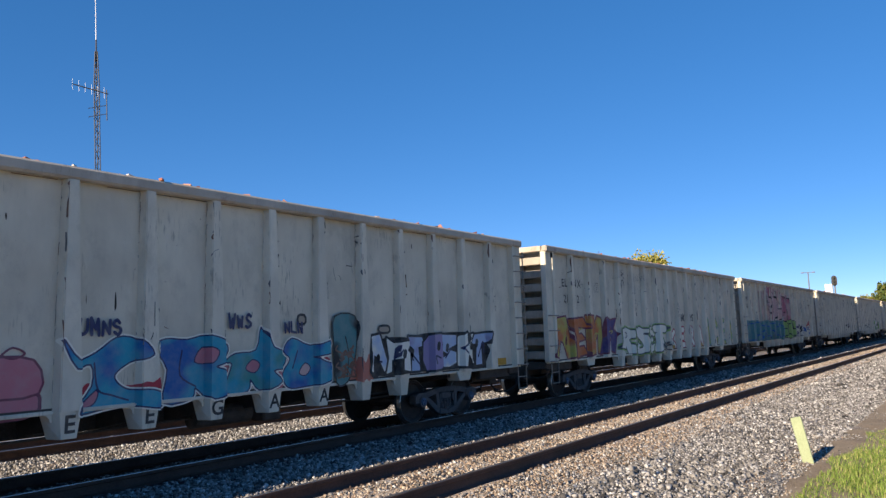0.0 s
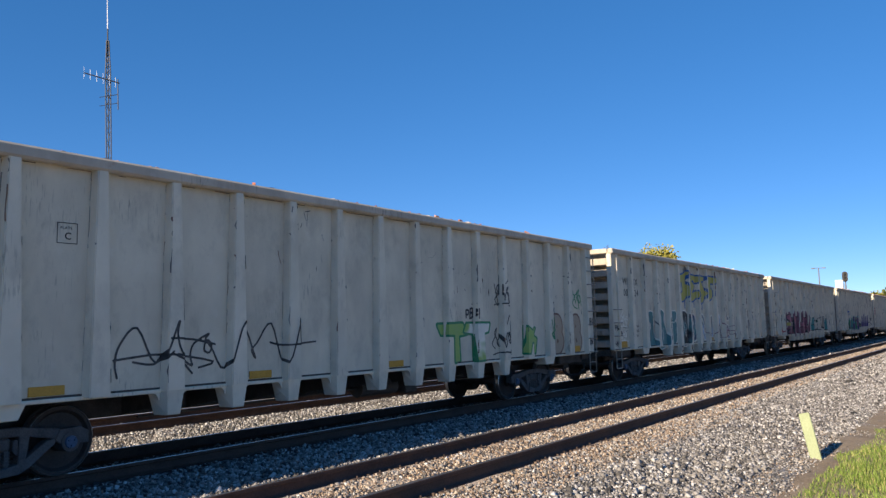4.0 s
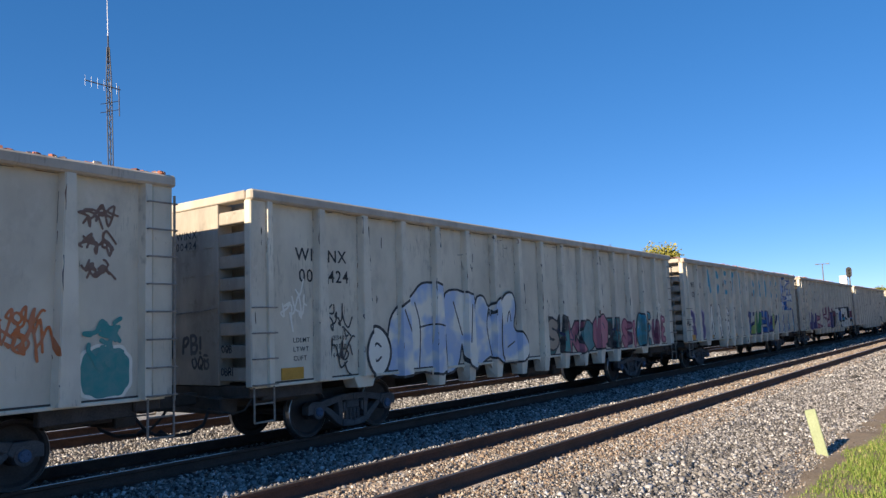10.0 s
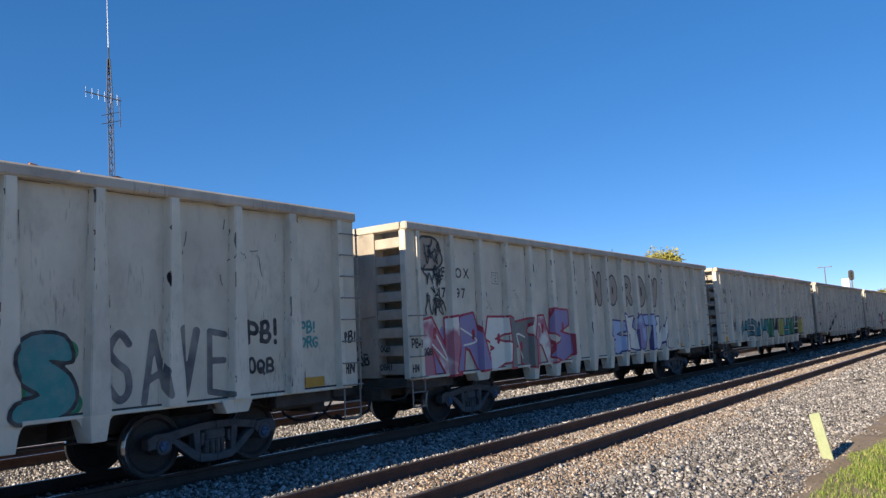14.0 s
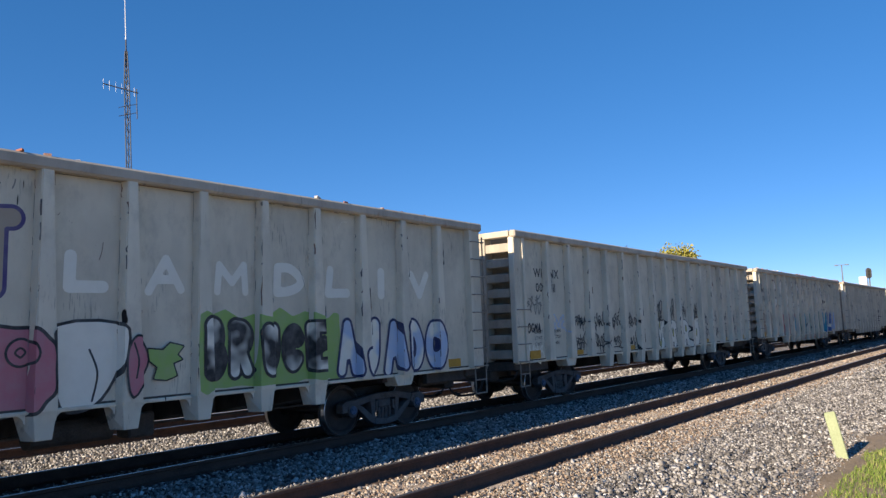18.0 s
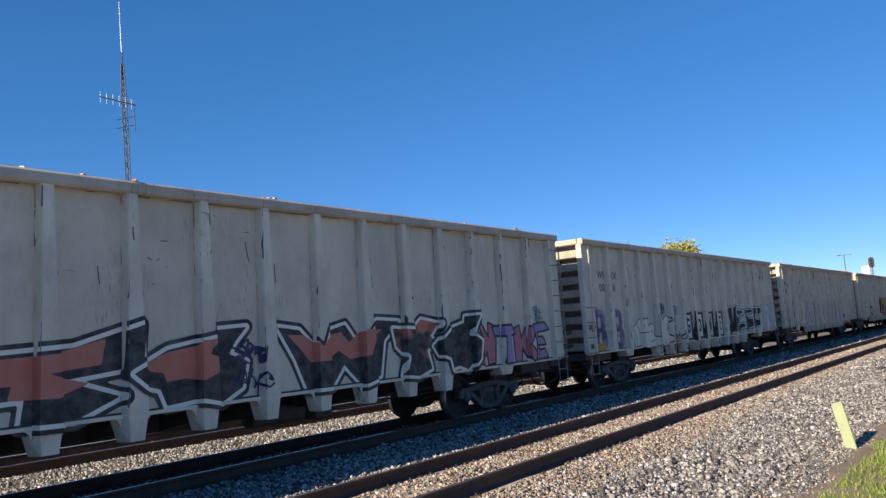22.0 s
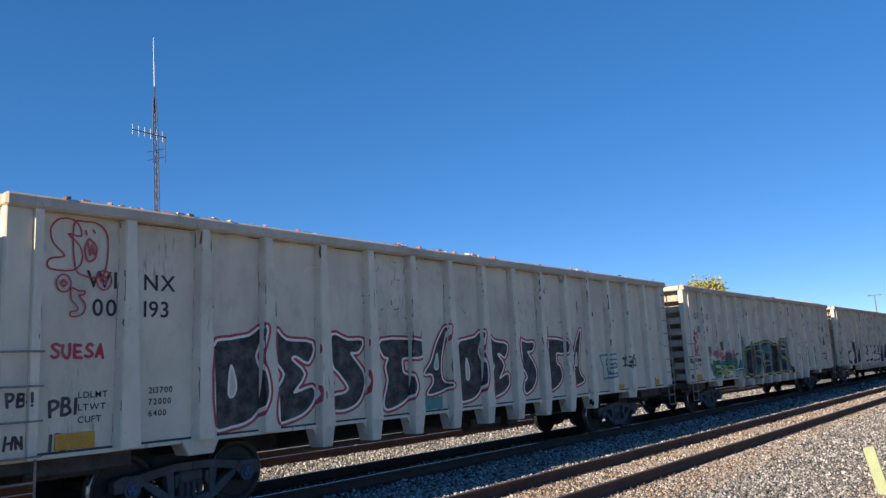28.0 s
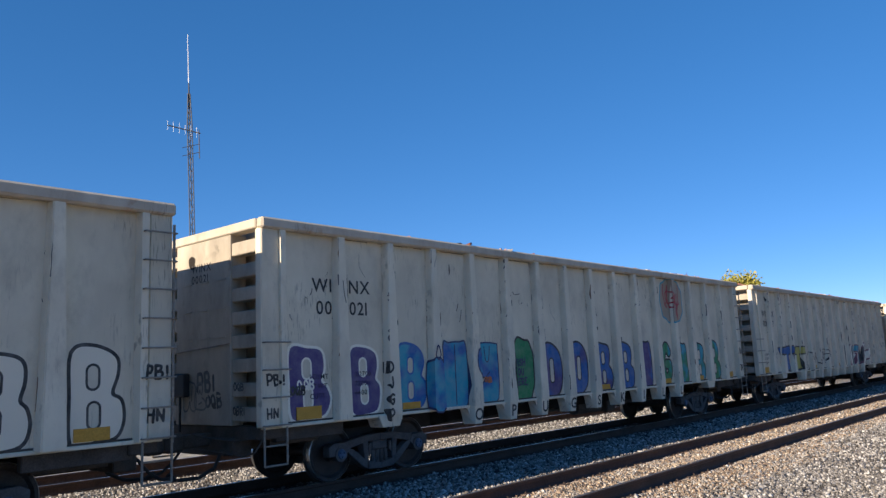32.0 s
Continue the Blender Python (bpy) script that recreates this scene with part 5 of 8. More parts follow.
    """A quick handstyle tag that cannot be read: rows of connected loops and spikes, a few crossing strokes."""
    r = pc.rng
    h = z1 - z0
    rows = max(1, min(3, round(h / (u1 - u0) / 0.75)))
    lines = []
    for row in range(rows):
        b0, hh = z0 + h * row / rows, h / rows * (0.82 if rows > 1 else 1.0)
        w = u1 - u0
        beats = max(4, min(12, int(w / 0.085)))
        pts, x, up = [], u0, r.random() < 0.5
        for k in range(beats):
            top = b0 + hh * (r.uniform(0.6, 1.1) if up else r.uniform(-0.1, 0.35))
            x = u0 + w * (k + 0.5) / beats
            pts.append((x + r.uniform(-0.05, 0.05), top))
            if r.random() < 0.5:
                back = r.uniform(0.03, 0.1)
                pts += [(x - back, (top + b0 + hh * 0.5) / 2), (x + back * 0.6, b0 + hh * r.uniform(0.35, 0.6))]
            up = not up
        lines.append((smooth(pts, False, 4), False))
        for _ in range(r.randrange(2, 6)):
            a, c = u0 + w * r.uniform(0, 0.8), b0 + hh * r.uniform(0, 1)
            q = [(a, c), (a + w * r.uniform(0.05, 0.25), c + hh * r.uniform(-0.35, 0.35)), (a + w * r.uniform(0.1, 0.4), c + hh * r.uniform(-0.5, 0.4))]
            lines.append((smooth(q, False, 3), False))
        for _ in range(r.randrange(0, 3)):
            cx, cz, e = u0 + w * r.uniform(0.2, 0.8), b0 + hh * r.uniform(0.3, 0.7), hh * r.uniform(0.12, 0.22)
            lines.append((smooth([(cx + e * math.cos(t) * r.uniform(0.6, 1.1), cz + e * math.sin(t)) for t in (0, 1.3, 2.5, 3.8, 5.0)], True, 3), True))
        if r.random() < 0.15:
            lines.append((smooth([(u0, b0 - 0.02 * hh), ((u0 + u1) / 2, b0 + 0.05 * hh), (u1, b0 - 0.05 * hh)]), False))
    paint_lines(pc, lines, [(width, code, 3)], 0.013)


def cloud(pc, u0, u1, z0, z1, fill, line=None, layer=0, n=9, amp=0.05):
    r = pc.rng
    pts = []
    for k in range(n * 2):
        a = 2 * math.pi * k / (n * 2)
        e = 1 + (amp if k % 2 else -amp) * r.uniform(0.5, 1.2)
        cx, cz = math.cos(a), math.sin(a)
        q = 0.7
        pts.append(((u0 + u1) / 2 + (u1 - u0) / 2 * math.copysign(abs(cx) ** q, cx) * min(1.0, e), (z0 + z1) / 2 + (z1 - z0) / 2 * math.copysign(abs(cz) ** q, cz) * min(1.06, e)))
    pts = smooth(pts, True, 3)
    small = (u1 - u0) < 0.45
    paint_area(pc, pts, ([(0.045, line, layer)] if line else []) + [(0.0, fill, layer + 1)], 0.016 if small else 0.03)


WILD = [
    [(0.0, 0.0), (0.25, 0.05), (0.3, 0.42), (0.62, 0.5), (0.55, 0.1), (0.95, 0.0), (1.05, 0.55), (0.8, 0.7), (1.0, 1.0), (0.4, 0.92), (0.1, 1.05), (0.12, 0.5)],
    [(0.05, 0.0), (0.9, 0.05), (0.75, 0.25), (0.4, 0.22), (0.38, 0.42), (0.85, 0.45), (0.7, 0.62), (0.4, 0.6), (0.42, 0.8), (1.05, 0.82), (0.85, 1.05), (0.0, 1.0), (0.15, 0.5)],
    [(0.3, 0.0), (0.65, 0.02), (0.68, 0.7), (1.05, 0.75), (0.9, 1.02), (-0.05, 1.0), (0.05, 0.75), (0.36, 0.72)],
    [(0.0, 0.1), (0.5, 0.0), (1.0, 0.15), (1.02, 0.48), (0.45, 0.6), (0.95, 0.72), (0.9, 1.0), (0.1, 1.03), (0.0, 0.6), (0.5, 0.42), (0.1, 0.32)],
    [(0.1, 0.0), (0.4, 0.0), (0.45, 0.4), (0.8, -0.03), (1.1, 0.05), (0.7, 0.5), (1.05, 1.0), (0.72, 1.0), (0.42, 0.62), (0.35, 1.03), (0.05, 0.95)],
    [(0.0, 0.2), (0.3, 0.0), (0.8, 0.0), (1.02, 0.3), (1.0, 0.8), (0.7, 1.02), (0.25, 1.0), (0.0, 0.75)],
    [(-0.05, 0.05), (0.25, 0.0), (0.4, 0.45), (0.55, 0.4), (0.75, -0.02), (1.05, 0.03), (0.75, 1.04), (0.3, 1.0)],
    [(0.0, 0.0), (0.3, 0.03), (0.28, 0.55), (0.7, 0.0), (1.0, 0.0), (0.98, 1.02), (0.7, 1.0), (0.7, 0.45), (0.3, 1.03), (0.0, 0.97)],
]


def wild(pc, u0, u1, z0, z1, n, fills, line, width=0.055, inner=None):
    """A burner of interlocked letter-like shapes that cannot be read."""
    r = pc.rng
    w = (u1 - u0) / n
    for k in range(n):
        pc.turn = k
        shape = r.choice(WILD)
        a = u0 + w * k
        h = (z1 - z0) * r.uniform(0.86, 1.0)
        z = z0 + r.uniform(0, 0.06)
        sl = r.uniform(-0.14, 0.14)
        flip = r.random() < 0.4
        pts = [(a + w * (-0.06 + 1.1 * ((1 - x) if flip else x)) + sl * (y - 0.5) * w, z + h * y) for x, y in shape]
        pts = [(x + r.uniform(-0.03, 0.03), y + r.uniform(-0.03, 0.03)) for x, y in pts]
        code = fills[k % len(fills)]
        low = 2 * (k % 2)
        if code:
            rings = line or ""
            paint_area(pc, pts, [(width * (len(rings) - i), c, low + 1 + 0.4 * i) for i, c in enumerate(rings)] + [(0.0, code, low + 2)], 0.03)
        elif line:
            paint_lines(pc, [(pts, True)], [(width, line[0], low + 2)], 0.016)
        if inner:
            q = [(a + w * r.uniform(0.2, 0.8), z + h * r.uniform(0.15, 0.85)) for _ in range(3)]
            paint_lines(pc, [(smooth(q), False)], [(width * 0.8, inner, 5)], 0.016)
            cx, cz = a + w * r.uniform(0.3, 0.7), z + h * r.uniform(0.3, 0.7)
            paint_lines(pc, [([(cx, cz), (cx + 0.02, cz + 0.12 * h)], False)], [(0.11, line[0] if line else inner, 5)], 0.016)


# outlines of hand-painted letters and figures in a unit box: outline, openings, lines drawn on them
SHAPES = {
    "spike_d": ([(0, 0.04), (0, 0.82), (0.35, 0.92), (0.75, 0.97), (1.0, 1.06), (0.93, 0.86), (0.86, 0.73), (1.0, 0.5), (1.0, 0.25), (0.76, 0.06), (0.35, -0.02)],
                [[(0.3, 0.34), (0.35, 0.64), (0.46, 0.44), (0.4, 0.3)]], []),
    "spike_e": ([(0, 1.05), (0.3, 0.93), (0.98, 0.88), (0.86, 0.66), (0.55, 0.74), (0.42, 0.7), (0.75, 0.52), (0.42, 0.28), (0.95, 0.36), (1.0, 0.2), (0.75, 0.07), (0.35, 0.0), (0, 0.0), (0.02, 0.3), (0.25, 0.52), (0.02, 0.72)], [], []),
    "spike_s": ([(0, 1.0), (0.5, 0.93), (0.98, 0.93), (0.85, 0.78), (0.55, 0.76), (0.95, 0.5), (1.0, 0.3), (0.8, 0.1), (0.4, 0.0), (0, 0.02), (0.02, 0.18), (0.35, 0.2), (0.5, 0.3), (0.2, 0.5), (0.02, 0.62)], [], []),
    "spike_t": ([(0, 1.0), (1.0, 0.98), (0.98, 0.75), (0.6, 0.74), (0.55, 0.62), (0.6, 0.5), (0.75, 0.45), (0.8, 0.25), (0.55, 0.08), (0.1, 0.0), (0.02, 0.12), (0.15, 0.4), (0.1, 0.6), (0.18, 0.74), (0.02, 0.78)], [], []),
    "spike_one": ([(0.1, 0.0), (0.6, 0.02), (1.0, 0.1), (0.7, 0.22), (0.72, 0.55), (0.98, 1.05), (0.6, 0.82), (0.3, 0.5), (0, 0.32), (0.3, 0.3), (0.35, 0.15)], [[(0.42, 0.4), (0.56, 0.62), (0.56, 0.38)]], []),
    "flare_t": ([(0, 1.0), (0.3, 0.97), (1.0, 1.08), (0.85, 0.7), (0.7, 0.6), (0.35, 0.66), (0.2, 0.6), (0.18, 0.3), (0.32, 0.1), (0.5, 0.02), (0.2, 0.0), (0, 0.05), (0.06, 0.3), (0.04, 0.62)], [], []),
    "flare_m": ([(0.12, 0.0), (0.05, 0.3), (0.13, 0.58), (0.2, 0.7), (0, 0.72), (0.05, 0.96), (0.5, 0.97), (1.0, 1.0), (0.98, 0.78), (0.82, 0.72), (0.84, 0.5), (0.95, 0.25), (0.82, 0.02), (0.5, 0.0)],
                [[(0.48, 0.96), (0.42, 0.8), (0.5, 0.66), (0.57, 0.8), (0.55, 0.96)], [(0.33, 0.55), (0.38, 0.3), (0.5, 0.03), (0.62, 0.3), (0.66, 0.55), (0.52, 0.24)]], []),
    "flare_a": ([(0.05, 0.1), (0, 0.45), (0.1, 0.75), (0.3, 0.98), (0.6, 1.0), (1.0, 0.92), (0.98, 0.68), (0.8, 0.66), (0.9, 0.45), (0.95, 0.25), (0.85, 0.03), (0.62, 0.0), (0.6, 0.2), (0.46, 0.2), (0.42, 0.0), (0.2, 0.0)],
                [[(0.44, 0.46), (0.5, 0.72), (0.62, 0.64), (0.58, 0.42)]], []),
    "flare_r": ([(0.1, 0.0), (0.02, 0.02), (0.12, 0.15), (0.12, 0.45), (0.02, 0.55), (0.15, 0.62), (0.1, 0.98), (0.55, 1.0), (0.9, 0.85), (0.98, 0.62), (0.82, 0.48), (0.95, 0.25), (1.02, 0.02), (0.7, 0.0), (0.6, 0.26), (0.48, 0.26), (0.46, 0.02)],
                [[(0.48, 0.64), (0.53, 0.82), (0.66, 0.72), (0.62, 0.58)]], []),
    "flare_o": ([(0.3, 0.0), (0.05, 0.15), (0, 0.5), (0.2, 0.85), (0.55, 1.02), (0.95, 1.0), (0.85, 0.82), (1.0, 0.5), (0.95, 0.2), (0.7, 0.0)], [[(0.42, 0.38), (0.5, 0.62), (0.6, 0.5), (0.52, 0.34)]], []),
    "wave_c": ([(0, 0.0), (0.18, 0.35), (0.15, 0.66), (-0.05, 0.62), (-0.2, 0.98), (-0.02, 0.72), (0.22, 0.8), (0.45, 1.0), (0.7, 0.98), (0.84, 0.76), (0.6, 0.66), (0.42, 0.5), (0.46, 0.36), (0.62, 0.26), (0.85, 0.24), (1.0, 0.14), (1.0, -0.04), (0.5, 0.05)], [[(0.02, 0.05), (0.22, 0.3), (0.2, 0.1)]], [[(0.2, 0.66), (0.24, 0.3), (0.4, 0.2), (0.6, 0.12)]]),
    "wave_n": ([(0, 0.85), (0.12, 0.98), (0.4, 0.95), (0.65, 1.02), (0.95, 0.85), (0.88, 0.6), (0.7, 0.5), (0.9, 0.4), (1.0, 0.12), (0.7, 0.0), (0.5, 0.2), (0.45, 0.02), (0.1, 0.0), (0.15, 0.5)], [[(0.48, 0.6), (0.6, 0.84), (0.76, 0.76), (0.68, 0.58)]], [[(0.32, 0.8), (0.3, 0.4), (0.5, 0.2)]]),
    "wave_s": ([(0, 0.05), (0.1, 0.55), (0, 0.6), (0.15, 0.75), (0.5, 0.8), (0.6, 1.25), (0.72, 0.85), (1.0, 0.72), (0.95, 0.45), (0.7, 0.38), (0.85, 0.15), (0.55, 0.02), (0.4, 0.25), (0.35, 0.02)], [[(0.33, 0.45), (0.44, 0.62), (0.56, 0.52), (0.48, 0.36)]], []),
    "wave_b": ([(0, 0.3), (0.15, 0.6), (0.02, 0.75), (0.2, 1.0), (0.55, 0.85), (0.98, 0.95), (0.9, 0.7), (0.6, 0.62), (0.75, 0.5), (1.0, 0.4), (0.85, 0.1), (0.4, 0.02), (0.1, 0.05)], [[(0.33, 0.3), (0.44, 0.5), (0.56, 0.4), (0.45, 0.25)]], [[(0.3, 0.75), (0.2, 0.4)]]),
    "cow_r": ([(0, 0.0), (0.1, 0.6), (0, 1.0), (0.5, 0.95), (1.0, 0.55), (0.95, 0.1), (0.6, 0.02), (0.5, 0.3), (0.4, 0.0)], [], []),
    "cow_field": ([(0.00, 0.95), (0.10, 0.96), (0.15, 0.95), (0.28, 0.95), (0.39, 0.96), (0.42, 0.69), (0.44, 0.93), (0.56, 0.97), (0.67, 1.00), (0.67, 0.66), (0.79, 0.40), (1.00, 0.24), (0.97, 0.01), (0.80, 0.02), (0.67, 0.02), (0.44, 0.01), (0.25, 0.00), (0.01, 0.01)], [], []),
    "cow_gap_a": ([(0.10, 0.96), (0.13, 0.94), (0.15, 0.76), (0.17, 0.60), (0.21, 0.57), (0.21, 0.72), (0.23, 0.73), (0.22, 0.53), (0.24, 0.40), (0.25, 0.28), (0.22, 0.39), (0.18, 0.47), (0.13, 0.54), (0.10, 0.63)], [], []),
    "cow_gap_b": ([(0.31, 0.52), (0.33, 0.67), (0.35, 0.46), (0.38, 0.41), (0.43, 0.42), (0.49, 0.42), (0.50, 0.63), (0.55, 0.44), (0.52, 0.36), (0.47, 0.36), (0.44, 0.27), (0.43, 0.37), (0.35, 0.36), (0.31, 0.43)], [], []),
    "cow_gap_c": ([(0.42, 0.94), (0.44, 0.95), (0.42, 0.65)], [], []),
    "cow_gap_d": ([(0.67, 1.03), (0.70, 1.04), (0.72, 0.70), (0.76, 0.72), (0.76, 0.46), (0.81, 0.62), (0.94, 0.45), (1.12, 0.30), (1.10, 0.11), (1.04, 0.23), (0.91, 0.30), (0.80, 0.46), (0.77, 0.41), (0.67, 0.45), (0.61, 0.47), (0.61, 0.61), (0.67, 0.66)], [], []),
    "cow_wave": ([(0.75, 0.93), (0.80, 0.84), (0.84, 0.69), (0.96, 0.56), (1.09, 0.54), (1.12, 0.33), (1.29, 0.08), (1.18, 0.02), (1.08, 0.03), (1.11, 0.27), (0.96, 0.44), (0.81, 0.63), (0.77, 0.46), (0.75, 0.52)], [], []),
    "cow_drop_a": ([(0.12, 0.87), (0.13, 0.88), (0.15, 0.65), (0.16, 0.58)], [], []),
    "cow_drop_b": ([(0.02, 0.46), (0.05, 0.53), (0.07, 0.41), (0.07, 0.32), (0.04, 0.32), (0.02, 0.36)], [], []),
    "cow_eye": ([(0.01, 0.65), (0.05, 0.65), (0.05, 0.55), (0.09, 0.36), (0.08, 0.29), (0.01, 0.27)], [], []),
    "cow_band": ([(0.00, 1.00), (0.20, 0.98), (0.35, 1.03), (0.42, 0.99), (0.67, 1.07), (0.69, 1.00), (0.42, 0.95), (0.20, 0.95), (0.00, 0.95)], [], []),
    "thought": ([(0, 0.0), (0.0, 0.66), (0.12, 0.74), (0.4, 0.8), (0.45, 0.9), (0.6, 0.98), (0.85, 1.0), (1.0, 0.93), (0.98, 0.0), (0.5, -0.01)], [], []),
    "chalk_b": ([(0, 0.0), (-0.02, 0.5), (0, 1.0), (0.5, 1.0), (0.85, 0.92), (0.95, 0.75), (0.92, 0.58), (0.78, 0.48), (0.95, 0.38), (1.0, 0.2), (0.85, 0.05), (0.5, -0.01)], [], [[(0.4, 0.84), (0.55, 0.75), (0.56, 0.64)], [(0.45, 0.4), (0.58, 0.3), (0.46, 0.16)]]),
    "chalk_o": ([(0.35, 0.0), (0.05, 0.06), (0, 0.5), (0.03, 0.9), (0.35, 1.0), (0.75, 0.98), (0.97, 0.78), (1.0, 0.4), (0.9, 0.1), (0.65, 0.0)], [], [[(0.48, 0.72), (0.46, 0.46)]]),
    "chalk_l": ([(0.1, 0.0), (0, 0.1), (0.02, 0.9), (0.15, 1.0), (0.85, 1.0), (1.0, 0.9), (0.95, 0.08), (0.8, 0.0)], [], []),
    "arch_n": ([(0, 0.0), (0, 0.85), (0.15, 1.0), (0.7, 1.0), (0.95, 0.85), (1.0, 0.0), (0.62, 0.0), (0.58, 0.6), (0.46, 0.62), (0.4, 0.0)], [], []),
    "arch_h": ([(0, 0.0), (0, 1.0), (0.35, 1.0), (0.36, 0.66), (0.64, 0.64), (0.62, 0.96), (0.95, 1.0), (1.0, 0.0), (0.65, 0.0), (0.62, 0.36), (0.4, 0.35), (0.38, 0.0)], [], []),
    "arch_e": ([(0.5, 0.0), (0.1, 0.12), (0, 0.55), (0.12, 0.9), (0.55, 1.0), (0.9, 0.88), (1.0, 0.55), (0.55, 0.44), (0.55, 0.3), (0.95, 0.32), (0.92, 0.06)], [[(0.38, 0.62), (0.52, 0.78), (0.66, 0.64)]], []),
    "arch_s": ([(0, 0.0), (0, 0.2), (0.45, 0.28), (0.1, 0.5), (0, 0.8), (0.3, 1.0), (0.8, 0.98), (0.95, 0.7), (0.55, 0.72), (0.9, 0.5), (1.0, 0.2), (0.7, 0.0)], [], []),
    "bottle_a": ([(0, 0.0), (1.0, 0.02), (0.88, 0.25), (0.8, 0.45), (0.78, 0.97), (0.25, 0.98), (0.3, 0.85), (0.05, 0.55), (0, 0.45), (0.34, 0.34), (0.22, 0.08)], [[(0.36, 0.55), (0.46, 0.7), (0.5, 0.5)]], []),
    "bottle_m": ([(0, 0.0), (0.05, 1.0), (0.75, 0.98), (0.7, 0.75), (0.95, 0.4), (1.0, 0.0)], [], [[(0.22, 0.5), (0.36, 0.22), (0.48, 0.45), (0.58, 0.14), (0.66, 0.5)]]),
    "bottle_i": ([(0.1, 0.0), (0, 0.6), (0.12, 0.7), (0.04, 0.78), (0.1, 0.98), (0.9, 1.0), (0.92, 0.8), (0.8, 0.72), (0.95, 0.6), (0.85, 0.04)], [], [[(0.1, 0.72), (0.5, 0.66), (0.88, 0.72)], [(0.85, 0.5), (0.8, 0.3)]]),
    "bottle_n": ([(0, 0.0), (0.02, 1.0), (0.95, 1.0), (1.0, 0.0)], [], [[(0.25, 0.15), (0.28, 0.8), (0.7, 0.2), (0.74, 0.9)]]),
    "box_y": ([(0, 0.62), (0.06, 0.88), (0.3, 0.92), (0.36, 1.0), (0.95, 1.0), (1.0, 0.88), (0.98, 0.04), (0.35, 0.0), (0.3, 0.26), (0.5, 0.42), (0.2, 0.45)], [], [[(0.46, 0.95), (0.5, 0.72), (0.62, 0.7), (0.68, 0.95)], [(0.5, 0.42), (0.66, 0.5)]]),
    "box_ll": ([(0, 0.02), (0.02, 0.96), (0.25, 1.02), (0.75, 1.02), (1.0, 0.96), (0.98, 0.02), (0.5, -0.02)], [], [[(0.5, 0.0), (0.52, 0.98)]]),
    "box_i": ([(0, 0.0), (0, 0.7), (0.9, 0.7), (1.0, 0.0)], [], [[(0.3, 0.84), (0.5, 1.0), (0.72, 0.86), (0.5, 0.76), (0.3, 0.84)]]),
    "puff_a": ([(0, 0.0), (0.02, 0.5), (0.15, 0.72), (0.42, 0.86), (0.6, 1.02), (0.9, 1.0), (1.02, 0.8), (0.98, 0.0), (0.55, 0.0), (0.5, -0.02)], [], [[(0.48, 0.8), (0.56, 0.5), (0.52, 0.0)], [(0.56, 0.5), (0.8, 0.54), (0.98, 0.5)], [(0.2, 0.7), (0.36, 0.3), (0.34, 0.05)]]),
    "puff_n": ([(0, 0.0), (0.05, 0.85), (0.3, 1.0), (0.65, 0.95), (0.95, 0.8), (1.0, 0.02), (0.6, 0.0), (0.5, 0.3), (0.35, 0.0)], [], [[(0.3, 0.85), (0.5, 0.4)], [(0.7, 0.8), (0.62, 0.3)]]),
    "puff_k": ([(0, 0.02), (0.02, 0.9), (0.3, 1.02), (0.5, 0.85), (0.8, 1.0), (1.0, 0.85), (0.8, 0.55), (1.0, 0.2), (0.85, 0.0), (0.5, 0.1)], [], [[(0.5, 0.85), (0.42, 0.55), (0.55, 0.1)]]),
    "puff_e": ([(0, 0.1), (0.05, 0.7), (0.3, 0.98), (0.6, 1.0), (0.68, 0.8), (0.6, 0.5), (0.85, 0.35), (1.0, 0.15), (0.8, 0.0), (0.3, 0.0)], [], [[(0.35, 0.6), (0.45, 0.75), (0.5, 0.6)], [(0.35, 0.2), (0.6, 0.28)]]),
    "disc": ([(0.5, 0.0), (0.15, 0.15), (0, 0.5), (0.15, 0.85), (0.5, 1.0), (0.85, 0.85), (1.0, 0.5), (0.85, 0.15)], [], [[(0.66, 0.6), (0.5, 0.68), (0.36, 0.5), (0.5, 0.32), (0.66, 0.4)]]),
    "ring": ([(0.5, 0.0), (0.15, 0.15), (0, 0.5), (0.15, 0.85), (0.5, 1.0), (0.85, 0.85), (1.0, 0.5), (0.85, 0.15)], [], [[(0.5, 0.3), (0.3, 0.5), (0.5, 0.7), (0.7, 0.5), (0.5, 0.3)]]),
    "fat_p": ([(0, 0.3), (0, 0.95), (0.35, 1.02), (0.75, 0.95), (1.0, 0.65), (0.95, 0.3), (0.7, 0.02), (0.5, 0.0), (0.55, 0.25)], [], [[(0.68, 0.85), (0.68, 0.2)], [(0.4, 0.55), (0.95, 0.5)], [(0.5, 0.8), (0.86, 0.25)], [(0.5, 0.3), (0.86, 0.75)]]),
    "fat_o": ([(0.3, 0.02), (0.05, 0.2), (0, 0.92), (0.35, 1.0), (0.75, 0.97), (1.0, 0.75), (1.0, 0.25), (0.8, 0.02)], [], [[(0.45, 0.7), (0.32, 0.5), (0.42, 0.3), (0.62, 0.35), (0.66, 0.58), (0.45, 0.7)], [(0.42, 0.62), (0.48, 0.4), (0.54, 0.6), (0.58, 0.42)], [(0.34, 0.82), (0.38, 0.76)], [(0.58, 0.86), (0.62, 0.8)]]),
    "fat_l": ([(0, 0.0), (0.02, 1.0), (0.3, 1.02), (0.62, 0.9), (0.6, 0.42), (0.95, 0.38), (1.0, 0.15), (0.8, 0.0)], [], []),
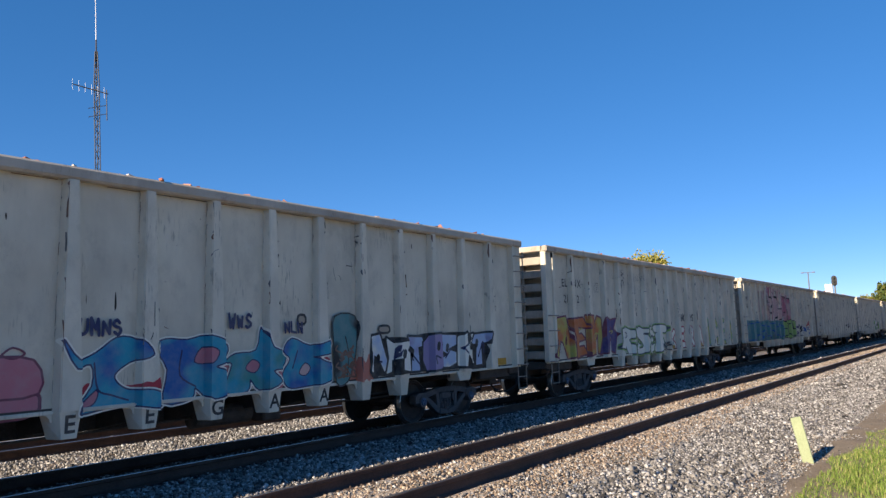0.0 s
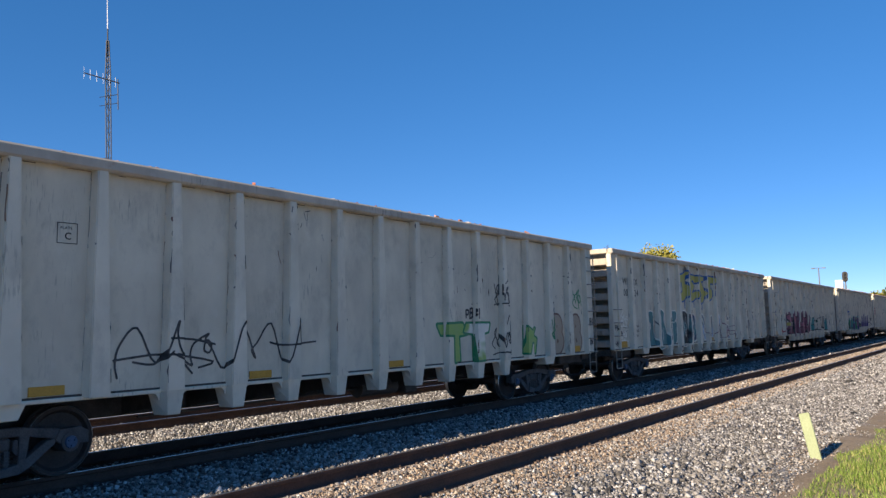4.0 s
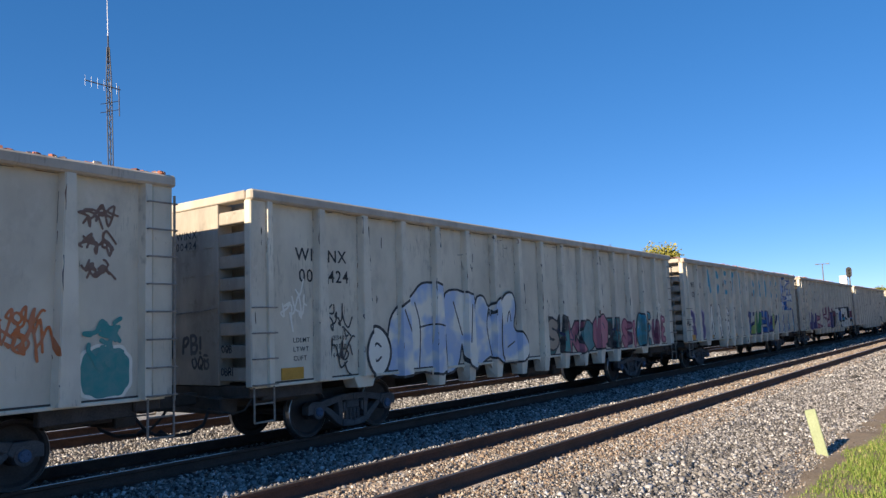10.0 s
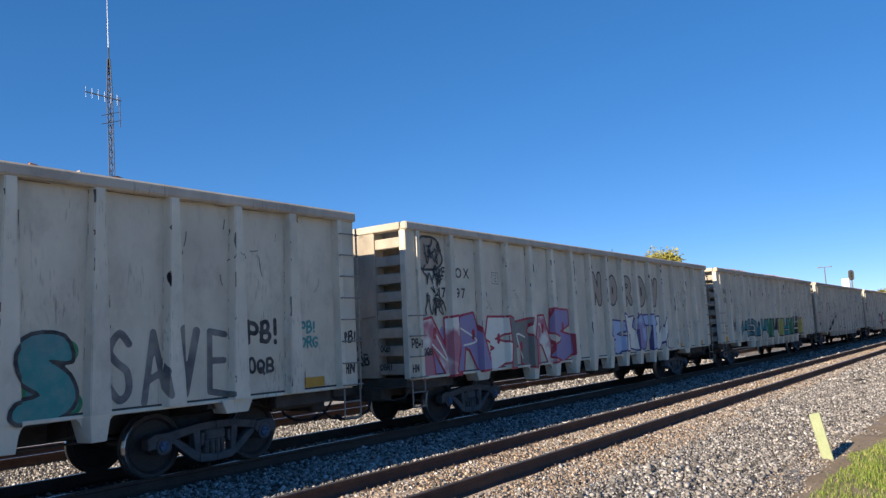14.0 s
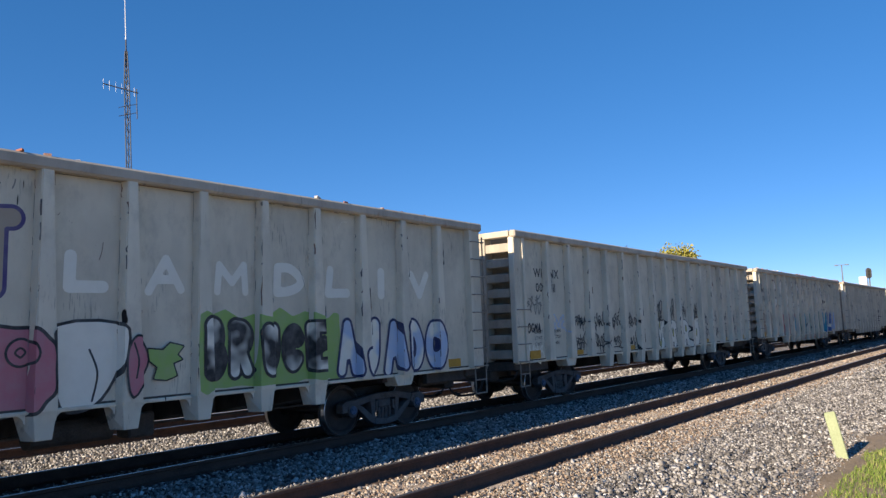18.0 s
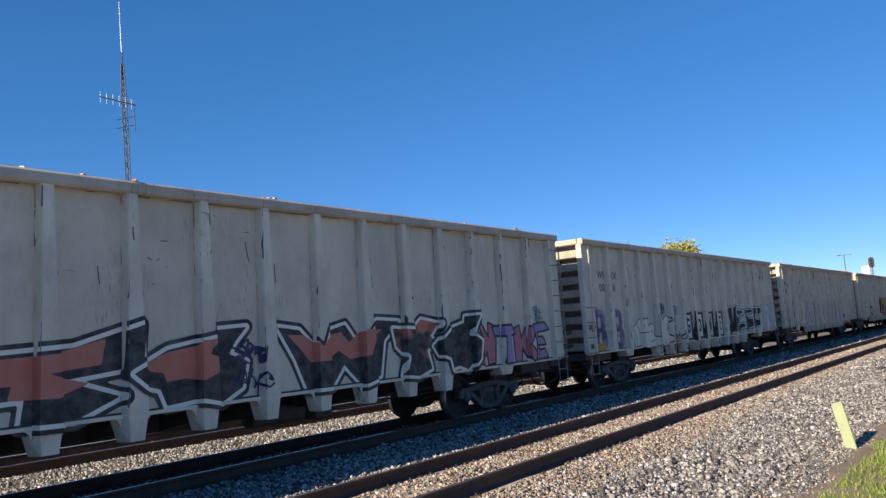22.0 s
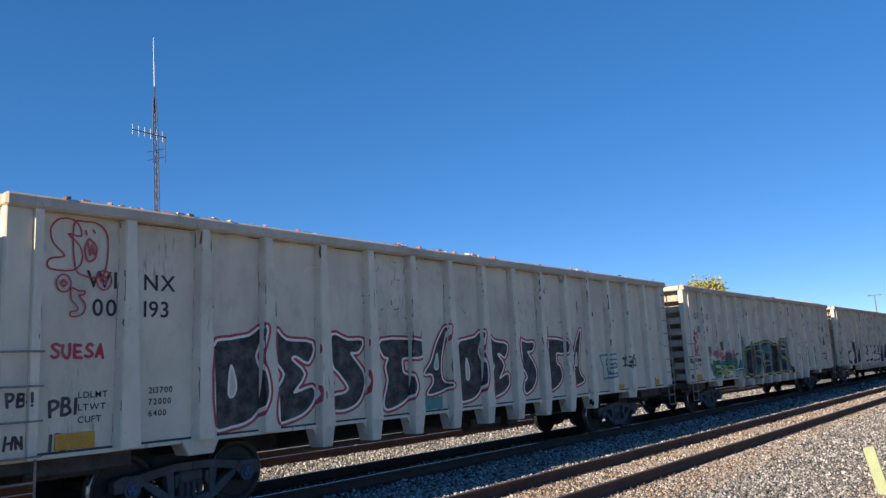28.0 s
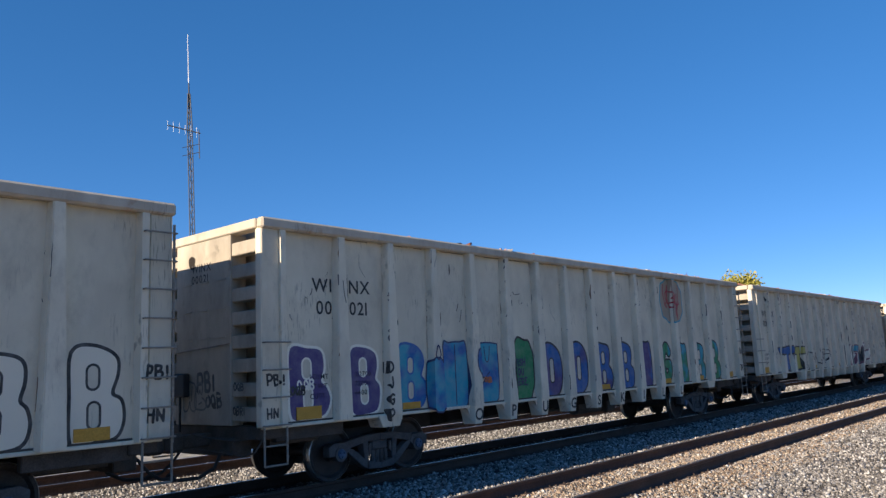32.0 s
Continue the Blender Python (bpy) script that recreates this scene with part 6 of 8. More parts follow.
    "face_i": ([(0.1, 0.0), (0.05, 0.85), (0.3, 0.98), (0.8, 0.98), (1.0, 0.85), (0.95, 0.0)], [], [[(0.0, 0.84), (0.12, 0.94), (0.24, 0.84), (0.36, 0.94), (0.5, 0.84), (0.62, 0.94), (0.76, 0.84), (0.9, 0.94), (1.0, 0.84)], [(0.4, 0.74), (0.36, 0.64), (0.46, 0.62), (0.48, 0.72), (0.4, 0.74)], [(0.64, 0.76), (0.6, 0.66), (0.72, 0.64), (0.74, 0.74), (0.64, 0.76)], [(0.5, 0.55), (0.44, 0.38), (0.6, 0.36)], [(0.1, 0.3), (0.4, 0.16), (0.8, 0.22), (0.9, 0.34)], [(0.1, 0.1), (0.9, 0.1)]]),
    "face_s": ([(0.7, 0.0), (0.85, 0.3), (0.6, 0.45), (0.2, 0.55), (0, 0.8), (0.1, 1.0), (0.6, 1.0), (0.95, 0.8), (0.9, 0.55), (1.0, 0.35), (0.95, 0.05)], [], [[(0.55, 0.85), (0.42, 0.72), (0.56, 0.62), (0.7, 0.74), (0.55, 0.85)], [(0.05, 0.62), (0.4, 0.44), (0.85, 0.3)], [(0.1, 0.98), (0.4, 0.9), (0.8, 0.94)]]),
    "shield": ([(0.1, 0.0), (0, 0.6), (0.05, 1.0), (0.9, 1.02), (1.0, 0.7), (0.85, 0.3), (0.55, 0.0)], [], [[(0.55, 0.05), (0.62, 0.4), (0.5, 0.7)]]),
    "heart": ([(0.2, 0.0), (0, 0.4), (0.05, 0.8), (0.35, 1.0), (0.75, 0.9), (1.0, 0.6), (0.7, 0.3)], [], [[(0.2, 0.9), (0.4, 0.6), (0.3, 0.3)]]),
    "block_r": ([(0, 0.3), (0.1, 0.5), (0.08, 0.95), (0.5, 1.0), (0.9, 0.9), (0.95, 0.65), (0.72, 0.55), (1.0, 0.2), (0.95, 0.05), (0.65, 0.05), (0.5, 0.35), (0.42, 0.1), (0.35, 0.0), (0.25, 0.25)], [[(0.38, 0.66), (0.4, 0.84), (0.58, 0.78), (0.56, 0.66)]], []),
    "saw_t": ([(0, 0.9), (0.3, 0.94), (0.34, 0.8), (0.72, 0.86), (1.0, 1.12), (0.98, 0.6), (0.66, 0.5), (0.9, 0.24), (0.72, 0.02), (0.5, 0.04), (0.52, 0.32), (0.3, 0.3), (0.2, 0.0), (0, 0.0)], [], []),
    "saw_a": ([(0, 0.55), (0.3, 0.85), (0.7, 0.98), (0.72, 1.12), (1.0, 1.14), (0.86, 0.9), (0.82, 0.72), (1.0, 0.6), (0.95, 0.2), (0.75, 0.0), (0.55, 0.1), (0.3, 0.05), (0.25, 0.3), (0.1, 0.36)], [], []),
    "saw_w": ([(0, 1.0), (0.16, 0.95), (0.3, 0.55), (0.36, 0.9), (0.52, 1.0), (0.62, 0.6), (0.78, 1.05), (1.0, 1.02), (0.86, 0.7), (0.8, 0.1), (0.62, 0.0), (0.5, 0.35), (0.38, 0.02), (0.2, 0.02), (0.12, 0.5)], [], []),
    "saw_e": ([(0, 0.95), (0.4, 0.9), (0.6, 1.1), (1.0, 1.0), (0.8, 0.75), (0.95, 0.6), (0.7, 0.5), (0.8, 0.12), (0.5, 0.0), (0.15, 0.05), (0.25, 0.4), (0.05, 0.6)], [], []),
}


def figure(pc, name, u0, u1, z0, z1, fill, rings="k", width=0.045, hole=None, ink=None):
    """One hand-painted letter or figure: filled shape in outlines, openings in a second colour, lines on it."""
    r = pc.rng
    outer, holes, lines = SHAPES[name]

    def at(x, y):
        return (u0 + (u1 - u0) * (x + r.uniform(-0.012, 0.012)), z0 + (z1 - z0) * (y + r.uniform(-0.01, 0.01)))

    pts = [at(*p) for p in outer]
    if name[:3] not in ("saw", "cow", "blo"):
        pts = smooth(pts, True, 3)
    if not fill:
        paint_lines(pc, [(pts, True)], [(width, rings[0], 2)], 0.012)
        rings = rings[:1]
        holes = []
    xs, zs, (gx, gz) = grid_for(pts, width * len(rings) + 0.02, 0.022)
    d = signed(gx, gz, pts)
    cut = np.full(gx.shape, 9.0)
    for h in holes:
        cut = np.minimum(cut, signed(gx, gz, smooth([at(*p) for p in h], True, 3)))
    for k, c in enumerate(rings if fill else ""):
        fill_field(pc, np.maximum(d - width * (len(rings) - k), -cut - width * 0.4) + 1e-6, xs, zs, c, 1 + 0.4 * k)
    if fill:
        fill_field(pc, np.maximum(d, width * 0.5 - cut) + 1e-6, xs, zs, fill, 2)
    if hole and holes:
        fill_field(pc, np.maximum(d, cut + width * 0.4) + 1e-6, xs, zs, hole, 2.2)
    if lines:
        paint_lines(pc, [(smooth([at(*p) for p in q], False, 4) if len(q) > 2 else [at(*p) for p in q], False) for q in lines],
                    [(max(0.026, width * 0.7), ink or (rings[-1] if rings else "k"), 3)], 0.013)


def star(pc, u, z, h, code):
    """A small painted sparkle of crossing strokes."""
    lines = [([(u - dx * h, z - dz * h), (u + dx * h, z + dz * h)], False) for dx, dz in ((0.0, 1.0), (0.42, 0.0), (0.26, 0.3), (0.26, -0.3))]
    paint_lines(pc, lines, [(0.026, code, 4)], 0.011)


def patch(pc, u0, u1, z0, z1, code, layer=0, soft=0.12):
    """A sprayed or buffed patch with an uneven edge."""
    r = pc.rng
    pts = []
    for k in range(12):
        pts.append((u0 + (u1 - u0) * k / 11, z1 + r.uniform(-soft, soft)))
    for k in range(12):
        pts.append((u1 - (u1 - u0) * k / 11, z0 + r.uniform(-soft, soft) * 0.3))
    paint_area(pc, smooth(pts, True, 2), [(0.0, code, layer)], 0.035)


def scrapes(car, seed, count):
    """Dark scratches and bare streaks knocked into the upper panels by loading machines, and shade lines painted at
    ribs and top rail.
    """
    pc = Piece(seed)
    r = pc.rng
    spots = [(r.uniform(0.6, 18.0), r.uniform(2.4, 3.8)) for _ in range(max(3, count // 6))]
    for _ in range(count):
        u, z = r.choice(spots)
        u, z = min(max(u + r.gauss(0, 0.35), 0.6), 18.2), min(max(z + r.gauss(0, 0.3), 2.0), 3.9)
        d, ln = r.uniform(-0.07, 0.07), r.choice((0.03, 0.06, 0.1, 0.15, 0.28)) * r.uniform(0.7, 1.3)
        if r.random() < 0.25:
            d, ln = r.choice((-1, 1)) * r.uniform(0.05, 0.2), r.uniform(0.0, 0.05)
        pts = smooth([(u, z), (u + d * 0.3, z - ln * 0.5), (u + d, z - ln)], n=3)
        pc.stroke(pts, r.uniform(0.006, 0.018), r.choice("kkksu"), 0)
    for _ in range(max(4, count // 8)):
        u, z, a = r.uniform(0.7, 17.9), r.uniform(2.5, 3.7), r.uniform(0, 6.3)
        ln, bend = r.uniform(0.12, 0.5), r.uniform(-0.5, 0.5)
        pts = smooth([(u, z), (u + ln * 0.5 * math.cos(a), z + ln * 0.5 * math.sin(a)), (u + ln * math.cos(a + bend), z + ln * math.sin(a + bend))], n=4)
        pc.stroke([(x, min(max(y, 1.2), 3.95)) for x, y in pts], r.uniform(0.004, 0.008), r.choice("khhw"), 0)
    # short dark chips and bare metal down the edges of the ribs; the dense row at the panel joint also paints crease
    # shade
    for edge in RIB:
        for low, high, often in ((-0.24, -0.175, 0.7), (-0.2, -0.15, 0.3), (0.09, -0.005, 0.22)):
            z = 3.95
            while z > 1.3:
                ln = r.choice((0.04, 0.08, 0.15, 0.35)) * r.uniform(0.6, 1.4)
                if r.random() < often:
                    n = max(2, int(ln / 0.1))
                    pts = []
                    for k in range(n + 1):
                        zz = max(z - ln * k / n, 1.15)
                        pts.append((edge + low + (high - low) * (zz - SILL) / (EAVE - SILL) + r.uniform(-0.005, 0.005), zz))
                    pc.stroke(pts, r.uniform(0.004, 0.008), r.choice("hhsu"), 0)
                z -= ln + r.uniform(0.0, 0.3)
    # broken dark line that paints the top rail's shade onto the panels
    for a, b in zip(RIB, RIB[1:]):
        x = a + 0.05
        while x < b - 0.25:
            ln = r.uniform(0.1, 0.4)
            if r.random() < 0.7:
                pc.stroke([(x, EAVE - 0.012), (min(x + ln, b - 0.19), EAVE - 0.012)], r.uniform(0.006, 0.012), r.choice("khu"), 0)
            x += ln
    pc.shapes = [(v, f, m, 0.1 + 0.05 * k) for k, (v, f, m, l) in enumerate(pc.shapes)]
    pc.build(car, "scrape", "black scratches and scuffs, with painted shade lines at ribs and top rail")["kind"] = "stuff"


def lettering(car, mark, number, kind, lines):
    """Owner's mark, number and weights, stencilled in black."""
    pc = Piece(1)
    za, zb, h = (3.08, 2.72, 0.215) if kind == "W" else (3.09, 2.65, 0.215)

    def put(text, u, z, hh, right=False, gap=0.16):
        x = u
        seq = text[::-1] if right else text
        for ch in seq:
            v, f = glyph(ch, 0.012)
            s = hh / 0.7
            wd = (v[:, 0].max() - v[:, 0].min()) * s
            if right:
                x -= wd
            pc.add(np.stack([x + (v[:, 0] - v[:, 0].min()) * s, z + v[:, 1] * s], 1), f, "stencil", 1)
            if hh > 0.2:
                pc.build(car, "stencil_letter", "large black stencilled character")
                pc.shapes.clear()
            x = x - gap * hh if right else x + wd + gap * hh

    def done(name, label):
        pc.build(car, name, label)["kind"] = "stuff"
        pc.shapes.clear()

    g = 0.16 if kind == "W" else 0.3
    put(mark[:2], 1.44, za, h, True, g)
    put(mark[2:], 1.82, za, h, False, g)
    put(number[:2], 1.44, zb, h, True, g)
    put(number[2:], 1.82, zb, h, False, g)
    for k, (a, b) in enumerate(lines):
        put(a.replace(" ", ""), 0.97, 1.70 - 0.15 * k, 0.078, False, 0.2)
        put(b, 1.9, 1.71 - 0.15 * k, 0.08, False, 0.2)
    done("weight_lettering", "small black stencilled weights")
    if kind != "W":
        u, z = cell(2)[0] + 0.42, 3.0
        pc.stroke([(u, z), (u + 0.26, z), (u + 0.26, z + 0.26), (u, z + 0.26)], 0.014, "stencil", 1, True)
        put("C", u + 0.1, z + 0.05, 0.09)
        put("PLATE", u + 0.04, z + 0.18, 0.035)
        done("plate_mark", "small square clearance mark")
    # small mark on the solid panel of the end
    bm = bmesh.new()
    for text, z in ((mark, 3.5), (number, 3.32)):
        x = 0.38
        for ch in text:
            v, f = glyph(ch, 0.012)
            s = 0.13 / 0.7
            vs = [bm.verts.new((0.026, x - (p[0] - v[:, 0].min()) * s, z + p[1] * s)) for p in v]
            for face in f:
                bm.faces.new([vs[i] for i in face])
            x -= (v[:, 0].max() - v[:, 0].min()) * s + 0.03
    part("end_lettering", bm, M_STENCIL, car, "small black mark and number on the end")


def end_tag(car, seed, text, y, z, h, code, x):
    """A hand-written tag on the end of a car, from y towards the near side."""
    pc = Piece(seed)
    tag(pc, text, 0.0, 0.0, h, code)
    bm = bmesh.new()
    for v, f, mi, layer in pc.shapes:
        vs = [bm.verts.new((x, y - p[0], z + p[1])) for p in v]
        for face in f:
            bm.faces.new([vs[i] for i in face])
    part("graffiti", bm, spray(code), car, "black spray tag on the end of the car")


def end_figure(car, seed, names, y, z, size, code):
    """Outlined figures sprayed on the solid panel of a car's end."""
    pc = Piece(seed)
    for name, u0, u1, z0, z1 in names:
        figure(pc, name, u0 * size, u1 * size, z0 * size, z1 * size, "", code, 0.03)
    bm = bmesh.new()
    for v, f, mi, layer in pc.shapes:
        vs = [bm.verts.new((0.022, y - p[0], z + p[1])) for p in v]
        for face in f:
            bm.faces.new([vs[i] for i in face])
    part("graffiti", bm, spray(code), car, "outlined spray figure on the end of the car")


def low_letters(car, text, k0, code):
    for i, ch in enumerate(text):
        if ch == " " or not 3 <= k0 + i <= 11:
            continue
        v, f = glyph(ch, 0.02)
        u = RIB[k0 + i] - 0.055
        s = 0.22 / 0.7
        bm = bmesh.new()
        cx = (v[:, 0].min() + v[:, 0].max()) / 2
        vs = [bm.verts.new((u + (p[0] - cx) * s, -1.566 - 0.026 * ((0.775 + p[1] * s) - 0.70) / 0.31, 0.775 + p[1] * s)) for p in v]
        for face in f:
            bm.faces.new([vs[j] for j in face])
        part("painted_letter", bm, spray(code), car, "hand-painted letter below the side sill")

# ---- the train: what is painted on each car ----
# kinds: L big letter a panel, W word over the ribs, X burner, S scribbled tag, T written lines, V letters in a column,
# C cloud, P buffed patch, G drawn letter or figure, Z sparkle, F letters on the bearer ends
BB = lambda p, fill, line: ("L", "BB", p, 1.08, 2.2, fill, line)
ENDS = [("T", "PB!", 18.42, 2.05, 0.19, "k"), ("T", "HN", 18.44, 1.5, 0.19, "k")]
FRONT = [("T", "PB!", 0.1, 1.85, 0.17, "k"), ("T", "HN", 0.1, 1.35, 0.15, "k"), ("T", "OQB", 0.58, 1.65, 0.14, "k")]
TRAIN = {
    -2: ("WI NX 00271", [("X", 5.0, 10.0, 1.1, 2.0, 5, ("b", "w"), "k")]),
    -1: ("WI NX 00318", [("P", 7.42, 8.57, 1.05, 1.35, "r", 0, 0.05), ("P", 9.12, 11.82, 1.1, 1.62, "ir"), ("G", "wave_c", 7.34, 8.54, 1.0, 1.93, "cb", "wn", 0.022, "i"), ("G", "wave_n", 8.48, 9.77, 1.03, 1.92, "cb", "wn", 0.022, "i"), ("G", "wave_s", 9.67, 10.87, 1.06, 1.85, "ct", "wn", 0.022, "i"), ("G", "wave_b", 10.82, 11.97, 1.04, 1.86, "cb", "wn", 0.022, "d"),
                         ("G", "shield", 12.04, 12.64, 1.08, 2.22, "fk", "k", 0.03), ("S", 12.12, 12.57, 1.15, 1.75, "u", 4), ("P", 12.42, 13.02, 1.05, 1.5, "q"), ("P", 12.92, 17.12, 1.1, 1.85, "k", 0, 0.06), ("X", 12.92, 17.12, 1.12, 1.84, 7, ("aw", "w", "av", "v"), "k", "n"), ("G", "box_i", 6.22, 6.85, 1.3, 1.85, "i", "m", 0.03), ("C", 5.92, 6.87, 1.02, 1.32, "i", "m"),
                         ("T", "UMNS", 7.34, 2.25, 0.22, "n"), ("T", "WWS", 9.72, 2.32, 0.22, "n"), ("T", "NLN", 10.87, 2.2, 0.2, "n"), ("C", 11.22, 11.37, 2.12, 2.24, "e", "k"), ("C", 13.32, 13.62, 1.94, 2.04, "e", "k"), ("F", "EEGAA", 5, "k")]),
    0: ("EL NX 2172", [("X", 0.45, 4.65, 1.1, 2.25, 4, ("yo", "o", "oy", "p"), "m", "y"), ("P", 4.75, 9.25, 1.02, 1.9, "x", 0, 0.06), ("G", "block_r", 4.8, 6.1, 1.02, 1.9, "w", "lh", 0.035), ("G", "spike_e", 6.07, 6.7, 1.06, 1.86, "w", "lh", 0.035), ("G", "spike_s", 6.55, 7.35, 1.04, 1.9, "w", "lh", 0.035), ("G", "spike_e", 7.25, 8.1, 1.04, 1.86, "w", "lh", 0.035), ("G", "spike_t", 7.95, 9.2, 1.05, 1.95, "w", "lh", 0.035), ("P", 6.25, 8.55, 1.42, 1.58, "h", 0, 0.06), ("S", 8.65, 9.6, 1.12, 1.4, "h", 6), ("L", "KERA", 8, 1.06, 1.9, "w", "r", 0.34, 0.16), ("L", "ACEB", 12, 1.05, 2.2, "ly", "f", 0.26, 0.2),
                       ("V", "GEE", 17.7, 3.75, 0.34, "k"), ("T", "YANK", 10.8, 2.42, 0.26, "k"), ("T", "MYS", 12.05, 2.42, 0.26, "k"), ("S", 6.15, 7.15, 3.4, 3.7, "h", 4, 0.01), ("S", 5.25, 5.65, 3.3, 3.8, "k", 4, 0.012), ("S", 8.55, 8.75, 2.9, 3.5, "h", 4, 0.012)]),
    1: ("WI NX 00131", [("P", 3.6, 5.0, 1.95, 3.6, "de"), ("P", 5.05, 6.05, 2.0, 3.85, "di", 0, 0.1), ("P", 6.15, 7.2, 2.0, 3.85, "d"), ("P", 7.35, 8.35, 2.0, 3.85, "d"), ("P", 8.55, 9.4, 2.1, 3.6, "d"), ("P", 9.7, 10.6, 2.1, 3.55, "de"), ("P", 0.6, 8.6, 1.06, 2.06, "f", 0, 0.05), ("C", 8.6, 12.05, 1.06, 2.12, "l", "k"),
                        ("G", "fat_p", 5.1, 5.98, 2.5, 3.62, "d", "k", 0.05), *[("G", "ring", a, a + w, b, b + w * 1.05, "d", "k", 0.026) for a, b, w in ((5.06, 2.55, 0.3), (5.12, 2.24, 0.34), (5.38, 2.46, 0.27), (5.45, 2.2, 0.28), (5.3, 2.04, 0.22), (5.56, 2.02, 0.2), (5.68, 2.36, 0.25), (5.62, 2.62, 0.22))], ("G", "ring", 6.04, 6.26, 2.45, 2.8, "d", "k", 0.03),
                        ("G", "fat_o", 6.24, 7.12, 2.12, 3.58, "d", "k", 0.05), ("G", "fat_l", 7.42, 8.27, 2.12, 3.7, "d", "k", 0.05), ("G", "face_i", 8.6, 9.4, 2.1, 3.48, "di", "k", 0.035), ("G", "face_s", 9.72, 10.54, 2.12, 3.58, "di", "k", 0.035), ("G", "spike_e", 10.92, 11.5, 2.4, 3.35, "d", "m", 0.03), ("L", "T", 11, 2.25, 3.05, "d", "m", 0.3), ("G", "spike_e", 13.2, 13.65, 2.45, 3.4, "d", "m", 0.03),
                        *[("T", "I", 4.9, 3.6 - 0.14 * j, 0.03, "k") for j in range(6)], ("W", "BRATO", 0.7, 8.5, 1.08, 2.02, "f", "b", 0.4), ("W", "CLOL", 8.7, 11.9, 1.12, 2.08, "l", "k", 0.42), ("S", 12.2, 12.75, 1.15, 2.0, "p", 5), ("S", 13.1, 13.95, 1.15, 2.0, "k", 6), ("T", "ID", 14.3, 3.1, 0.5, "k"), ("S", 14.4, 15.1, 1.2, 1.9, "b", 5),
                        ("S", 15.5, 16.4, 1.6, 2.0, "r", 4), ("S", 15.5, 16.4, 1.15, 1.55, "b", 5), ("S", 16.6, 17.1, 1.2, 3.3, "k", 9), ("S", 17.6, 18.2, 2.9, 3.6, "k", 6), ("S", 17.6, 18.2, 1.5, 2.0, "r", 5)]),
    2: ("WI NX 00352", [BB(0, "n", "a"), ("T", "OQB", 0.75, 1.8, 0.12, "w")] + [("S", cell_u, cell_u + 0.6, 1.2, 2.1, "k", 4) for cell_u in (2.9, 4.1, 5.2, 6.3, 7.5, 8.6, 9.7, 10.9)] + [("S", 12.0, 14.2, 1.4, 2.0, "k", 8)] + FRONT),
    3: ("OF OX 1612", [("X", 11.5, 13.3, 1.1, 1.95, 2, ("l", "lw"), "g"), ("S", 13.6, 14.3, 2.35, 2.85, "k", 5), ("S", 13.5, 14.3, 1.2, 1.9, "k", 6), ("T", "PB!", 12.4, 2.3, 0.22, "k"), ("X", 14.9, 15.5, 1.1, 1.8, 1, ("l",), "g"), ("S", 16.1, 16.6, 1.5, 2.0, "g", 4),
                       ("L", "BB", 14, 1.05, 2.15, None, "u"), ("S", 17.7, 18.3, 2.3, 2.8, "g", 6), ("S", 4.0, 7.5, 1.3, 2.0, "k", 9)] + ENDS),
    4: ("WI NX 00224", [("G", "spike_d", 6.3, 7.12, 2.66, 3.7, "y", "b", 0.06), ("G", "spike_e", 7.45, 8.3, 2.66, 3.75, "y", "b", 0.06), ("G", "spike_s", 8.55, 9.33, 2.6, 3.72, "y", "b", 0.06), ("G", "spike_t", 9.7, 10.6, 2.7, 3.68, "y", "b", 0.06), ("P", 6.9, 7.1, 3.45, 3.95, "s"), ("P", 6.85, 6.95, 2.35, 2.75, "b", 0, 0.02), ("P", 7.95, 8.02, 2.4, 2.75, "b", 0, 0.02), ("P", 8.95, 9.02, 2.35, 2.7, "b", 0, 0.02),
                        ("G", "bottle_a", 2.85, 3.7, 1.06, 2.22, "f", "w", 0.035, "w", "w"), ("G", "bottle_m", 3.98, 4.8, 1.06, 2.24, "f", "w", 0.035, None, "w"), ("G", "bottle_i", 5.2, 5.92, 1.12, 2.24, "f", "w", 0.035, None, "w"), ("G", "bottle_n", 6.36, 7.12, 1.1, 2.15, "fk", "w", 0.045, None, "w"), ("L", "B", 6, 1.1, 2.15, "nf", "w"),
                        ("S", 2.8, 3.8, 1.3, 2.3, "h", 5, 0.015), ("L", "RJAEL", 7, 1.1, 2.15, "as", "w", 0.24), ("S", 8.9, 13.5, 1.2, 1.9, "m", 9, 0.018), ("S", 0.6, 1.3, 1.3, 2.2, "w", 6), ("V", "GETS", 4.92, 2.05, 0.15, "k"), ("V", "DJSE", 7.3, 2.05, 0.13, "h"), ("L", "Y", 13, 1.1, 1.9, "s", "k"), ("F", "DRUGSK", 4, "k")] + FRONT),
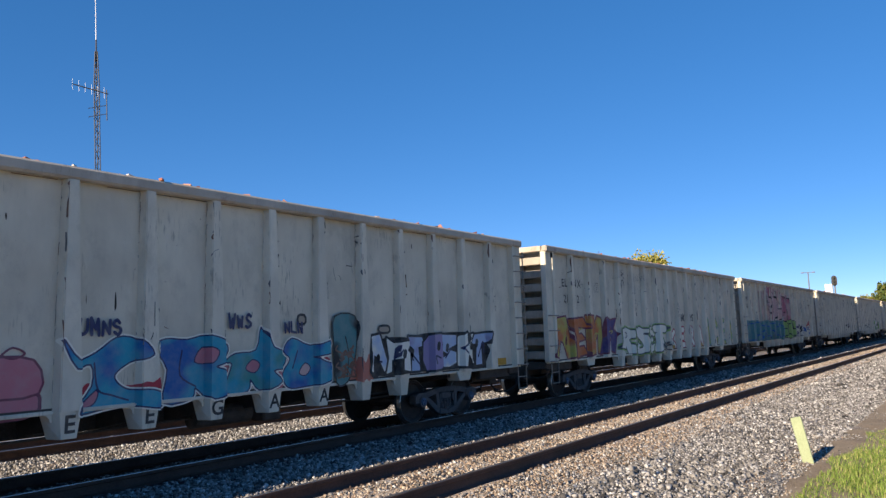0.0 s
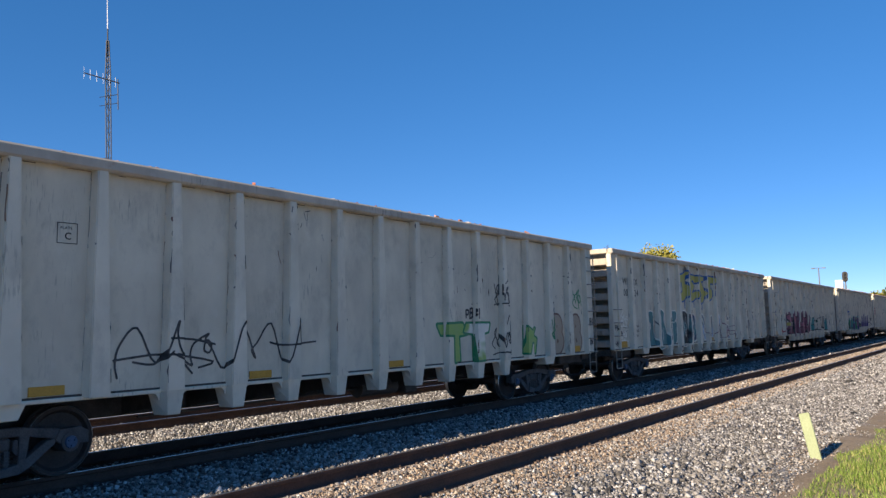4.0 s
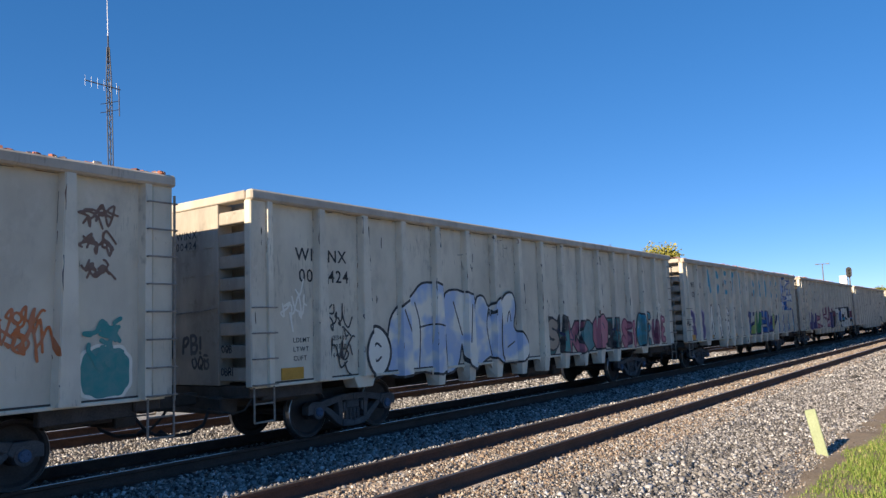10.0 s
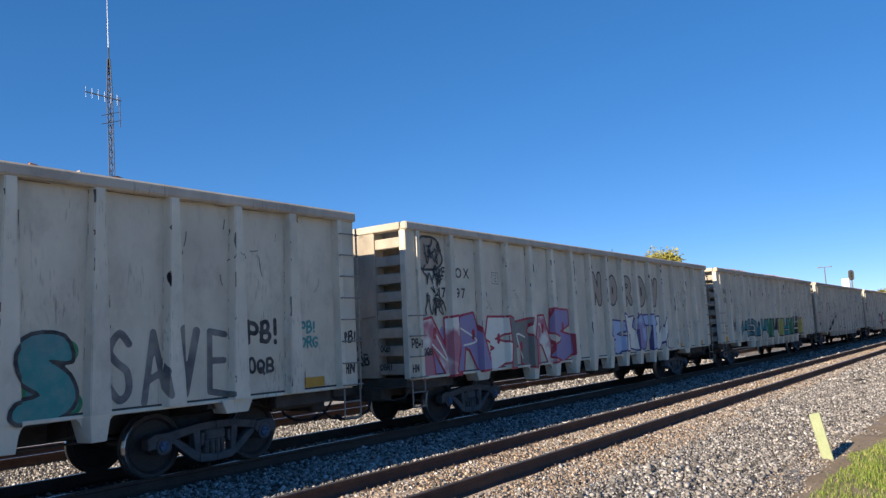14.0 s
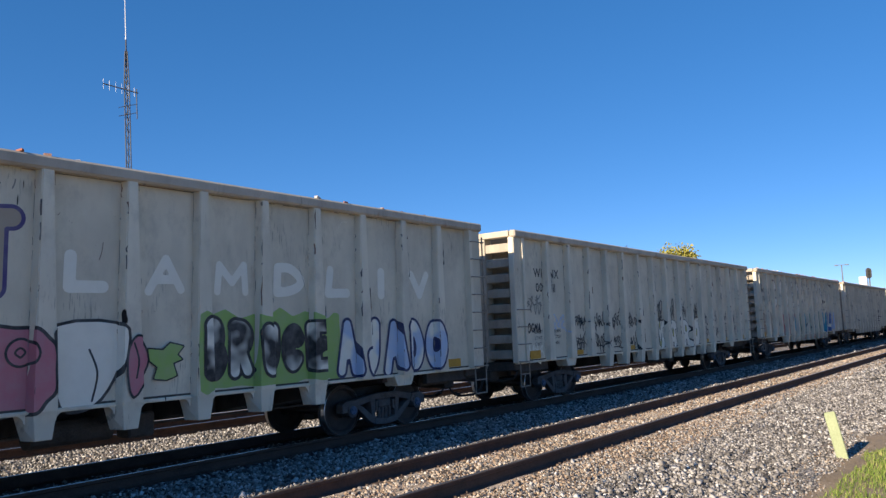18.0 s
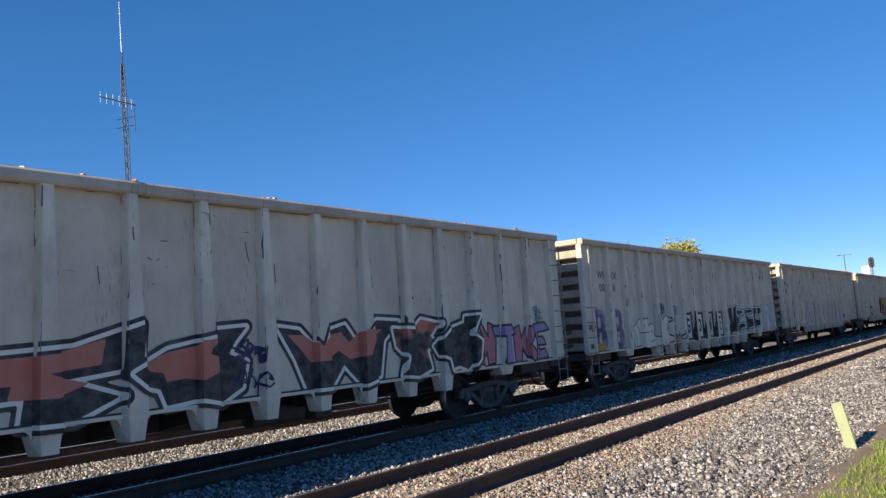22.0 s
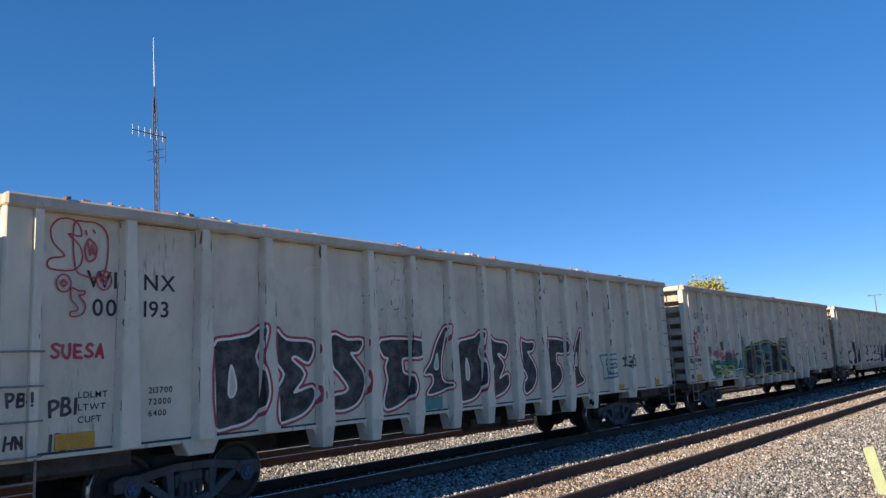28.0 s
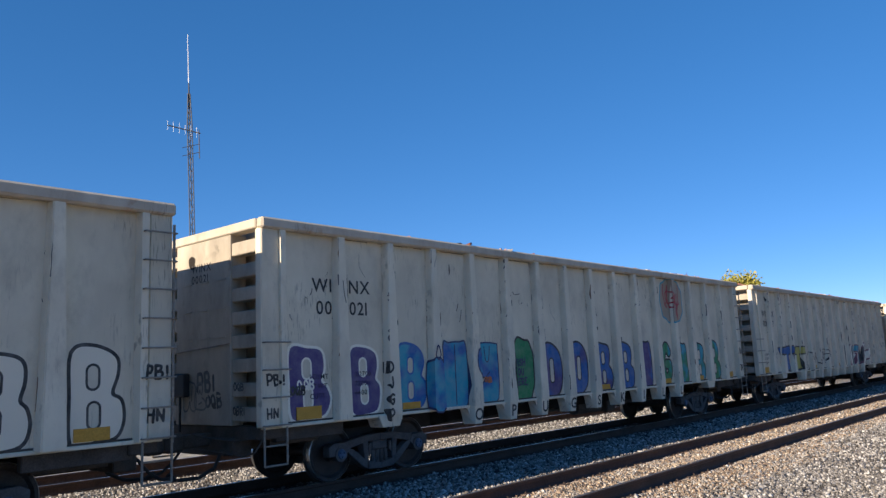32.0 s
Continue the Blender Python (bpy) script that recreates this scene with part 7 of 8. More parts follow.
    5: ("OF OX 1856", [("P", 3.5, 9.3, 1.1, 2.28, "m"), ("G", "spike_e", 3.7, 4.9, 1.1, 2.1, "im", "k", 0.03), ("G", "heart", 4.3, 4.6, 1.35, 1.6, "w", "k", 0.02), ("P", 3.6, 3.95, 1.55, 1.72, "y", 0, 0.03), ("G", "arch_n", 4.85, 5.7, 1.02, 2.1, "im", "k", 0.03), ("G", "fat_o", 5.75, 6.5, 1.08, 2.05, "m", "k", 0.03), ("G", "heart", 6.0, 6.25, 1.4, 1.8, "w", "k", 0.02), ("G", "arch_h", 6.55, 7.5, 1.06, 2.1, "im", "k", 0.03), ("G", "arch_e", 7.5, 8.3, 1.1, 2.05, "im", "k", 0.03), ("G", "heart", 7.75, 8.05, 1.5, 1.75, "y", "k", 0.02), ("G", "arch_s", 8.25, 9.2, 1.1, 2.15, "im", "k", 0.03), ("G", "flare_o", 8.9, 9.15, 1.6, 1.95, "x", "k", 0.02), ("X", 9.9, 15.0, 1.15, 1.95, 6, ("t", "", "g", "", "e"), "k"), ("L", "BB", 13, 1.08, 2.0, None, "k"),
                       ("S", 0.5, 1.3, 1.3, 1.9, "k", 5), ("T", "UG", 2.1, 2.2, 0.3, "k"), ("T", "HER/S", 2.95, 2.05, 0.3, "k"), ("V", "2X57", 1.68, 2.0, 0.16, "k"), ("S", 1.75, 2.7, 1.12, 1.4, "r", 5), ("S", 0.6, 1.3, 2.1, 2.4, "p", 5)]),
    6: ("OF OX 1740", [BB(1, "p", "w"), ("T", "OQB", 1.85, 1.85, 0.17, "w"), ("Z", 2.42, 1.45, 0.24, "w"), ("Z", 3.5, 1.5, 0.22, "w"), ("X", 4.05, 10.4, 1.02, 2.05, 7, ("gk", "pm", "kg", "pn"), "t", "t"), ("P", 10.9, 15.0, 1.2, 2.15, "p"), ("L", "BBB", 9, 1.1, 2.1, "ey", "p"), ("L", "FETA", 11, 2.5, 3.55, "h", None, 0.34), ("S", 0.65, 1.35, 1.9, 2.6, "k", 6),
                       ("S", 2.9, 3.7, 2.3, 2.7, "f", 4), ("S", 4.1, 4.9, 2.2, 2.8, "b", 4), ("S", 1.8, 2.4, 2.3, 2.6, "r", 4), ("S", 15.5, 17.8, 1.2, 2.3, "k", 8), ("T", "PB!/OQB", 0.6, 2.0, 0.17, "k")] + FRONT),
    7: ("OF OX 1766", [BB(1, "cb", "b"), ("T", "OQB", 1.95, 1.75, 0.16, "n"), ("V", "CSUPE", 1.5, 2.12, 0.15, "p"), BB(3, "p", "k"), ("L", "DIM", 5, 1.08, 2.15, "k", "w"), BB(8, "l", "k"), BB(10, "b", "k"), BB(12, "g", "k"), ("L", "BB", 14, 1.08, 2.12, "k", "w"), ("L", "BEST", 11, 2.4, 3.6, "c", "b"),
                       ("T", "PB!", 0.09, 1.9, 0.17, "k"), ("T", "PB!", 0.62, 1.9, 0.24, "k"), ("T", "HN", 0.1, 1.4, 0.16, "k"), ("T", "IZ", 0.6, 1.4, 0.2, "k"), ("F", "PRUGSKILL", 3, "k"), ("S", 0.1, 0.4, 2.2, 2.9, "r", 3), ("V", "YUKON", 18.47, 3.9, 0.27, "k")] + ENDS),
    8: ("WI NX 00108", [("P", 2.9, 6.3, 1.06, 2.05, "n", 0, 0.03), ("G", "box_i", 2.68, 2.92, 1.2, 2.0, "n", "a", 0.03), ("G", "arch_n", 2.98, 3.8, 1.05, 2.08, "hn", "a", 0.028), ("G", "arch_e", 3.82, 4.5, 1.05, 2.08, "nb", "a", 0.028), ("G", "arch_n", 4.5, 5.42, 1.05, 2.1, "n", "a", 0.028), ("G", "arch_s", 5.4, 6.38, 1.06, 2.06, "n", "a", 0.028), ("S", 1.9, 2.5, 1.85, 2.45, "o", 5), ("S", 0.65, 1.3, 2.1, 2.6, "w", 7), ("T", "NIGR!", 0.6, 2.1, 0.15, "k"), ("S", 0.6, 0.95, 1.15, 1.6, "o", 4)]
        + [("S", RIB[k] + 0.1, RIB[k] + 0.75, 1.85, 2.3, "o", 4) for k in range(3, 14)] + [("S", RIB[k] + 0.15, RIB[k] + 0.7, 1.2, 1.7, "k", 5) for k in range(4, 13)] + [("S", 17.5, 18.0, 2.6, 3.7, "u", 4), ("C", 17.5, 18.2, 1.1, 1.75, "t", "w"), ("S", 17.6, 18.1, 1.5, 2.15, "t", 3, 0.06), ("S", 16.6, 17.2, 1.6, 2.2, "o", 4)]),
    9: ("WI NX 00424", [("G", "puff_a", 3.4, 5.2, 1.05, 2.72, "wa", "k", 0.05), ("G", "puff_n", 5.15, 6.55, 1.05, 2.65, "wa", "k", 0.05), ("G", "puff_k", 6.4, 7.5, 1.05, 2.5, "wa", "k", 0.05), ("G", "puff_e", 7.3, 8.5, 1.04, 2.6, "wa", "k", 0.05), ("G", "disc", 2.66, 3.42, 1.0, 1.9, "w", "k", 0.06), ("L", "S", 8, 1.15, 2.05, None, "k"), ("X", 9.8, 14.3, 1.08, 2.0, 5, ("tk", "im", "f", "i"), "k", "n"), ("W", "SE", 14.4, 15.6, 1.05, 2.0, "i", "m", 0.4), ("W", "OE", 15.6, 16.9, 1.05, 2.15, "cf", "k", 0.4), ("W", "OSE", 16.95, 18.25, 1.1, 2.0, "im", "m", 0.42), ("S", 17.2, 17.9, 2.15, 2.55, "w", 5), ("S", 0.65, 1.3, 1.9, 2.6, "w", 6), ("S", 1.8, 2.4, 1.8, 2.3, "k", 6), ("S", 1.8, 2.4, 1.3, 1.8, "k", 4),
                        ("T", "RM", 6.9, 2.3, 0.16, "k")]),
    10: ("WI NX 00112", [BB(0, "p", "v"), ("T", "OQB", 0.75, 1.8, 0.14, "w"), ("L", "ACET!", 2, 2.85, 3.95, "c", None), ("L", "CROKE", 8, 2.8, 3.75, "c", None), ("L", "MAG11", 2, 1.08, 2.42, "w", "k", 0.26, 0.22), ("X", 8.4, 13.7, 1.1, 2.1, 6, ("pb", "yl", "g", "b"), "n"), ("G", "spike_d", 15.1, 16.05, 3.0, 3.9, "wa", "b", 0.05), ("G", "spike_e", 16.3, 17.2, 3.02, 3.9, "wa", "b", 0.05), ("P", RIB[12] - 0.17, RIB[12] - 0.02, 1.1, 1.75, "p"), ("P", RIB[13] - 0.17, RIB[13] - 0.02, 1.1, 1.75, "p"),
                         ("G", "spike_s", 15.1, 16.05, 2.26, 2.98, "wa", "b", 0.05), ("G", "flare_t", 16.3, 18.15, 2.26, 3.02, "wa", "b", 0.05), ("V", "ADB", 16.05, 3.0, 0.2, "b"), ("Z", 15.0, 1.4, 0.28, "w"), ("Z", 16.15, 1.42, 0.26, "w"), ("Z", 17.25, 1.45, 0.26, "w"), ("L", "BBB", 12, 1.05, 2.1, "cb", "n"), ("G", "arch_h", 17.4, 18.2, 1.1, 2.15, "cb", "n", 0.05), ("T", "OQB", 17.45, 1.8, 0.16, "k")] + ENDS + FRONT[:1]),
    11: ("WI NX 00065", [("P", 2.5, 4.2, 1.05, 2.0, "p"), ("W", "RESTA", 3.9, 9.0, 1.02, 2.15, "wi", "m"), ("P", 6.0, 10.4, 1.6, 2.35, "m"), ("X", 9.2, 10.6, 1.05, 2.1, 2, ("p", "m"), "k"), ("X", 10.7, 13.0, 1.05, 2.3, 3, ("bw", "w"), "k"), ("L", "BEST", 5, 2.5, 3.7, "u", "e"), ("L", "T", 9, 2.5, 3.6, "t", "u"),
                         ("T", "PB!", 0.7, 2.3, 0.27, "r"), ("T", "PB!", 1.72, 2.3, 0.27, "r"), ("T", "PB!/OQB", 5.2, 3.2, 0.22, "k"), ("P", 12.9, 16.1, 1.9, 2.42, "kx", 0, 0.05), ("G", "cow_r", 12.7, 13.7, 1.05, 2.3, "w", "k", 0.05), ("G", "cow_field", 13.7, 17.1, 1.0, 2.4, "w", "", 0.0), ("G", "cow_band", 13.7, 17.1, 1.0, 2.4, "k", "", 0.0), ("G", "cow_wave", 13.7, 17.1, 1.0, 2.4, "bc", "", 0.0), ("G", "cow_gap_a", 13.7, 17.1, 1.0, 2.4, "k", "", 0.0), ("G", "cow_gap_b", 13.7, 17.1, 1.0, 2.4, "k", "", 0.0), ("G", "cow_gap_c", 13.7, 17.1, 1.0, 2.4, "k", "", 0.0), ("G", "cow_gap_d", 13.7, 17.1, 1.0, 2.4, "k", "", 0.0), ("G", "cow_eye", 13.7, 17.1, 1.0, 2.4, "k", "", 0.0), ("G", "cow_drop_a", 13.7, 17.1, 1.0, 2.4, "c", "", 0.0), ("G", "cow_drop_b", 13.7, 17.1, 1.0, 2.4, "c", "", 0.0),
                         ("G", "arch_s", 16.38, 16.64, 1.97, 2.36, "m", "w", 0.025), ("G", "box_i", 16.68, 16.86, 1.86, 2.54, "m", "w", 0.025), ("G", "arch_h", 16.84, 17.2, 1.7, 2.14, "m", "w", 0.025), ("S", 17.45, 18.05, 1.72, 2.4, "k", 5), ("S", 17.6, 18.1, 1.2, 1.55, "h", 5),
                         ("S", 14.55, 14.62, 1.05, 1.38, "k", 3, 0.025), ("S", 15.2, 15.26, 1.12, 1.38, "k", 3, 0.02)]
         + [("D", a, b, c, d, "s", None) for a, b, c, d in ((14.49, 14.62, 2.13, 2.26), (14.6, 14.74, 2.01, 2.2), (14.48, 14.73, 1.81, 2.06), (14.46, 14.59, 1.66, 1.79), (14.58, 14.68, 1.47, 1.6), (14.6, 14.76, 1.33, 1.46), (14.63, 14.86, 1.07, 1.39), (14.08, 14.31, 1.16, 1.51), (14.05, 14.21, 1.5, 1.68), (13.94, 14.04, 1.19, 1.34), (15.02, 15.11, 1.4, 1.51), (15.42, 15.64, 1.22, 1.43), (15.59, 15.94, 1.26, 1.6), (15.62, 15.74, 1.61, 1.75), (15.53, 15.71, 1.81, 1.94), (16.12, 16.23, 1.26, 1.46), (16.66, 16.84, 1.32, 1.47), (16.87, 17.08, 1.21, 1.38), (16.77, 16.89, 1.11, 1.26))] + FRONT),
    12: ("WI NX 00160", [("L", "VIBE", 2, 1.05, 2.05, "f", "t"), ("L", "BEFORE", 6, 1.05, 2.0, "f", "g"), ("L", "BEST", 6, 2.4, 3.4, "a", "b"), ("S", 0.6, 1.3, 2.0, 2.9, "k", 6), ("S", 0.6, 1.2, 1.6, 2.1, "w", 5), ("T", "NB/PB!", 1.9, 2.2, 0.2, "k"), ("S", 1.9, 2.4, 1.1, 1.4, "r", 4), ("T", "PB!", 5.2, 2.4, 0.2, "k"),
                         ("G", "arch_s", 12.9, 13.66, 1.06, 2.06, "tf", "k", 0.05), ("W", "SAVE", 14.0, 16.1, 1.05, 2.2, "hs", None, 0.24), ("T", "PB!", 16.4, 2.3, 0.35, "k"), ("T", "OQB", 16.4, 1.7, 0.25, "k"), ("T", "PB!/ORG", 17.5, 2.25, 0.2, "t"), ("F", "LL", 8, "r")] + ENDS),
    13: ("OF OX 1797", [("X", 0.6, 7.0, 1.02, 2.35, 6, ("wi", "v", "w", "s"), "r", "w"), ("P", 0.6, 1.8, 1.05, 2.0, "v"), ("V", "VB", 7.4, 3.6, 0.3, "k"), ("L", "NORDV", 7, 2.5, 3.5, None, "k"), ("X", 9.6, 14.3, 1.1, 2.2, 5, ("a", "w", "av"), "p"), ("S", 0.7, 1.3, 2.3, 3.9, "k", 8), ("L", "B", 0, 3.2, 3.9, None, "k")] + FRONT),
    14: ("WI NX 00288", [("X", 6.5, 15.5, 1.1, 2.0, 8, ("t", "g", "k", "y"), "k"), ("X", 3.0, 6.0, 1.2, 1.9, 3, ("f",), "k"), ("S", 1.8, 2.6, 1.4, 2.0, "k", 4)]),
    15: ("WI NX 00326", [BB(0, None, "k"), ("T", "OQB", 0.75, 1.7, 0.16, "k"), ("C", 3.15, 3.75, 2.35, 2.9, "e", "k"), ("T", "TC/KARGO", 3.2, 2.85, 0.13, "k"), ("S", 0.6, 1.2, 2.1, 2.7, "r", 5), ("T", "PB!", 3.1, 2.3, 0.25, "k"), ("S", 2.9, 3.8, 1.1, 1.7, "k", 7), ("T", "PB!", 4.1, 2.25, 0.25, "k"),
                         ("S", 4.1, 4.9, 1.2, 1.9, "k", 7), ("S", 5.3, 6.1, 1.6, 2.1, "k", 5), ("L", "BB", 5, 1.05, 2.15, "e", "k"), ("S", 8.6, 9.3, 1.2, 2.2, "k", 7), ("S", 9.7, 10.4, 1.2, 2.6, "k", 7), ("T", "PB!/OQB", 10.75, 2.2, 0.2, "k"), ("L", "BB", 9, 1.05, 2.2, "p", "k"), ("S", 14.0, 14.6, 1.2, 2.1, "k", 6),
                         ("S", 15.2, 16.0, 1.3, 2.0, "k", 6), ("S", 16.3, 17.1, 1.2, 2.5, "k", 7), ("T", "PB!/OQB/NN", 17.5, 2.1, 0.2, "k"), ("F", "DRUGSKILL", 3, "p")]),
    16: ("WI NX 00350", [("L", "BEST", 4, 2.35, 3.55, None, "p", 0.3), ("L", "DBBB", 3, 1.05, 2.1, "t", "k"), ("S", 1.8, 2.5, 2.0, 2.25, "w", 5), ("S", 1.8, 2.6, 1.15, 1.5, "a", 6), ("S", 0.65, 1.1, 1.1, 1.8, "k", 4), ("C", 0.08, 0.42, 2.4, 3.0, "e", "k"), ("X", 7.2, 8.2, 1.2, 2.1, 1, ("s",), "k"), ("C", 8.3, 9.58, 1.02, 2.05, "i", "k"), ("G", "ring", 9.05, 9.35, 1.6, 1.9, "i", "k", 0.03),
                         ("G", "shield", 9.6, 10.48, 1.06, 2.06, "w", "k", 0.04), ("G", "heart", 10.5, 10.85, 1.12, 1.9, "i", "k", 0.03), ("G", "saw_e", 10.85, 11.4, 1.3, 1.75, "l", "k", 0.02), ("L", "LAMDLIV", 8, 2.42, 3.08, "w", None, 0.27), ("P", 11.6, 14.5, 1.1, 2.2, "l"), ("W", "BRUCE", 11.65, 14.2, 1.2, 2.15, "wk", "k", 0.4), ("W", "AJADO", 14.4, 17.45, 1.05, 2.14, "wa", "n", 0.36)]),
    17: ("WI NX 00311", [("C", 8.46, 8.75, 1.1, 1.9, "y", "k"), ("G", "flare_m", 8.5, 9.26, 1.02, 1.94, "w", "k", 0.025, "y"), ("C", 9.62, 9.95, 1.35, 1.95, "y", "k"), ("G", "flare_a", 9.68, 10.32, 1.02, 1.93, "w", "k", 0.025, "y"), ("C", 10.8, 11.1, 1.15, 1.92, "y", "k"), ("G", "flare_r", 10.84, 11.56, 1.01, 1.92, "w", "k", 0.025, "y"), ("C", 11.96, 12.3, 1.5, 2.02, "y", "k"), ("G", "flare_o", 11.98, 12.62, 1.04, 1.98, "w", "k", 0.025, "y"), ("T", "OGMA", 0.65, 2.0, 0.22, "k"), ("S", 0.6, 1.35, 2.2, 2.6, "s", 5), ("S", 1.75, 2.5, 1.8, 2.1, "a", 5), ("S", 0.6, 1.4, 1.05, 1.4, "w", 5), ("S", 2.9, 3.7, 1.2, 2.3, "k", 7), ("S", 4.0, 4.9, 1.1, 2.3, "k", 7), ("S", 5.2, 5.9, 1.2, 2.3, "k", 7), ("S", 6.3, 7.1, 1.1, 2.3, "k", 7)]
         + [("S", RIB[k] + 0.08, RIB[k] + 0.8, 1.95, 2.5, "k", 5) for k in (6, 7, 8, 9)] + [("S", RIB[k] + 0.12, RIB[k] + 0.72, 1.2, 2.3, "k", 7) for k in (10, 11, 12, 13)]),
    18: ("WI NX 00043", [("L", "CYBE", 2, 2.4, 3.75, "xw", "k", 0.34), ("G", "block_r", 7.26, 8.08, 2.5, 3.82, "xw", "k", 0.05), ("T", "BUST", 8.33, 3.88, 0.27, "k"), ("T", "CREW", 9.44, 3.85, 0.27, "k"), ("G", "spike_s", 10.89, 11.25, 2.8, 3.82, "xw", "k", 0.03), ("G", "flare_a", 12.08, 12.65, 2.65, 3.82, "xw", "k", 0.03), ("G", "flare_r", 13.14, 13.78, 2.68, 3.82, "xw", "k", 0.03), ("G", "spike_one", 14.36, 14.75, 2.72, 3.82, "xw", "k", 0.03), ("G", "spike_s", 15.34, 15.9, 2.75, 3.82, "xw", "k", 0.03), ("P", 10.88, 10.94, 2.45, 2.85, "k", 0, 0.03), ("P", 12.38, 12.43, 2.4, 2.7, "k", 0, 0.03), ("P", 13.28, 13.33, 2.4, 2.75, "k", 0, 0.03), BB(0, "e", "k"), ("L", "BIO", 3, 1.05, 2.15, "r", "k"), ("L", "D", 5, 1.05, 2.1, "c", "b"), ("G", "chalk_b", 7.38, 8.1, 1.1, 2.16, "g", "k", 0.05), ("G", "chalk_b", 9.66, 10.36, 1.1, 2.16, "g", "k", 0.05), ("G", "box_y", 11.84, 12.56, 1.1, 2.16, "g", "k", 0.05), ("G", "chalk_b", 10.78, 11.46, 1.1, 2.16, "c", "k", 0.05),
                         ("G", "chalk_o", 8.54, 9.24, 1.1, 2.16, "c", "k", 0.05), ("C", 12.98, 13.98, 1.05, 2.15, "c", "b"), ("T", "US/AND/THEM", 13.18, 2.05, 0.17, "n"), ("V", "OQOB", 14.18, 2.1, 0.18, "k"), ("P", 14.38, 15.48, 1.1, 2.15, "b"), ("T", "IZ/KING", 14.58, 1.8, 0.2, "w"), ("P", 15.58, 16.18, 1.15, 2.1, "a"), ("L", "BB", 14, 1.08, 2.2, "c", "o"), ("S", 0.48, 1.23, 3.2, 3.8, "k", 6), ("S", 0.58, 0.98, 2.2, 2.6, "k", 4), ("F", "GSKILL", 6, "r")]),
    19: ("WI NX 00395", [("S", RIB[k] + 0.08, RIB[k] + 0.8, 1.2, 1.9, "k", 6) for k in (2, 4, 5, 6, 7, 8, 9, 11, 12, 13)] + [("S", 13.2, 14.0, 1.2, 2.4, "k", 6), ("S", 17.5, 18.1, 2.2, 2.7, "k", 4), ("S", 4.0, 4.8, 1.4, 2.0, "s", 5)]),
    20: ("WI NX 00302", [("G", "saw_t", 4.13, 7.33, 1.04, 2.1, "k", "kw", 0.06), ("G", "saw_t", 4.43, 6.83, 1.35, 1.98, "q", "", 0.05), ("G", "saw_a", 7.13, 9.08, 1.05, 2.0, "k", "kw", 0.06), ("G", "saw_a", 7.33, 8.53, 1.4, 1.9, "q", "", 0.05), ("G", "saw_w", 9.68, 12.63, 1.05, 2.1, "k", "kw", 0.06), ("G", "saw_w", 9.88, 12.13, 1.5, 1.98, "q", "", 0.05), ("G", "saw_e", 12.43, 13.83, 1.05, 2.05, "qk", "kw", 0.06), ("G", "saw_a", 13.63, 15.13, 1.05, 2.05, "k", "kw", 0.06), ("S", 8.83, 9.43, 1.2, 2.0, "n", 5), ("X", 15.13, 18.13, 1.08, 1.95, 4, ("i", "v"), "k"), ("S", 17.33, 17.93, 1.9, 2.4, "t", 5), ("S", 0.63, 1.23, 1.9, 2.4, "t", 5), ("S", 1.73, 2.43, 1.5, 2.1, "t", 5)]),
    21: ("WI NX 00101", [BB(0, "vp", "e"), ("G", "puff_a", 2.9, 4.1, 1.05, 1.85, "x", "k", 0.03), ("G", "puff_e", 4.1, 5.0, 1.03, 1.7, "x", "k", 0.03), ("G", "puff_k", 4.95, 5.95, 1.02, 1.95, "x", "k", 0.03), ("T", "PB!", 5.15, 2.4, 0.3, "k"), ("T", "PB!", 6.35, 2.3, 0.28, "b"), ("V", "OQBR", 6.1, 1.95, 0.2, "k"), ("S", 6.4, 7.2, 1.1, 1.4, "k", 6), ("P", 7.3, 8.25, 1.05, 2.02, "k", 0, 0.025), ("P", 8.5, 9.3, 1.05, 2.0, "k", 0, 0.025), ("P", 9.55, 10.45, 1.1, 2.0, "k", 0, 0.025), ("P", 10.7, 11.5, 1.1, 2.0, "k", 0, 0.025),
                         *[("P", u - 0.3, u + 0.26, 1.14, 1.92, "w", 0, 0.012) for u in (7.75, 8.88, 9.98, 11.1)], *[("T", c, u - 0.17, 1.94, 0.5, "k") for c, u in zip("GONE", (7.75, 8.88, 9.98, 11.1))], ("G", "spike_d", 11.85, 12.95, 1.1, 2.18, "k", "tw", 0.035), ("G", "spike_e", 13.05, 13.8, 1.1, 2.1, "k", "tw", 0.035), ("G", "spike_s", 13.95, 15.0, 1.12, 2.06, "k", "tw", 0.035), ("G", "spike_t", 15.3, 16.3, 1.15, 2.05, "k", "tw", 0.035), ("L", "BB", 14, 1.05, 2.2, "a", "b"), ("F", "DRUGSKILL", 3, "k")] + FRONT),
    22: ("WI NX 00105", [BB(0, "vp", "e"), ("G", "chalk_b", 1.7, 2.46, 1.04, 2.28, "xw", "k", 0.075), ("G", "chalk_l", 2.78, 3.3, 1.1, 1.75, "xw", "k", 0.07), ("G", "disc", 2.8, 3.3, 1.92, 2.28, "xw", "k", 0.06), ("G", "chalk_l", 4.04, 4.32, 1.15, 2.24, "xw", "k", 0.08), ("G", "chalk_l", 4.4, 4.66, 1.15, 2.26, "xw", "k", 0.06), ("G", "box_y", 4.92, 5.76, 1.12, 2.24, "xw", "k", 0.075), ("T", "ORG", 5.22, 1.44, 0.2, "k"),
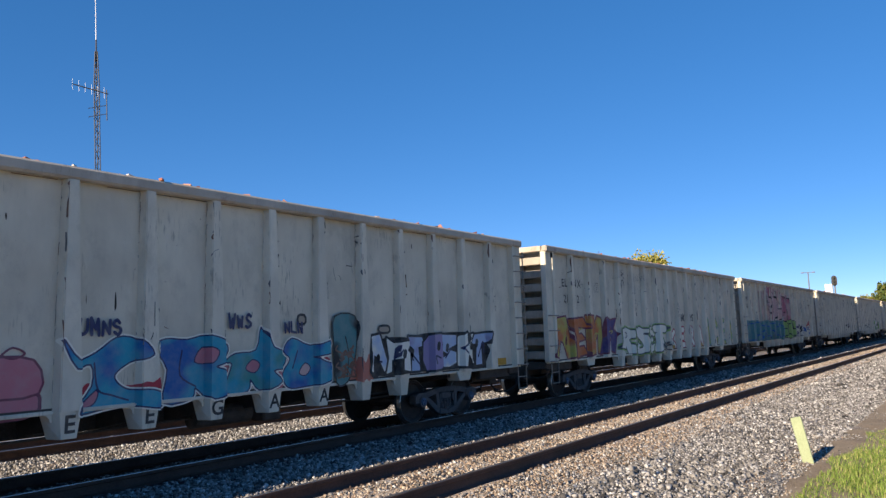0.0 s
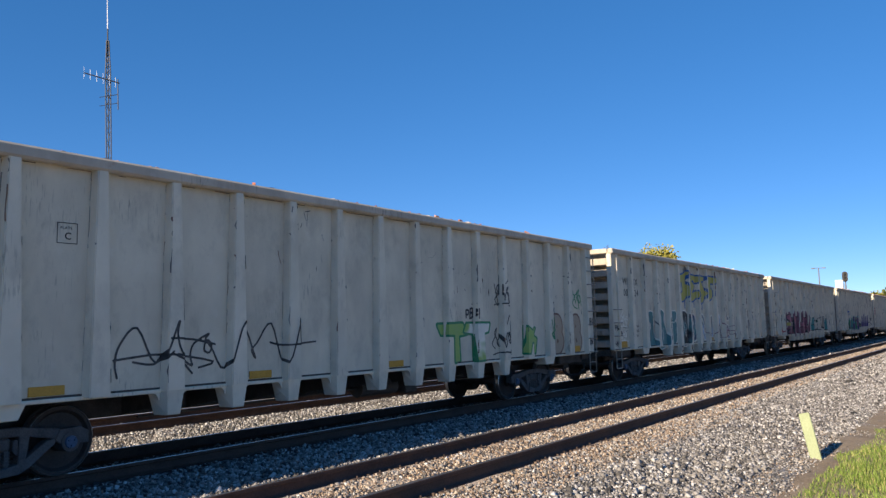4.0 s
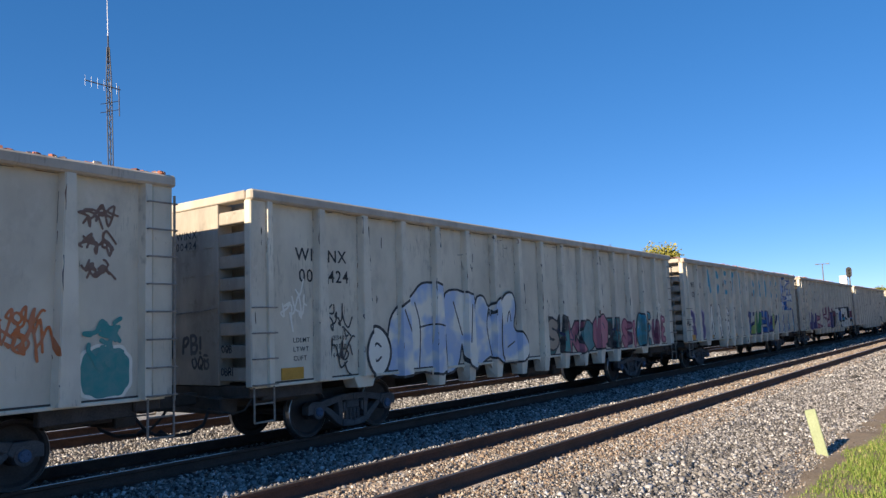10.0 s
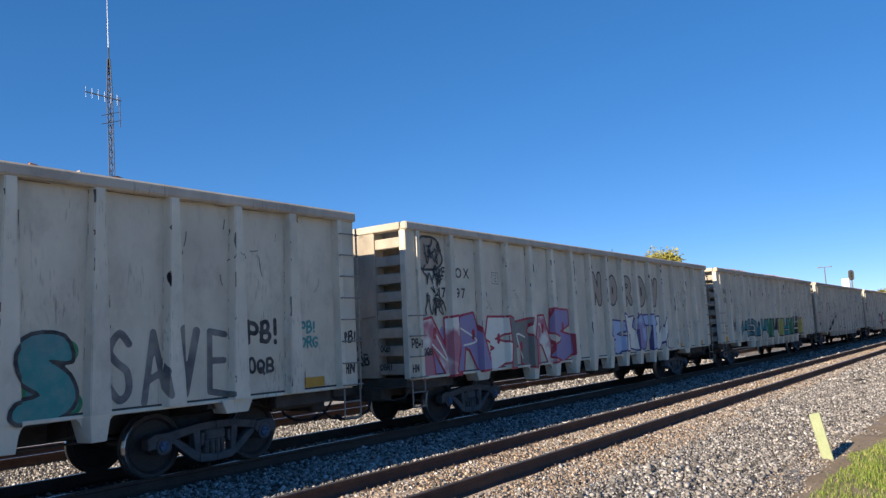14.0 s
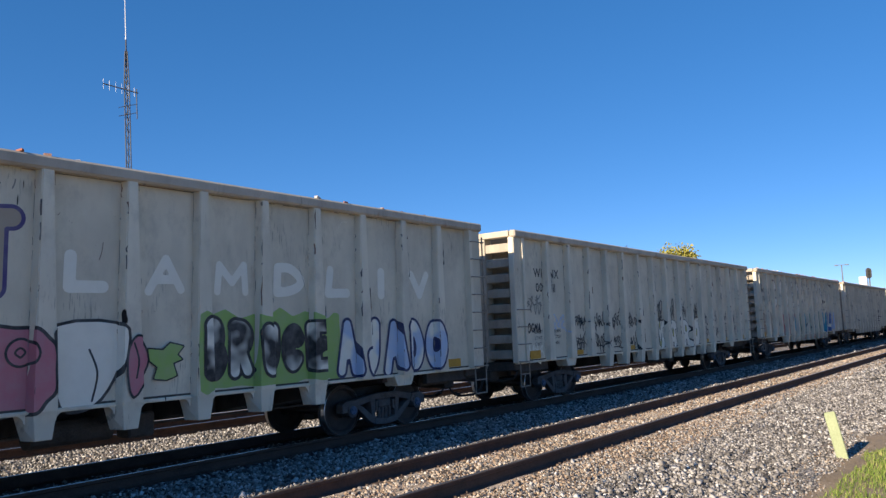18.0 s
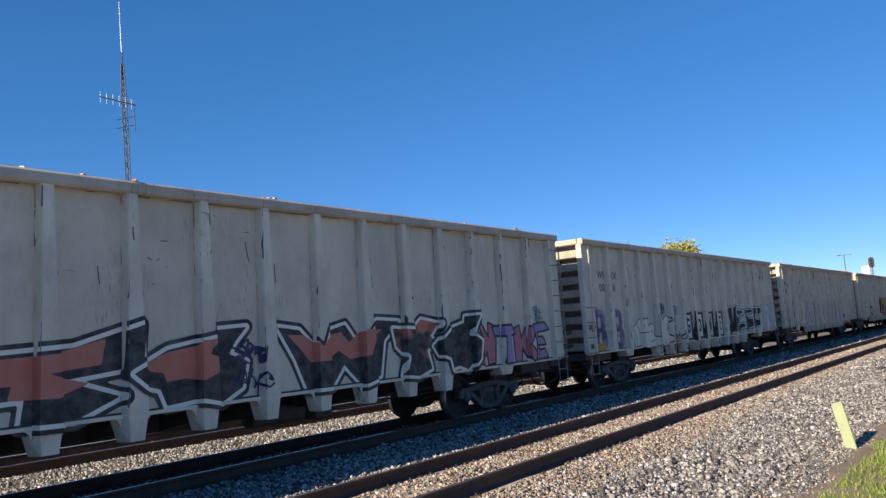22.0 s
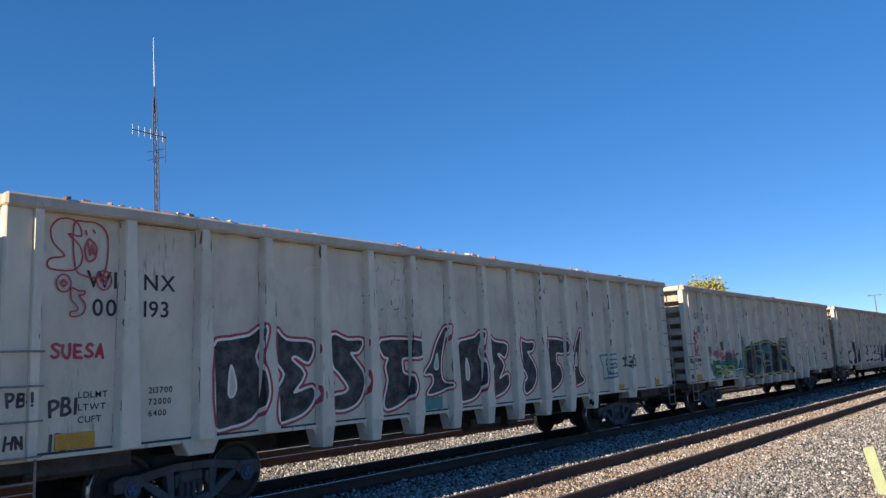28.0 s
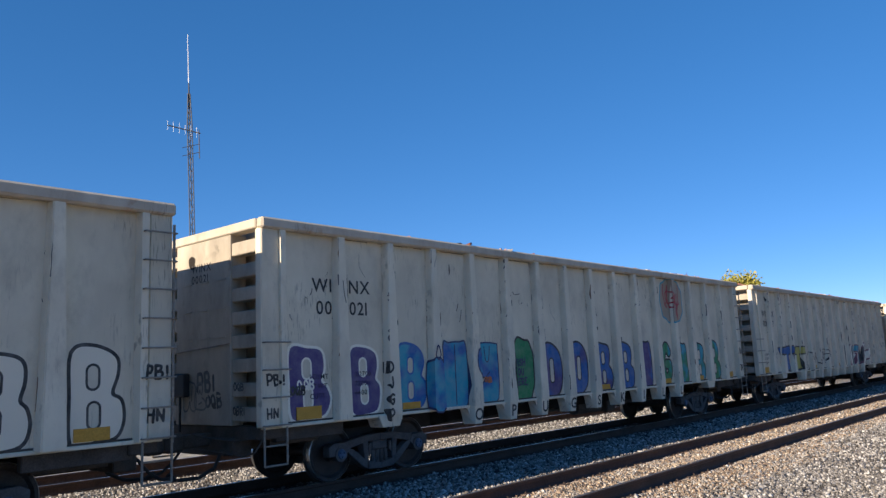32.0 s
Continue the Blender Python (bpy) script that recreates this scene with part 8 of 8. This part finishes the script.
                         ("G", "thought", 6.26, 6.98, 1.04, 2.28, "b", "a", 0.025), ("T", "I", 6.72, 2.22, 0.17, "a"), ("T", "WISH/YOU/WERE/HERE", 6.36, 1.94, 0.165, "a"), ("S", 6, 6.14, 1.5, 1.6, "k", 3, 0.012), ("G", "chalk_b", 7.3, 8.04, 1.12, 2.16, "xw", "k", 0.065), ("G", "chalk_o", 8.46, 9.18, 1.15, 2.12, "xw", "k", 0.065), ("G", "chalk_b", 9.56, 10.3, 1.12, 2.14, "xw", "k", 0.065), ("G", "chalk_b", 10.7, 11.42, 1.12, 2.14, "xw", "k", 0.065), ("G", "arch_h", 11.85, 12.52, 1.12, 2.3, "x", "k", 0.09), ("T", "XB", 11.9, 1.75, 0.16, "k"),
                         ("G", "thought", 12.8, 13.5, 1.06, 2.2, "b", "a", 0.025), ("T", "US/AND/THEM", 12.9, 2.1, 0.16, "a"), ("V", "OQOB", 13.9, 2.1, 0.18, "k"), ("G", "box_i", 14.2, 14.8, 1.1, 2.2, "wa", "b", 0.06), ("G", "arch_s", 15.3, 15.9, 1.1, 2.2, "wa", "b", 0.06), ("G", "chalk_b", 16.3, 16.95, 1.1, 2.2, "x", "k", 0.06), ("G", "chalk_b", 17.3, 18, 1.1, 2.2, "x", "k", 0.06),
                         ("S", 4.1, 4.4, 2.35, 2.75, "h", 5, 0.006), ("F", "DRUGSKILL", 3, "k")] + ENDS),
    23: ("OF OX 1878", [BB(1, "l", "k"), ("G", "puff_n", 3.88, 4.41, 1.06, 1.7, "xo", "u", 0.03), ("G", "puff_k", 4.31, 4.81, 1.06, 1.85, "xo", "u", 0.03), ("G", "puff_e", 5.11, 5.81, 1.06, 1.9, "xo", "u", 0.03), ("T", "PB!", 3.96, 2.3, 0.25, "k"), ("T", "ICH", 5.16, 2.35, 0.2, "k"), ("V", "BDCC", 4.91, 2.1, 0.2, "k"), ("V", "C+FR", 5.96, 2.0, 0.2, "k"), ("T", "PB!", 6.16, 2.3, 0.25, "k"), ("S", 6.16, 6.86, 1.4, 1.9, "m", 6), ("S", 7.46, 8.06, 1.3, 2.0, "a", 6),
                        ("P", 8.76, 13.96, 1.1, 2.0, "qx", 0, 0.12), ("W", "IROINERS", 8.56, 14.26, 1.06, 2.42, "yq", "k", 0.34, 0.2), ("C", 14.46, 15.26, 1.05, 2.25, "c", "t"), ("T", "I/WISH/YOU/WERE/HERE", 14.56, 2.15, 0.15, "n"), ("L", "BB", 13, 1.05, 2.25, "b", "c"), ("C", 17.36, 18.16, 1.1, 2.2, "c", "t"), ("T", "US/AND/THEM", 17.46, 2.05, 0.16, "n"), ("F", "DRUGSKILL", 3, "k")] + ENDS),
    24: ("OF OX 1781", [("S", 0.6, 1.35, 1.3, 3.3, "t", 9), ("X", 1.9, 6.8, 1.05, 1.95, 4, ("s", "k", "s"), "s"), ("X", 7.0, 14.5, 1.1, 2.2, 6, ("s", "v", "s"), "k"), ("S", 2.9, 3.3, 1.1, 2.3, "k", 4), ("X", 15.0, 16.5, 1.1, 1.9, 2, ("g", "b"), "k"), ("F", "RIGS", 4, "r")] + FRONT),
    25: ("WI NX 00247", [("C", 11.7, 14.6, 1.0, 2.35, "l", None), ("X", 11.9, 14.5, 1.02, 2.25, 4, ("m", "mi", "m"), "g", "i"), ("S", 10.7, 11.5, 1.2, 2.1, "k", 7), ("S", 14.8, 15.3, 1.2, 2.3, "k", 7), ("S", 15.7, 16.4, 1.5, 2.1, "r", 5), ("S", 16.9, 17.4, 1.6, 2.1, "r", 5), ("S", 17.5, 18.0, 1.6, 2.4, "r", 5), ("T", "PB!", 18.2, 1.9, 0.18, "k"), ("X", 4.0, 9.5, 1.1, 1.9, 5, ("k", "s"), "k")]),
    26: ("WI NX 00193", [("G", "spike_d", 2.9, 3.74, 1.2, 2.5, "k", "rw", 0.04), ("G", "spike_e", 4.0, 4.76, 1.2, 2.5, "k", "rw", 0.04), ("G", "spike_s", 5.18, 5.9, 1.27, 2.48, "k", "rw", 0.04), ("G", "spike_t", 6.38, 7.3, 1.2, 2.4, "k", "rw", 0.04), ("G", "spike_one", 7.5, 8.22, 1.4, 2.6, "k", "rw", 0.035), ("G", "spike_d", 8.56, 9.34, 1.25, 2.5, "k", "rw", 0.04), ("G", "spike_e", 9.64, 10.3, 1.25, 2.45, "k", "rw", 0.04), ("G", "spike_s", 10.7, 11.4, 1.25, 2.42, "k", "rw", 0.04), ("G", "spike_t", 11.85, 12.7, 1.25, 2.4, "k", "rw", 0.04), ("G", "spike_one", 12.9, 13.6, 1.3, 2.6, "k", "rw", 0.035), ("P", 7.5, 8.0, 1.1, 1.35, "t", 0, 0.05), ("G", "arch_s", 0.58, 0.98, 3.28, 3.92, "", "r", 0.022), ("G", "fat_o", 0.86, 1.3, 3.2, 3.92, "", "r", 0.022), ("G", "ring", 0.66, 0.84, 3.0, 3.22, "", "r", 0.02), ("G", "spike_s", 0.84, 1.02, 2.7, 3.05, "", "r", 0.02), ("G", "ring", 1.16, 1.36, 3.05, 3.3, "", "r", 0.02), ("T", "SUESA", 0.62, 2.42, 0.19, "r"), ("T", "PB!", 0.62, 1.75, 0.2, "k"), ("T", "IZ", 0.62, 1.35, 0.2, "k"), ("X", 14.6, 15.3, 1.4, 2.0, 1, ("",), "t"),
                         ("S", 15.8, 16.3, 1.7, 2.0, "k", 4)] + FRONT[:2]),
    27: ("OF OX 1874", [("S", 0.58, 1.25, 1.9, 2.75, "r", 5), ("T", "BIIIV ORG", 0.6, 1.85, 0.13, "k"), ("T", "PB!", 1.75, 2.25, 0.3, "k"), ("T", "PB!", 3.0, 2.4, 0.28, "k"), ("P", 2.1, 4.85, 1.08, 1.72, "tx"), ("P", 2.2, 4.6, 1.6, 2.0, "ix"), ("S", 2.2, 3.3, 1.15, 1.75, "g", 6, 0.06), ("S", 2.8, 4.6, 1.2, 1.9, "t", 7, 0.06), ("S", 3.4, 4.8, 1.25, 1.85, "g", 6, 0.05), ("S", 2.3, 4.8, 1.12, 1.5, "w", 6, 0.03), ("S", 2.6, 4.5, 1.6, 1.95, "r", 6, 0.03), ("S", 2.4, 4.0, 1.15, 1.45, "y", 4, 0.05), ("X", 4.95, 11.4, 1.05, 2.35, 7, ("nf", "k", "fn"), "ky", "y"),
                        ("S", 12.2, 13.6, 1.3, 2.1, "s", 9, 0.015), ("L", "BB", 12, 1.1, 2.2, "g", "w"), ("S", 17.0, 17.9, 1.3, 3.4, "k", 9), ("T", "PB!", 15.6, 2.1, 0.2, "k")] + FRONT),
    28: ("OF OX 1852", [("G", "chalk_b", 1.86, 2.5, 1.1, 2.14, "xw", "k", 0.055), ("Z", 1.95, 1.75, 0.22, "w"), ("G", "box_i", 2.58, 2.92, 1.14, 2.02, "x", "k", 0.035), ("G", "box_ll", 3.04, 3.66, 1.14, 2.26, "xw", "k", 0.055), ("G", "box_y", 4.0, 4.76, 1.14, 2.22, "xw", "k", 0.055), ("T", "ORG", 4.15, 1.55, 0.16, "k"), ("S", 0.6, 1.3, 2.05, 2.4, "i", 4), ("T", "PB!OQB", 0.6, 2.05, 0.18, "k"), ("T", "IZ", 0.6, 1.6, 0.2, "k"), ("S", 0.6, 1.35, 1.08, 1.3, "w", 5), ("T", "I/WISH/YOU/WERE/HERE", 5.35, 2.2, 0.16, "k"), ("C", 5.25, 5.9, 1.9, 2.35, "e", "k"), ("G", "chalk_b", 6.36, 7.1, 1.12, 2.14, "xw", "k", 0.06), ("G", "chalk_o", 7.5, 8.22, 1.12, 2.12, "xw", "k", 0.06), ("G", "chalk_b", 8.62, 9.36, 1.12, 2.14, "xw", "k", 0.06), ("G", "chalk_b", 9.76, 10.46, 1.12, 2.14, "xw", "k", 0.06), ("G", "arch_h", 10.9, 11.5, 1.12, 2.14, "x", "k", 0.08), ("T", "OQB", 5.0, 1.6, 0.12, "k"),
                        ("L", "I", 10, 1.05, 1.95, "s", "k"), ("C", 12.6, 13.7, 1.1, 2.15, "n", "k"), ("L", "BBBB", 12, 1.05, 2.15, "w", "k"), ("F", "DRUGSO", 4, "k")] + FRONT),
    29: ("OF OX 1714", [("G", "arch_n", 1.8, 2.7, 1.12, 2.46, "kn", "p", 0.06), ("G", "arch_h", 2.92, 3.75, 1.14, 2.5, "kn", "p", 0.06), ("G", "arch_e", 3.98, 4.72, 1.12, 2.46, "kn", "p", 0.06), ("G", "arch_s", 4.8, 5.9, 1.12, 2.46, "kn", "p", 0.06), ("G", "heart", 4.15, 4.5, 1.35, 1.7, "v", "p", 0.02), ("G", "flare_t", 5.0, 5.6, 1.4, 1.9, "v", "p", 0.02), ("C", 2.3, 3.0, 2.1, 2.65, "t", None), ("C", 3.2, 4.2, 2.1, 2.65, "t", None), ("C", 5.0, 5.8, 2.0, 2.6, "t", None), ("S", 0.65, 1.15, 2.4, 3.0, "k", 5), ("T", "PB!/OQB", 0.62, 2.2, 0.2, "k"), ("V", "HTIE", 1.65, 2.1, 0.18, "k"), ("V", "GDSSRE", 6.15, 2.85, 0.2, "k"),
                        ("C", 6.3, 7.0, 1.5, 2.3, "e", "k"), ("T", "US/AND/THEM", 6.35, 2.0, 0.17, "k"), ("T", "BOD/OQB/ORG", 7.6, 2.2, 0.18, "k"), ("L", "BB", 7, 1.05, 2.25, "e", "k"), ("T", "WE/WISH", 10.8, 2.0, 0.15, "k"), ("L", "BB", 10, 1.05, 2.25, "e", "k"), ("T", "HERO/FROM/THE/OTHER/SIDE", 13.5, 2.2, 0.14, "k"), ("L", "BB", 14, 1.05, 2.2, "x", "k")] + ENDS + FRONT[:2]),
    30: ("WI NX 00021", [BB(0, "p", "w"), ("T", "OQB", 0.72, 1.75, 0.16, "w"), ("V", "DJGP", 2.55, 2.0, 0.2, "k"), ("L", "B", 2, 1.08, 2.22, "cb", "b"), ("G", "box_i", 3.66, 3.98, 1.1, 2.2, "cb", "n", 0.03), ("G", "box_ll", 4.08, 4.75, 1.1, 2.22, "cb", "n", 0.03), ("G", "box_y", 4.98, 5.74, 1.1, 2.22, "cb", "n", 0.03), ("T", "OQB", 5.3, 1.6, 0.11, "o"), ("C", 6.2, 7.0, 1.05, 2.3, "g", "k"), ("T", "I/WISH/YOU/WERE", 6.3, 2.15, 0.16, "n"), ("L", "DDBBI", 6, 1.05, 2.2, "pb", "k"), ("L", "GIBB", 11, 1.05, 2.2, "gc", "k"),
                         ("C", 13.3, 14.7, 2.8, 3.95, "e", "c"), ("S", 13.5, 14.5, 2.9, 3.8, "r", 4), ("F", "OPUGSKILL", 3, "k")] + FRONT + ENDS),
    31: ("WI NX 00177", [("X", 2.6, 5.2, 1.1, 2.0, 2, ("b", "y"), "k"), ("L", "IM", 9, 1.08, 2.0, "k", "w"), ("X", 11.6, 15.5, 1.1, 2.0, 4, ("w", "c", "k"), "m"), ("S", 5.5, 8.5, 1.2, 2.0, "k", 8)]),
    32: ("WI NX 00209", [("X", 4.0, 9.0, 1.1, 1.9, 5, ("s", "k"), "k")]),
    33: ("OF OX 1833", [("X", 6.0, 11.0, 1.1, 2.0, 5, ("i", "w"), "k")]),
}
LABELS = {"L": "large spray-painted letter on one panel", "W": "outlined spray-painted letter across the ribs", "X": "spray-painted letter-like shape with an outline", "S": "quick spray-can handstyle tag",
          "T": "hand-written spray tag", "V": "column of spray-painted letters", "C": "spray-painted rounded bubble shape", "P": "sprayed or buffed patch of paint", "D": "small spray-painted blot", "G": "large spray-painted letter or figure with an outline", "Z": "small white painted sparkle"}
DRAW = {"L": letters, "W": word, "X": wild, "S": scrib, "T": tag, "V": column, "C": cloud, "P": patch, "D": cloud, "G": figure, "Z": star}
ORDER = {"G": 3, "Z": 7, "D": 5, "P": 0, "C": 1, "X": 2, "W": 3, "L": 3, "S": 6, "T": 6, "V": 6}


def wild_args(u0, u1, z0, z1, n, fills, line, inner=None):
    return (u0, u1, z0, z1, n, fills, line, 0.05, inner)


CARS = {}
proto = make_car()
tagged(proto, "long grey ribbed steel gondola car with weathered paint and graffiti", "railcar", "cars of the freight train")
for index, (name, marks) in TRAIN.items():
    CARS[index] = proto if index == -2 else copy_thing(proto, Matrix())
for index, (name, marks) in TRAIN.items():
    car = CARS[index]
    lead, rest = name.rsplit(" ", 1)
    mark = lead.replace(" ", "")
    kind = "W" if mark == "WINX" else "O"
    rows = [("LD LMT", "21%d00" % (25 + index % 14)), ("LT WT", "7%d00" % (20 + (index * 7) % 14))] + ([("CUFT", "6400")] if kind == "W" else [])
    lettering(car, mark, rest, kind, rows)
    laid, filled = [], []
    for j, item in sorted(enumerate(marks), key=lambda e: ORDER.get(e[1][0], 9)):
        code, args = item[0], item[1:]
        if code == "F":
            low_letters(car, *args)
            continue
        pc = Piece(1000 + index * 50 + j)
        if code == "X":
            args = wild_args(*args)
        DRAW[code](pc, *args)
        every = np.concatenate([v for v, f, m, l in pc.shapes])
        lo, hi = every.min(0), every.max(0)
        # paint laid later lies over what it overlaps
        level = 1 + max([q for q, a, b in laid if (a < hi).all() and (lo < b).all()], default=-1)
        laid.append((level, lo, hi))
        if code in "WXGPC":
            filled.append((lo, hi))
        pc.shapes = [(v, f, m, 0.5 * l + 3.5 * level) for v, f, m, l in pc.shapes]
        if code in "LWX":
            # every letter or letter-like shape is a part of its own
            for turn in sorted(set(pc.turns)):
                one = Piece(0)
                one.codes = pc.codes
                one.shapes = [s for s, k in zip(pc.shapes, pc.turns) if k == turn]
                one.build(car, "painted_letter", LABELS[code])
        else:
            ob = pc.build(car, "graffiti", LABELS[code])
            if code in "STV":
                ob["kind"] = "stuff"
    # reflective strips that the paint covers are gone from sight
    for strip in [c for c in car.children if c.name.startswith("reflector")]:
        lo, hi = np.array(strip.bound_box[0])[[0, 2]], np.array(strip.bound_box[6])[[0, 2]]
        if any((a - 0.15 < lo).all() and (hi < b + 0.15).all() for a, b in filled):
            bpy.data.objects.remove(strip)
    if index in (5, 6, 7, 8, 10, 12, 13, 9, 11, 16, 21, 22, 24, 27, 28, 29, 30):
        end_tag(car, index, "OBRI", -0.78, 1.375, 0.125, "k", 0.045)
        end_tag(car, index + 50, "PB!", 0.2, 1.95, 0.3, "k", 0.024)
        end_tag(car, index + 70, "OQB", -0.05, 1.6, 0.22, "k", 0.024)
        end_tag(car, index + 90, "OQB", -0.8, 1.735, 0.125, "k", 0.045)
    if index == 29:
        end_figure(car, 29, [("fat_o", 0.0, 0.8, 0.1, 0.85), ("box_ll", 0.18, 0.62, 0.5, 0.72), ("box_i", 0.12, 0.2, 0.0, 0.12), ("box_i", 0.55, 0.63, 0.0, 0.12)], 0.42, 2.3, 0.95, "h")
    if index in (7, 12, 24, 27, 28, 30):
        end_figure(car, 300 + index, [("puff_n", 0.0, 0.5, 0.0, 0.6), ("puff_e", 0.45, 0.9, 0.0, 0.55)], 0.6, 1.3 + 0.1 * (index % 3), 0.75, "h")
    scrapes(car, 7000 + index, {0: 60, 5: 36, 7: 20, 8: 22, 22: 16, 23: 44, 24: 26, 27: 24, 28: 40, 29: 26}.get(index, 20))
    if index % 4 != 1:
        heap(car, 300 + index, 0.12 + 0.14 * ((index * 37) % 7) / 6)

WHEELSETS = [ob for car in CARS.values() for ob in car.children_recursive if ob.name.startswith("wheelset")]


# ---- what moves: the train rolls past at about 19 metres a second ----
SURGE = {0: 0.16, 1: 0.06, 2: 0.1, 5: -0.27, 6: -0.28, 7: -0.28, 8: -0.23, 9: 0.18, 10: 0.13, 11: 0.12, 12: 0.13, 13: 0.2, 14: 0.2, 17: 0.1, 18: 0.03,
         19: 0.02, 20: -0.05, 21: -0.06, 22: -0.07, 23: -0.05, 24: -0.2, 25: -0.2, 28: 0.2, 29: 0.15, 30: 0.04, 31: 0.0, 32: -0.03}


def run(t):
    """Metres that the train has gone at t seconds."""
    even = 0.163 + 19.1072 * t + 0.006832 * t * t - 0.000055 * t ** 3
    return even - float(np.interp(t, list(SURGE), list(SURGE.values())))


FIRST = 17.916   # front corner of car 0 at the start
SHIFT = {-1: 0.28, 0: 0.22, 1: 0.05, 4: 0.02, 5: 0.06, 6: 0.07, 7: 0.05, 8: 0.02, 11: -0.05, 12: -0.06, 15: 0.03, 16: 0.1, 17: 0.08, 18: 0.13, 19: 0.12, 20: 0.08, 21: 0.03, 22: 0.23, 23: 0.15, 26: -0.03, 28: 0.07, 29: 0.0}   # slack in the couplings


def motions():
    for index, car in CARS.items():
        walk(car, [(t, pose(FIRST + index * PITCH + SHIFT.get(index, 0.0) - run(t), MID, 0)) for t in range(0, 33)])
    # every wheel turns alike; the front and the rear set of a truck differ in place alone
    for side in (-1, 1):
        same = [w for w in WHEELSETS if w.matrix_basis.translation.x * side > 0]
        lead = same[0]
        walk(lead, [(k / FPS, pose(0.92 * side, 0, 0.457, 0, -math.degrees(run(k / FPS) / 0.457), 0)) for k in range(0, 32 * FPS + 1)])
        for w in same[1:]:
            w.rotation_mode = "QUATERNION"
            keys = w.animation_data_create()
            keys.action = lead.animation_data.action
            keys.action_slot = lead.animation_data.action_slot


motions()
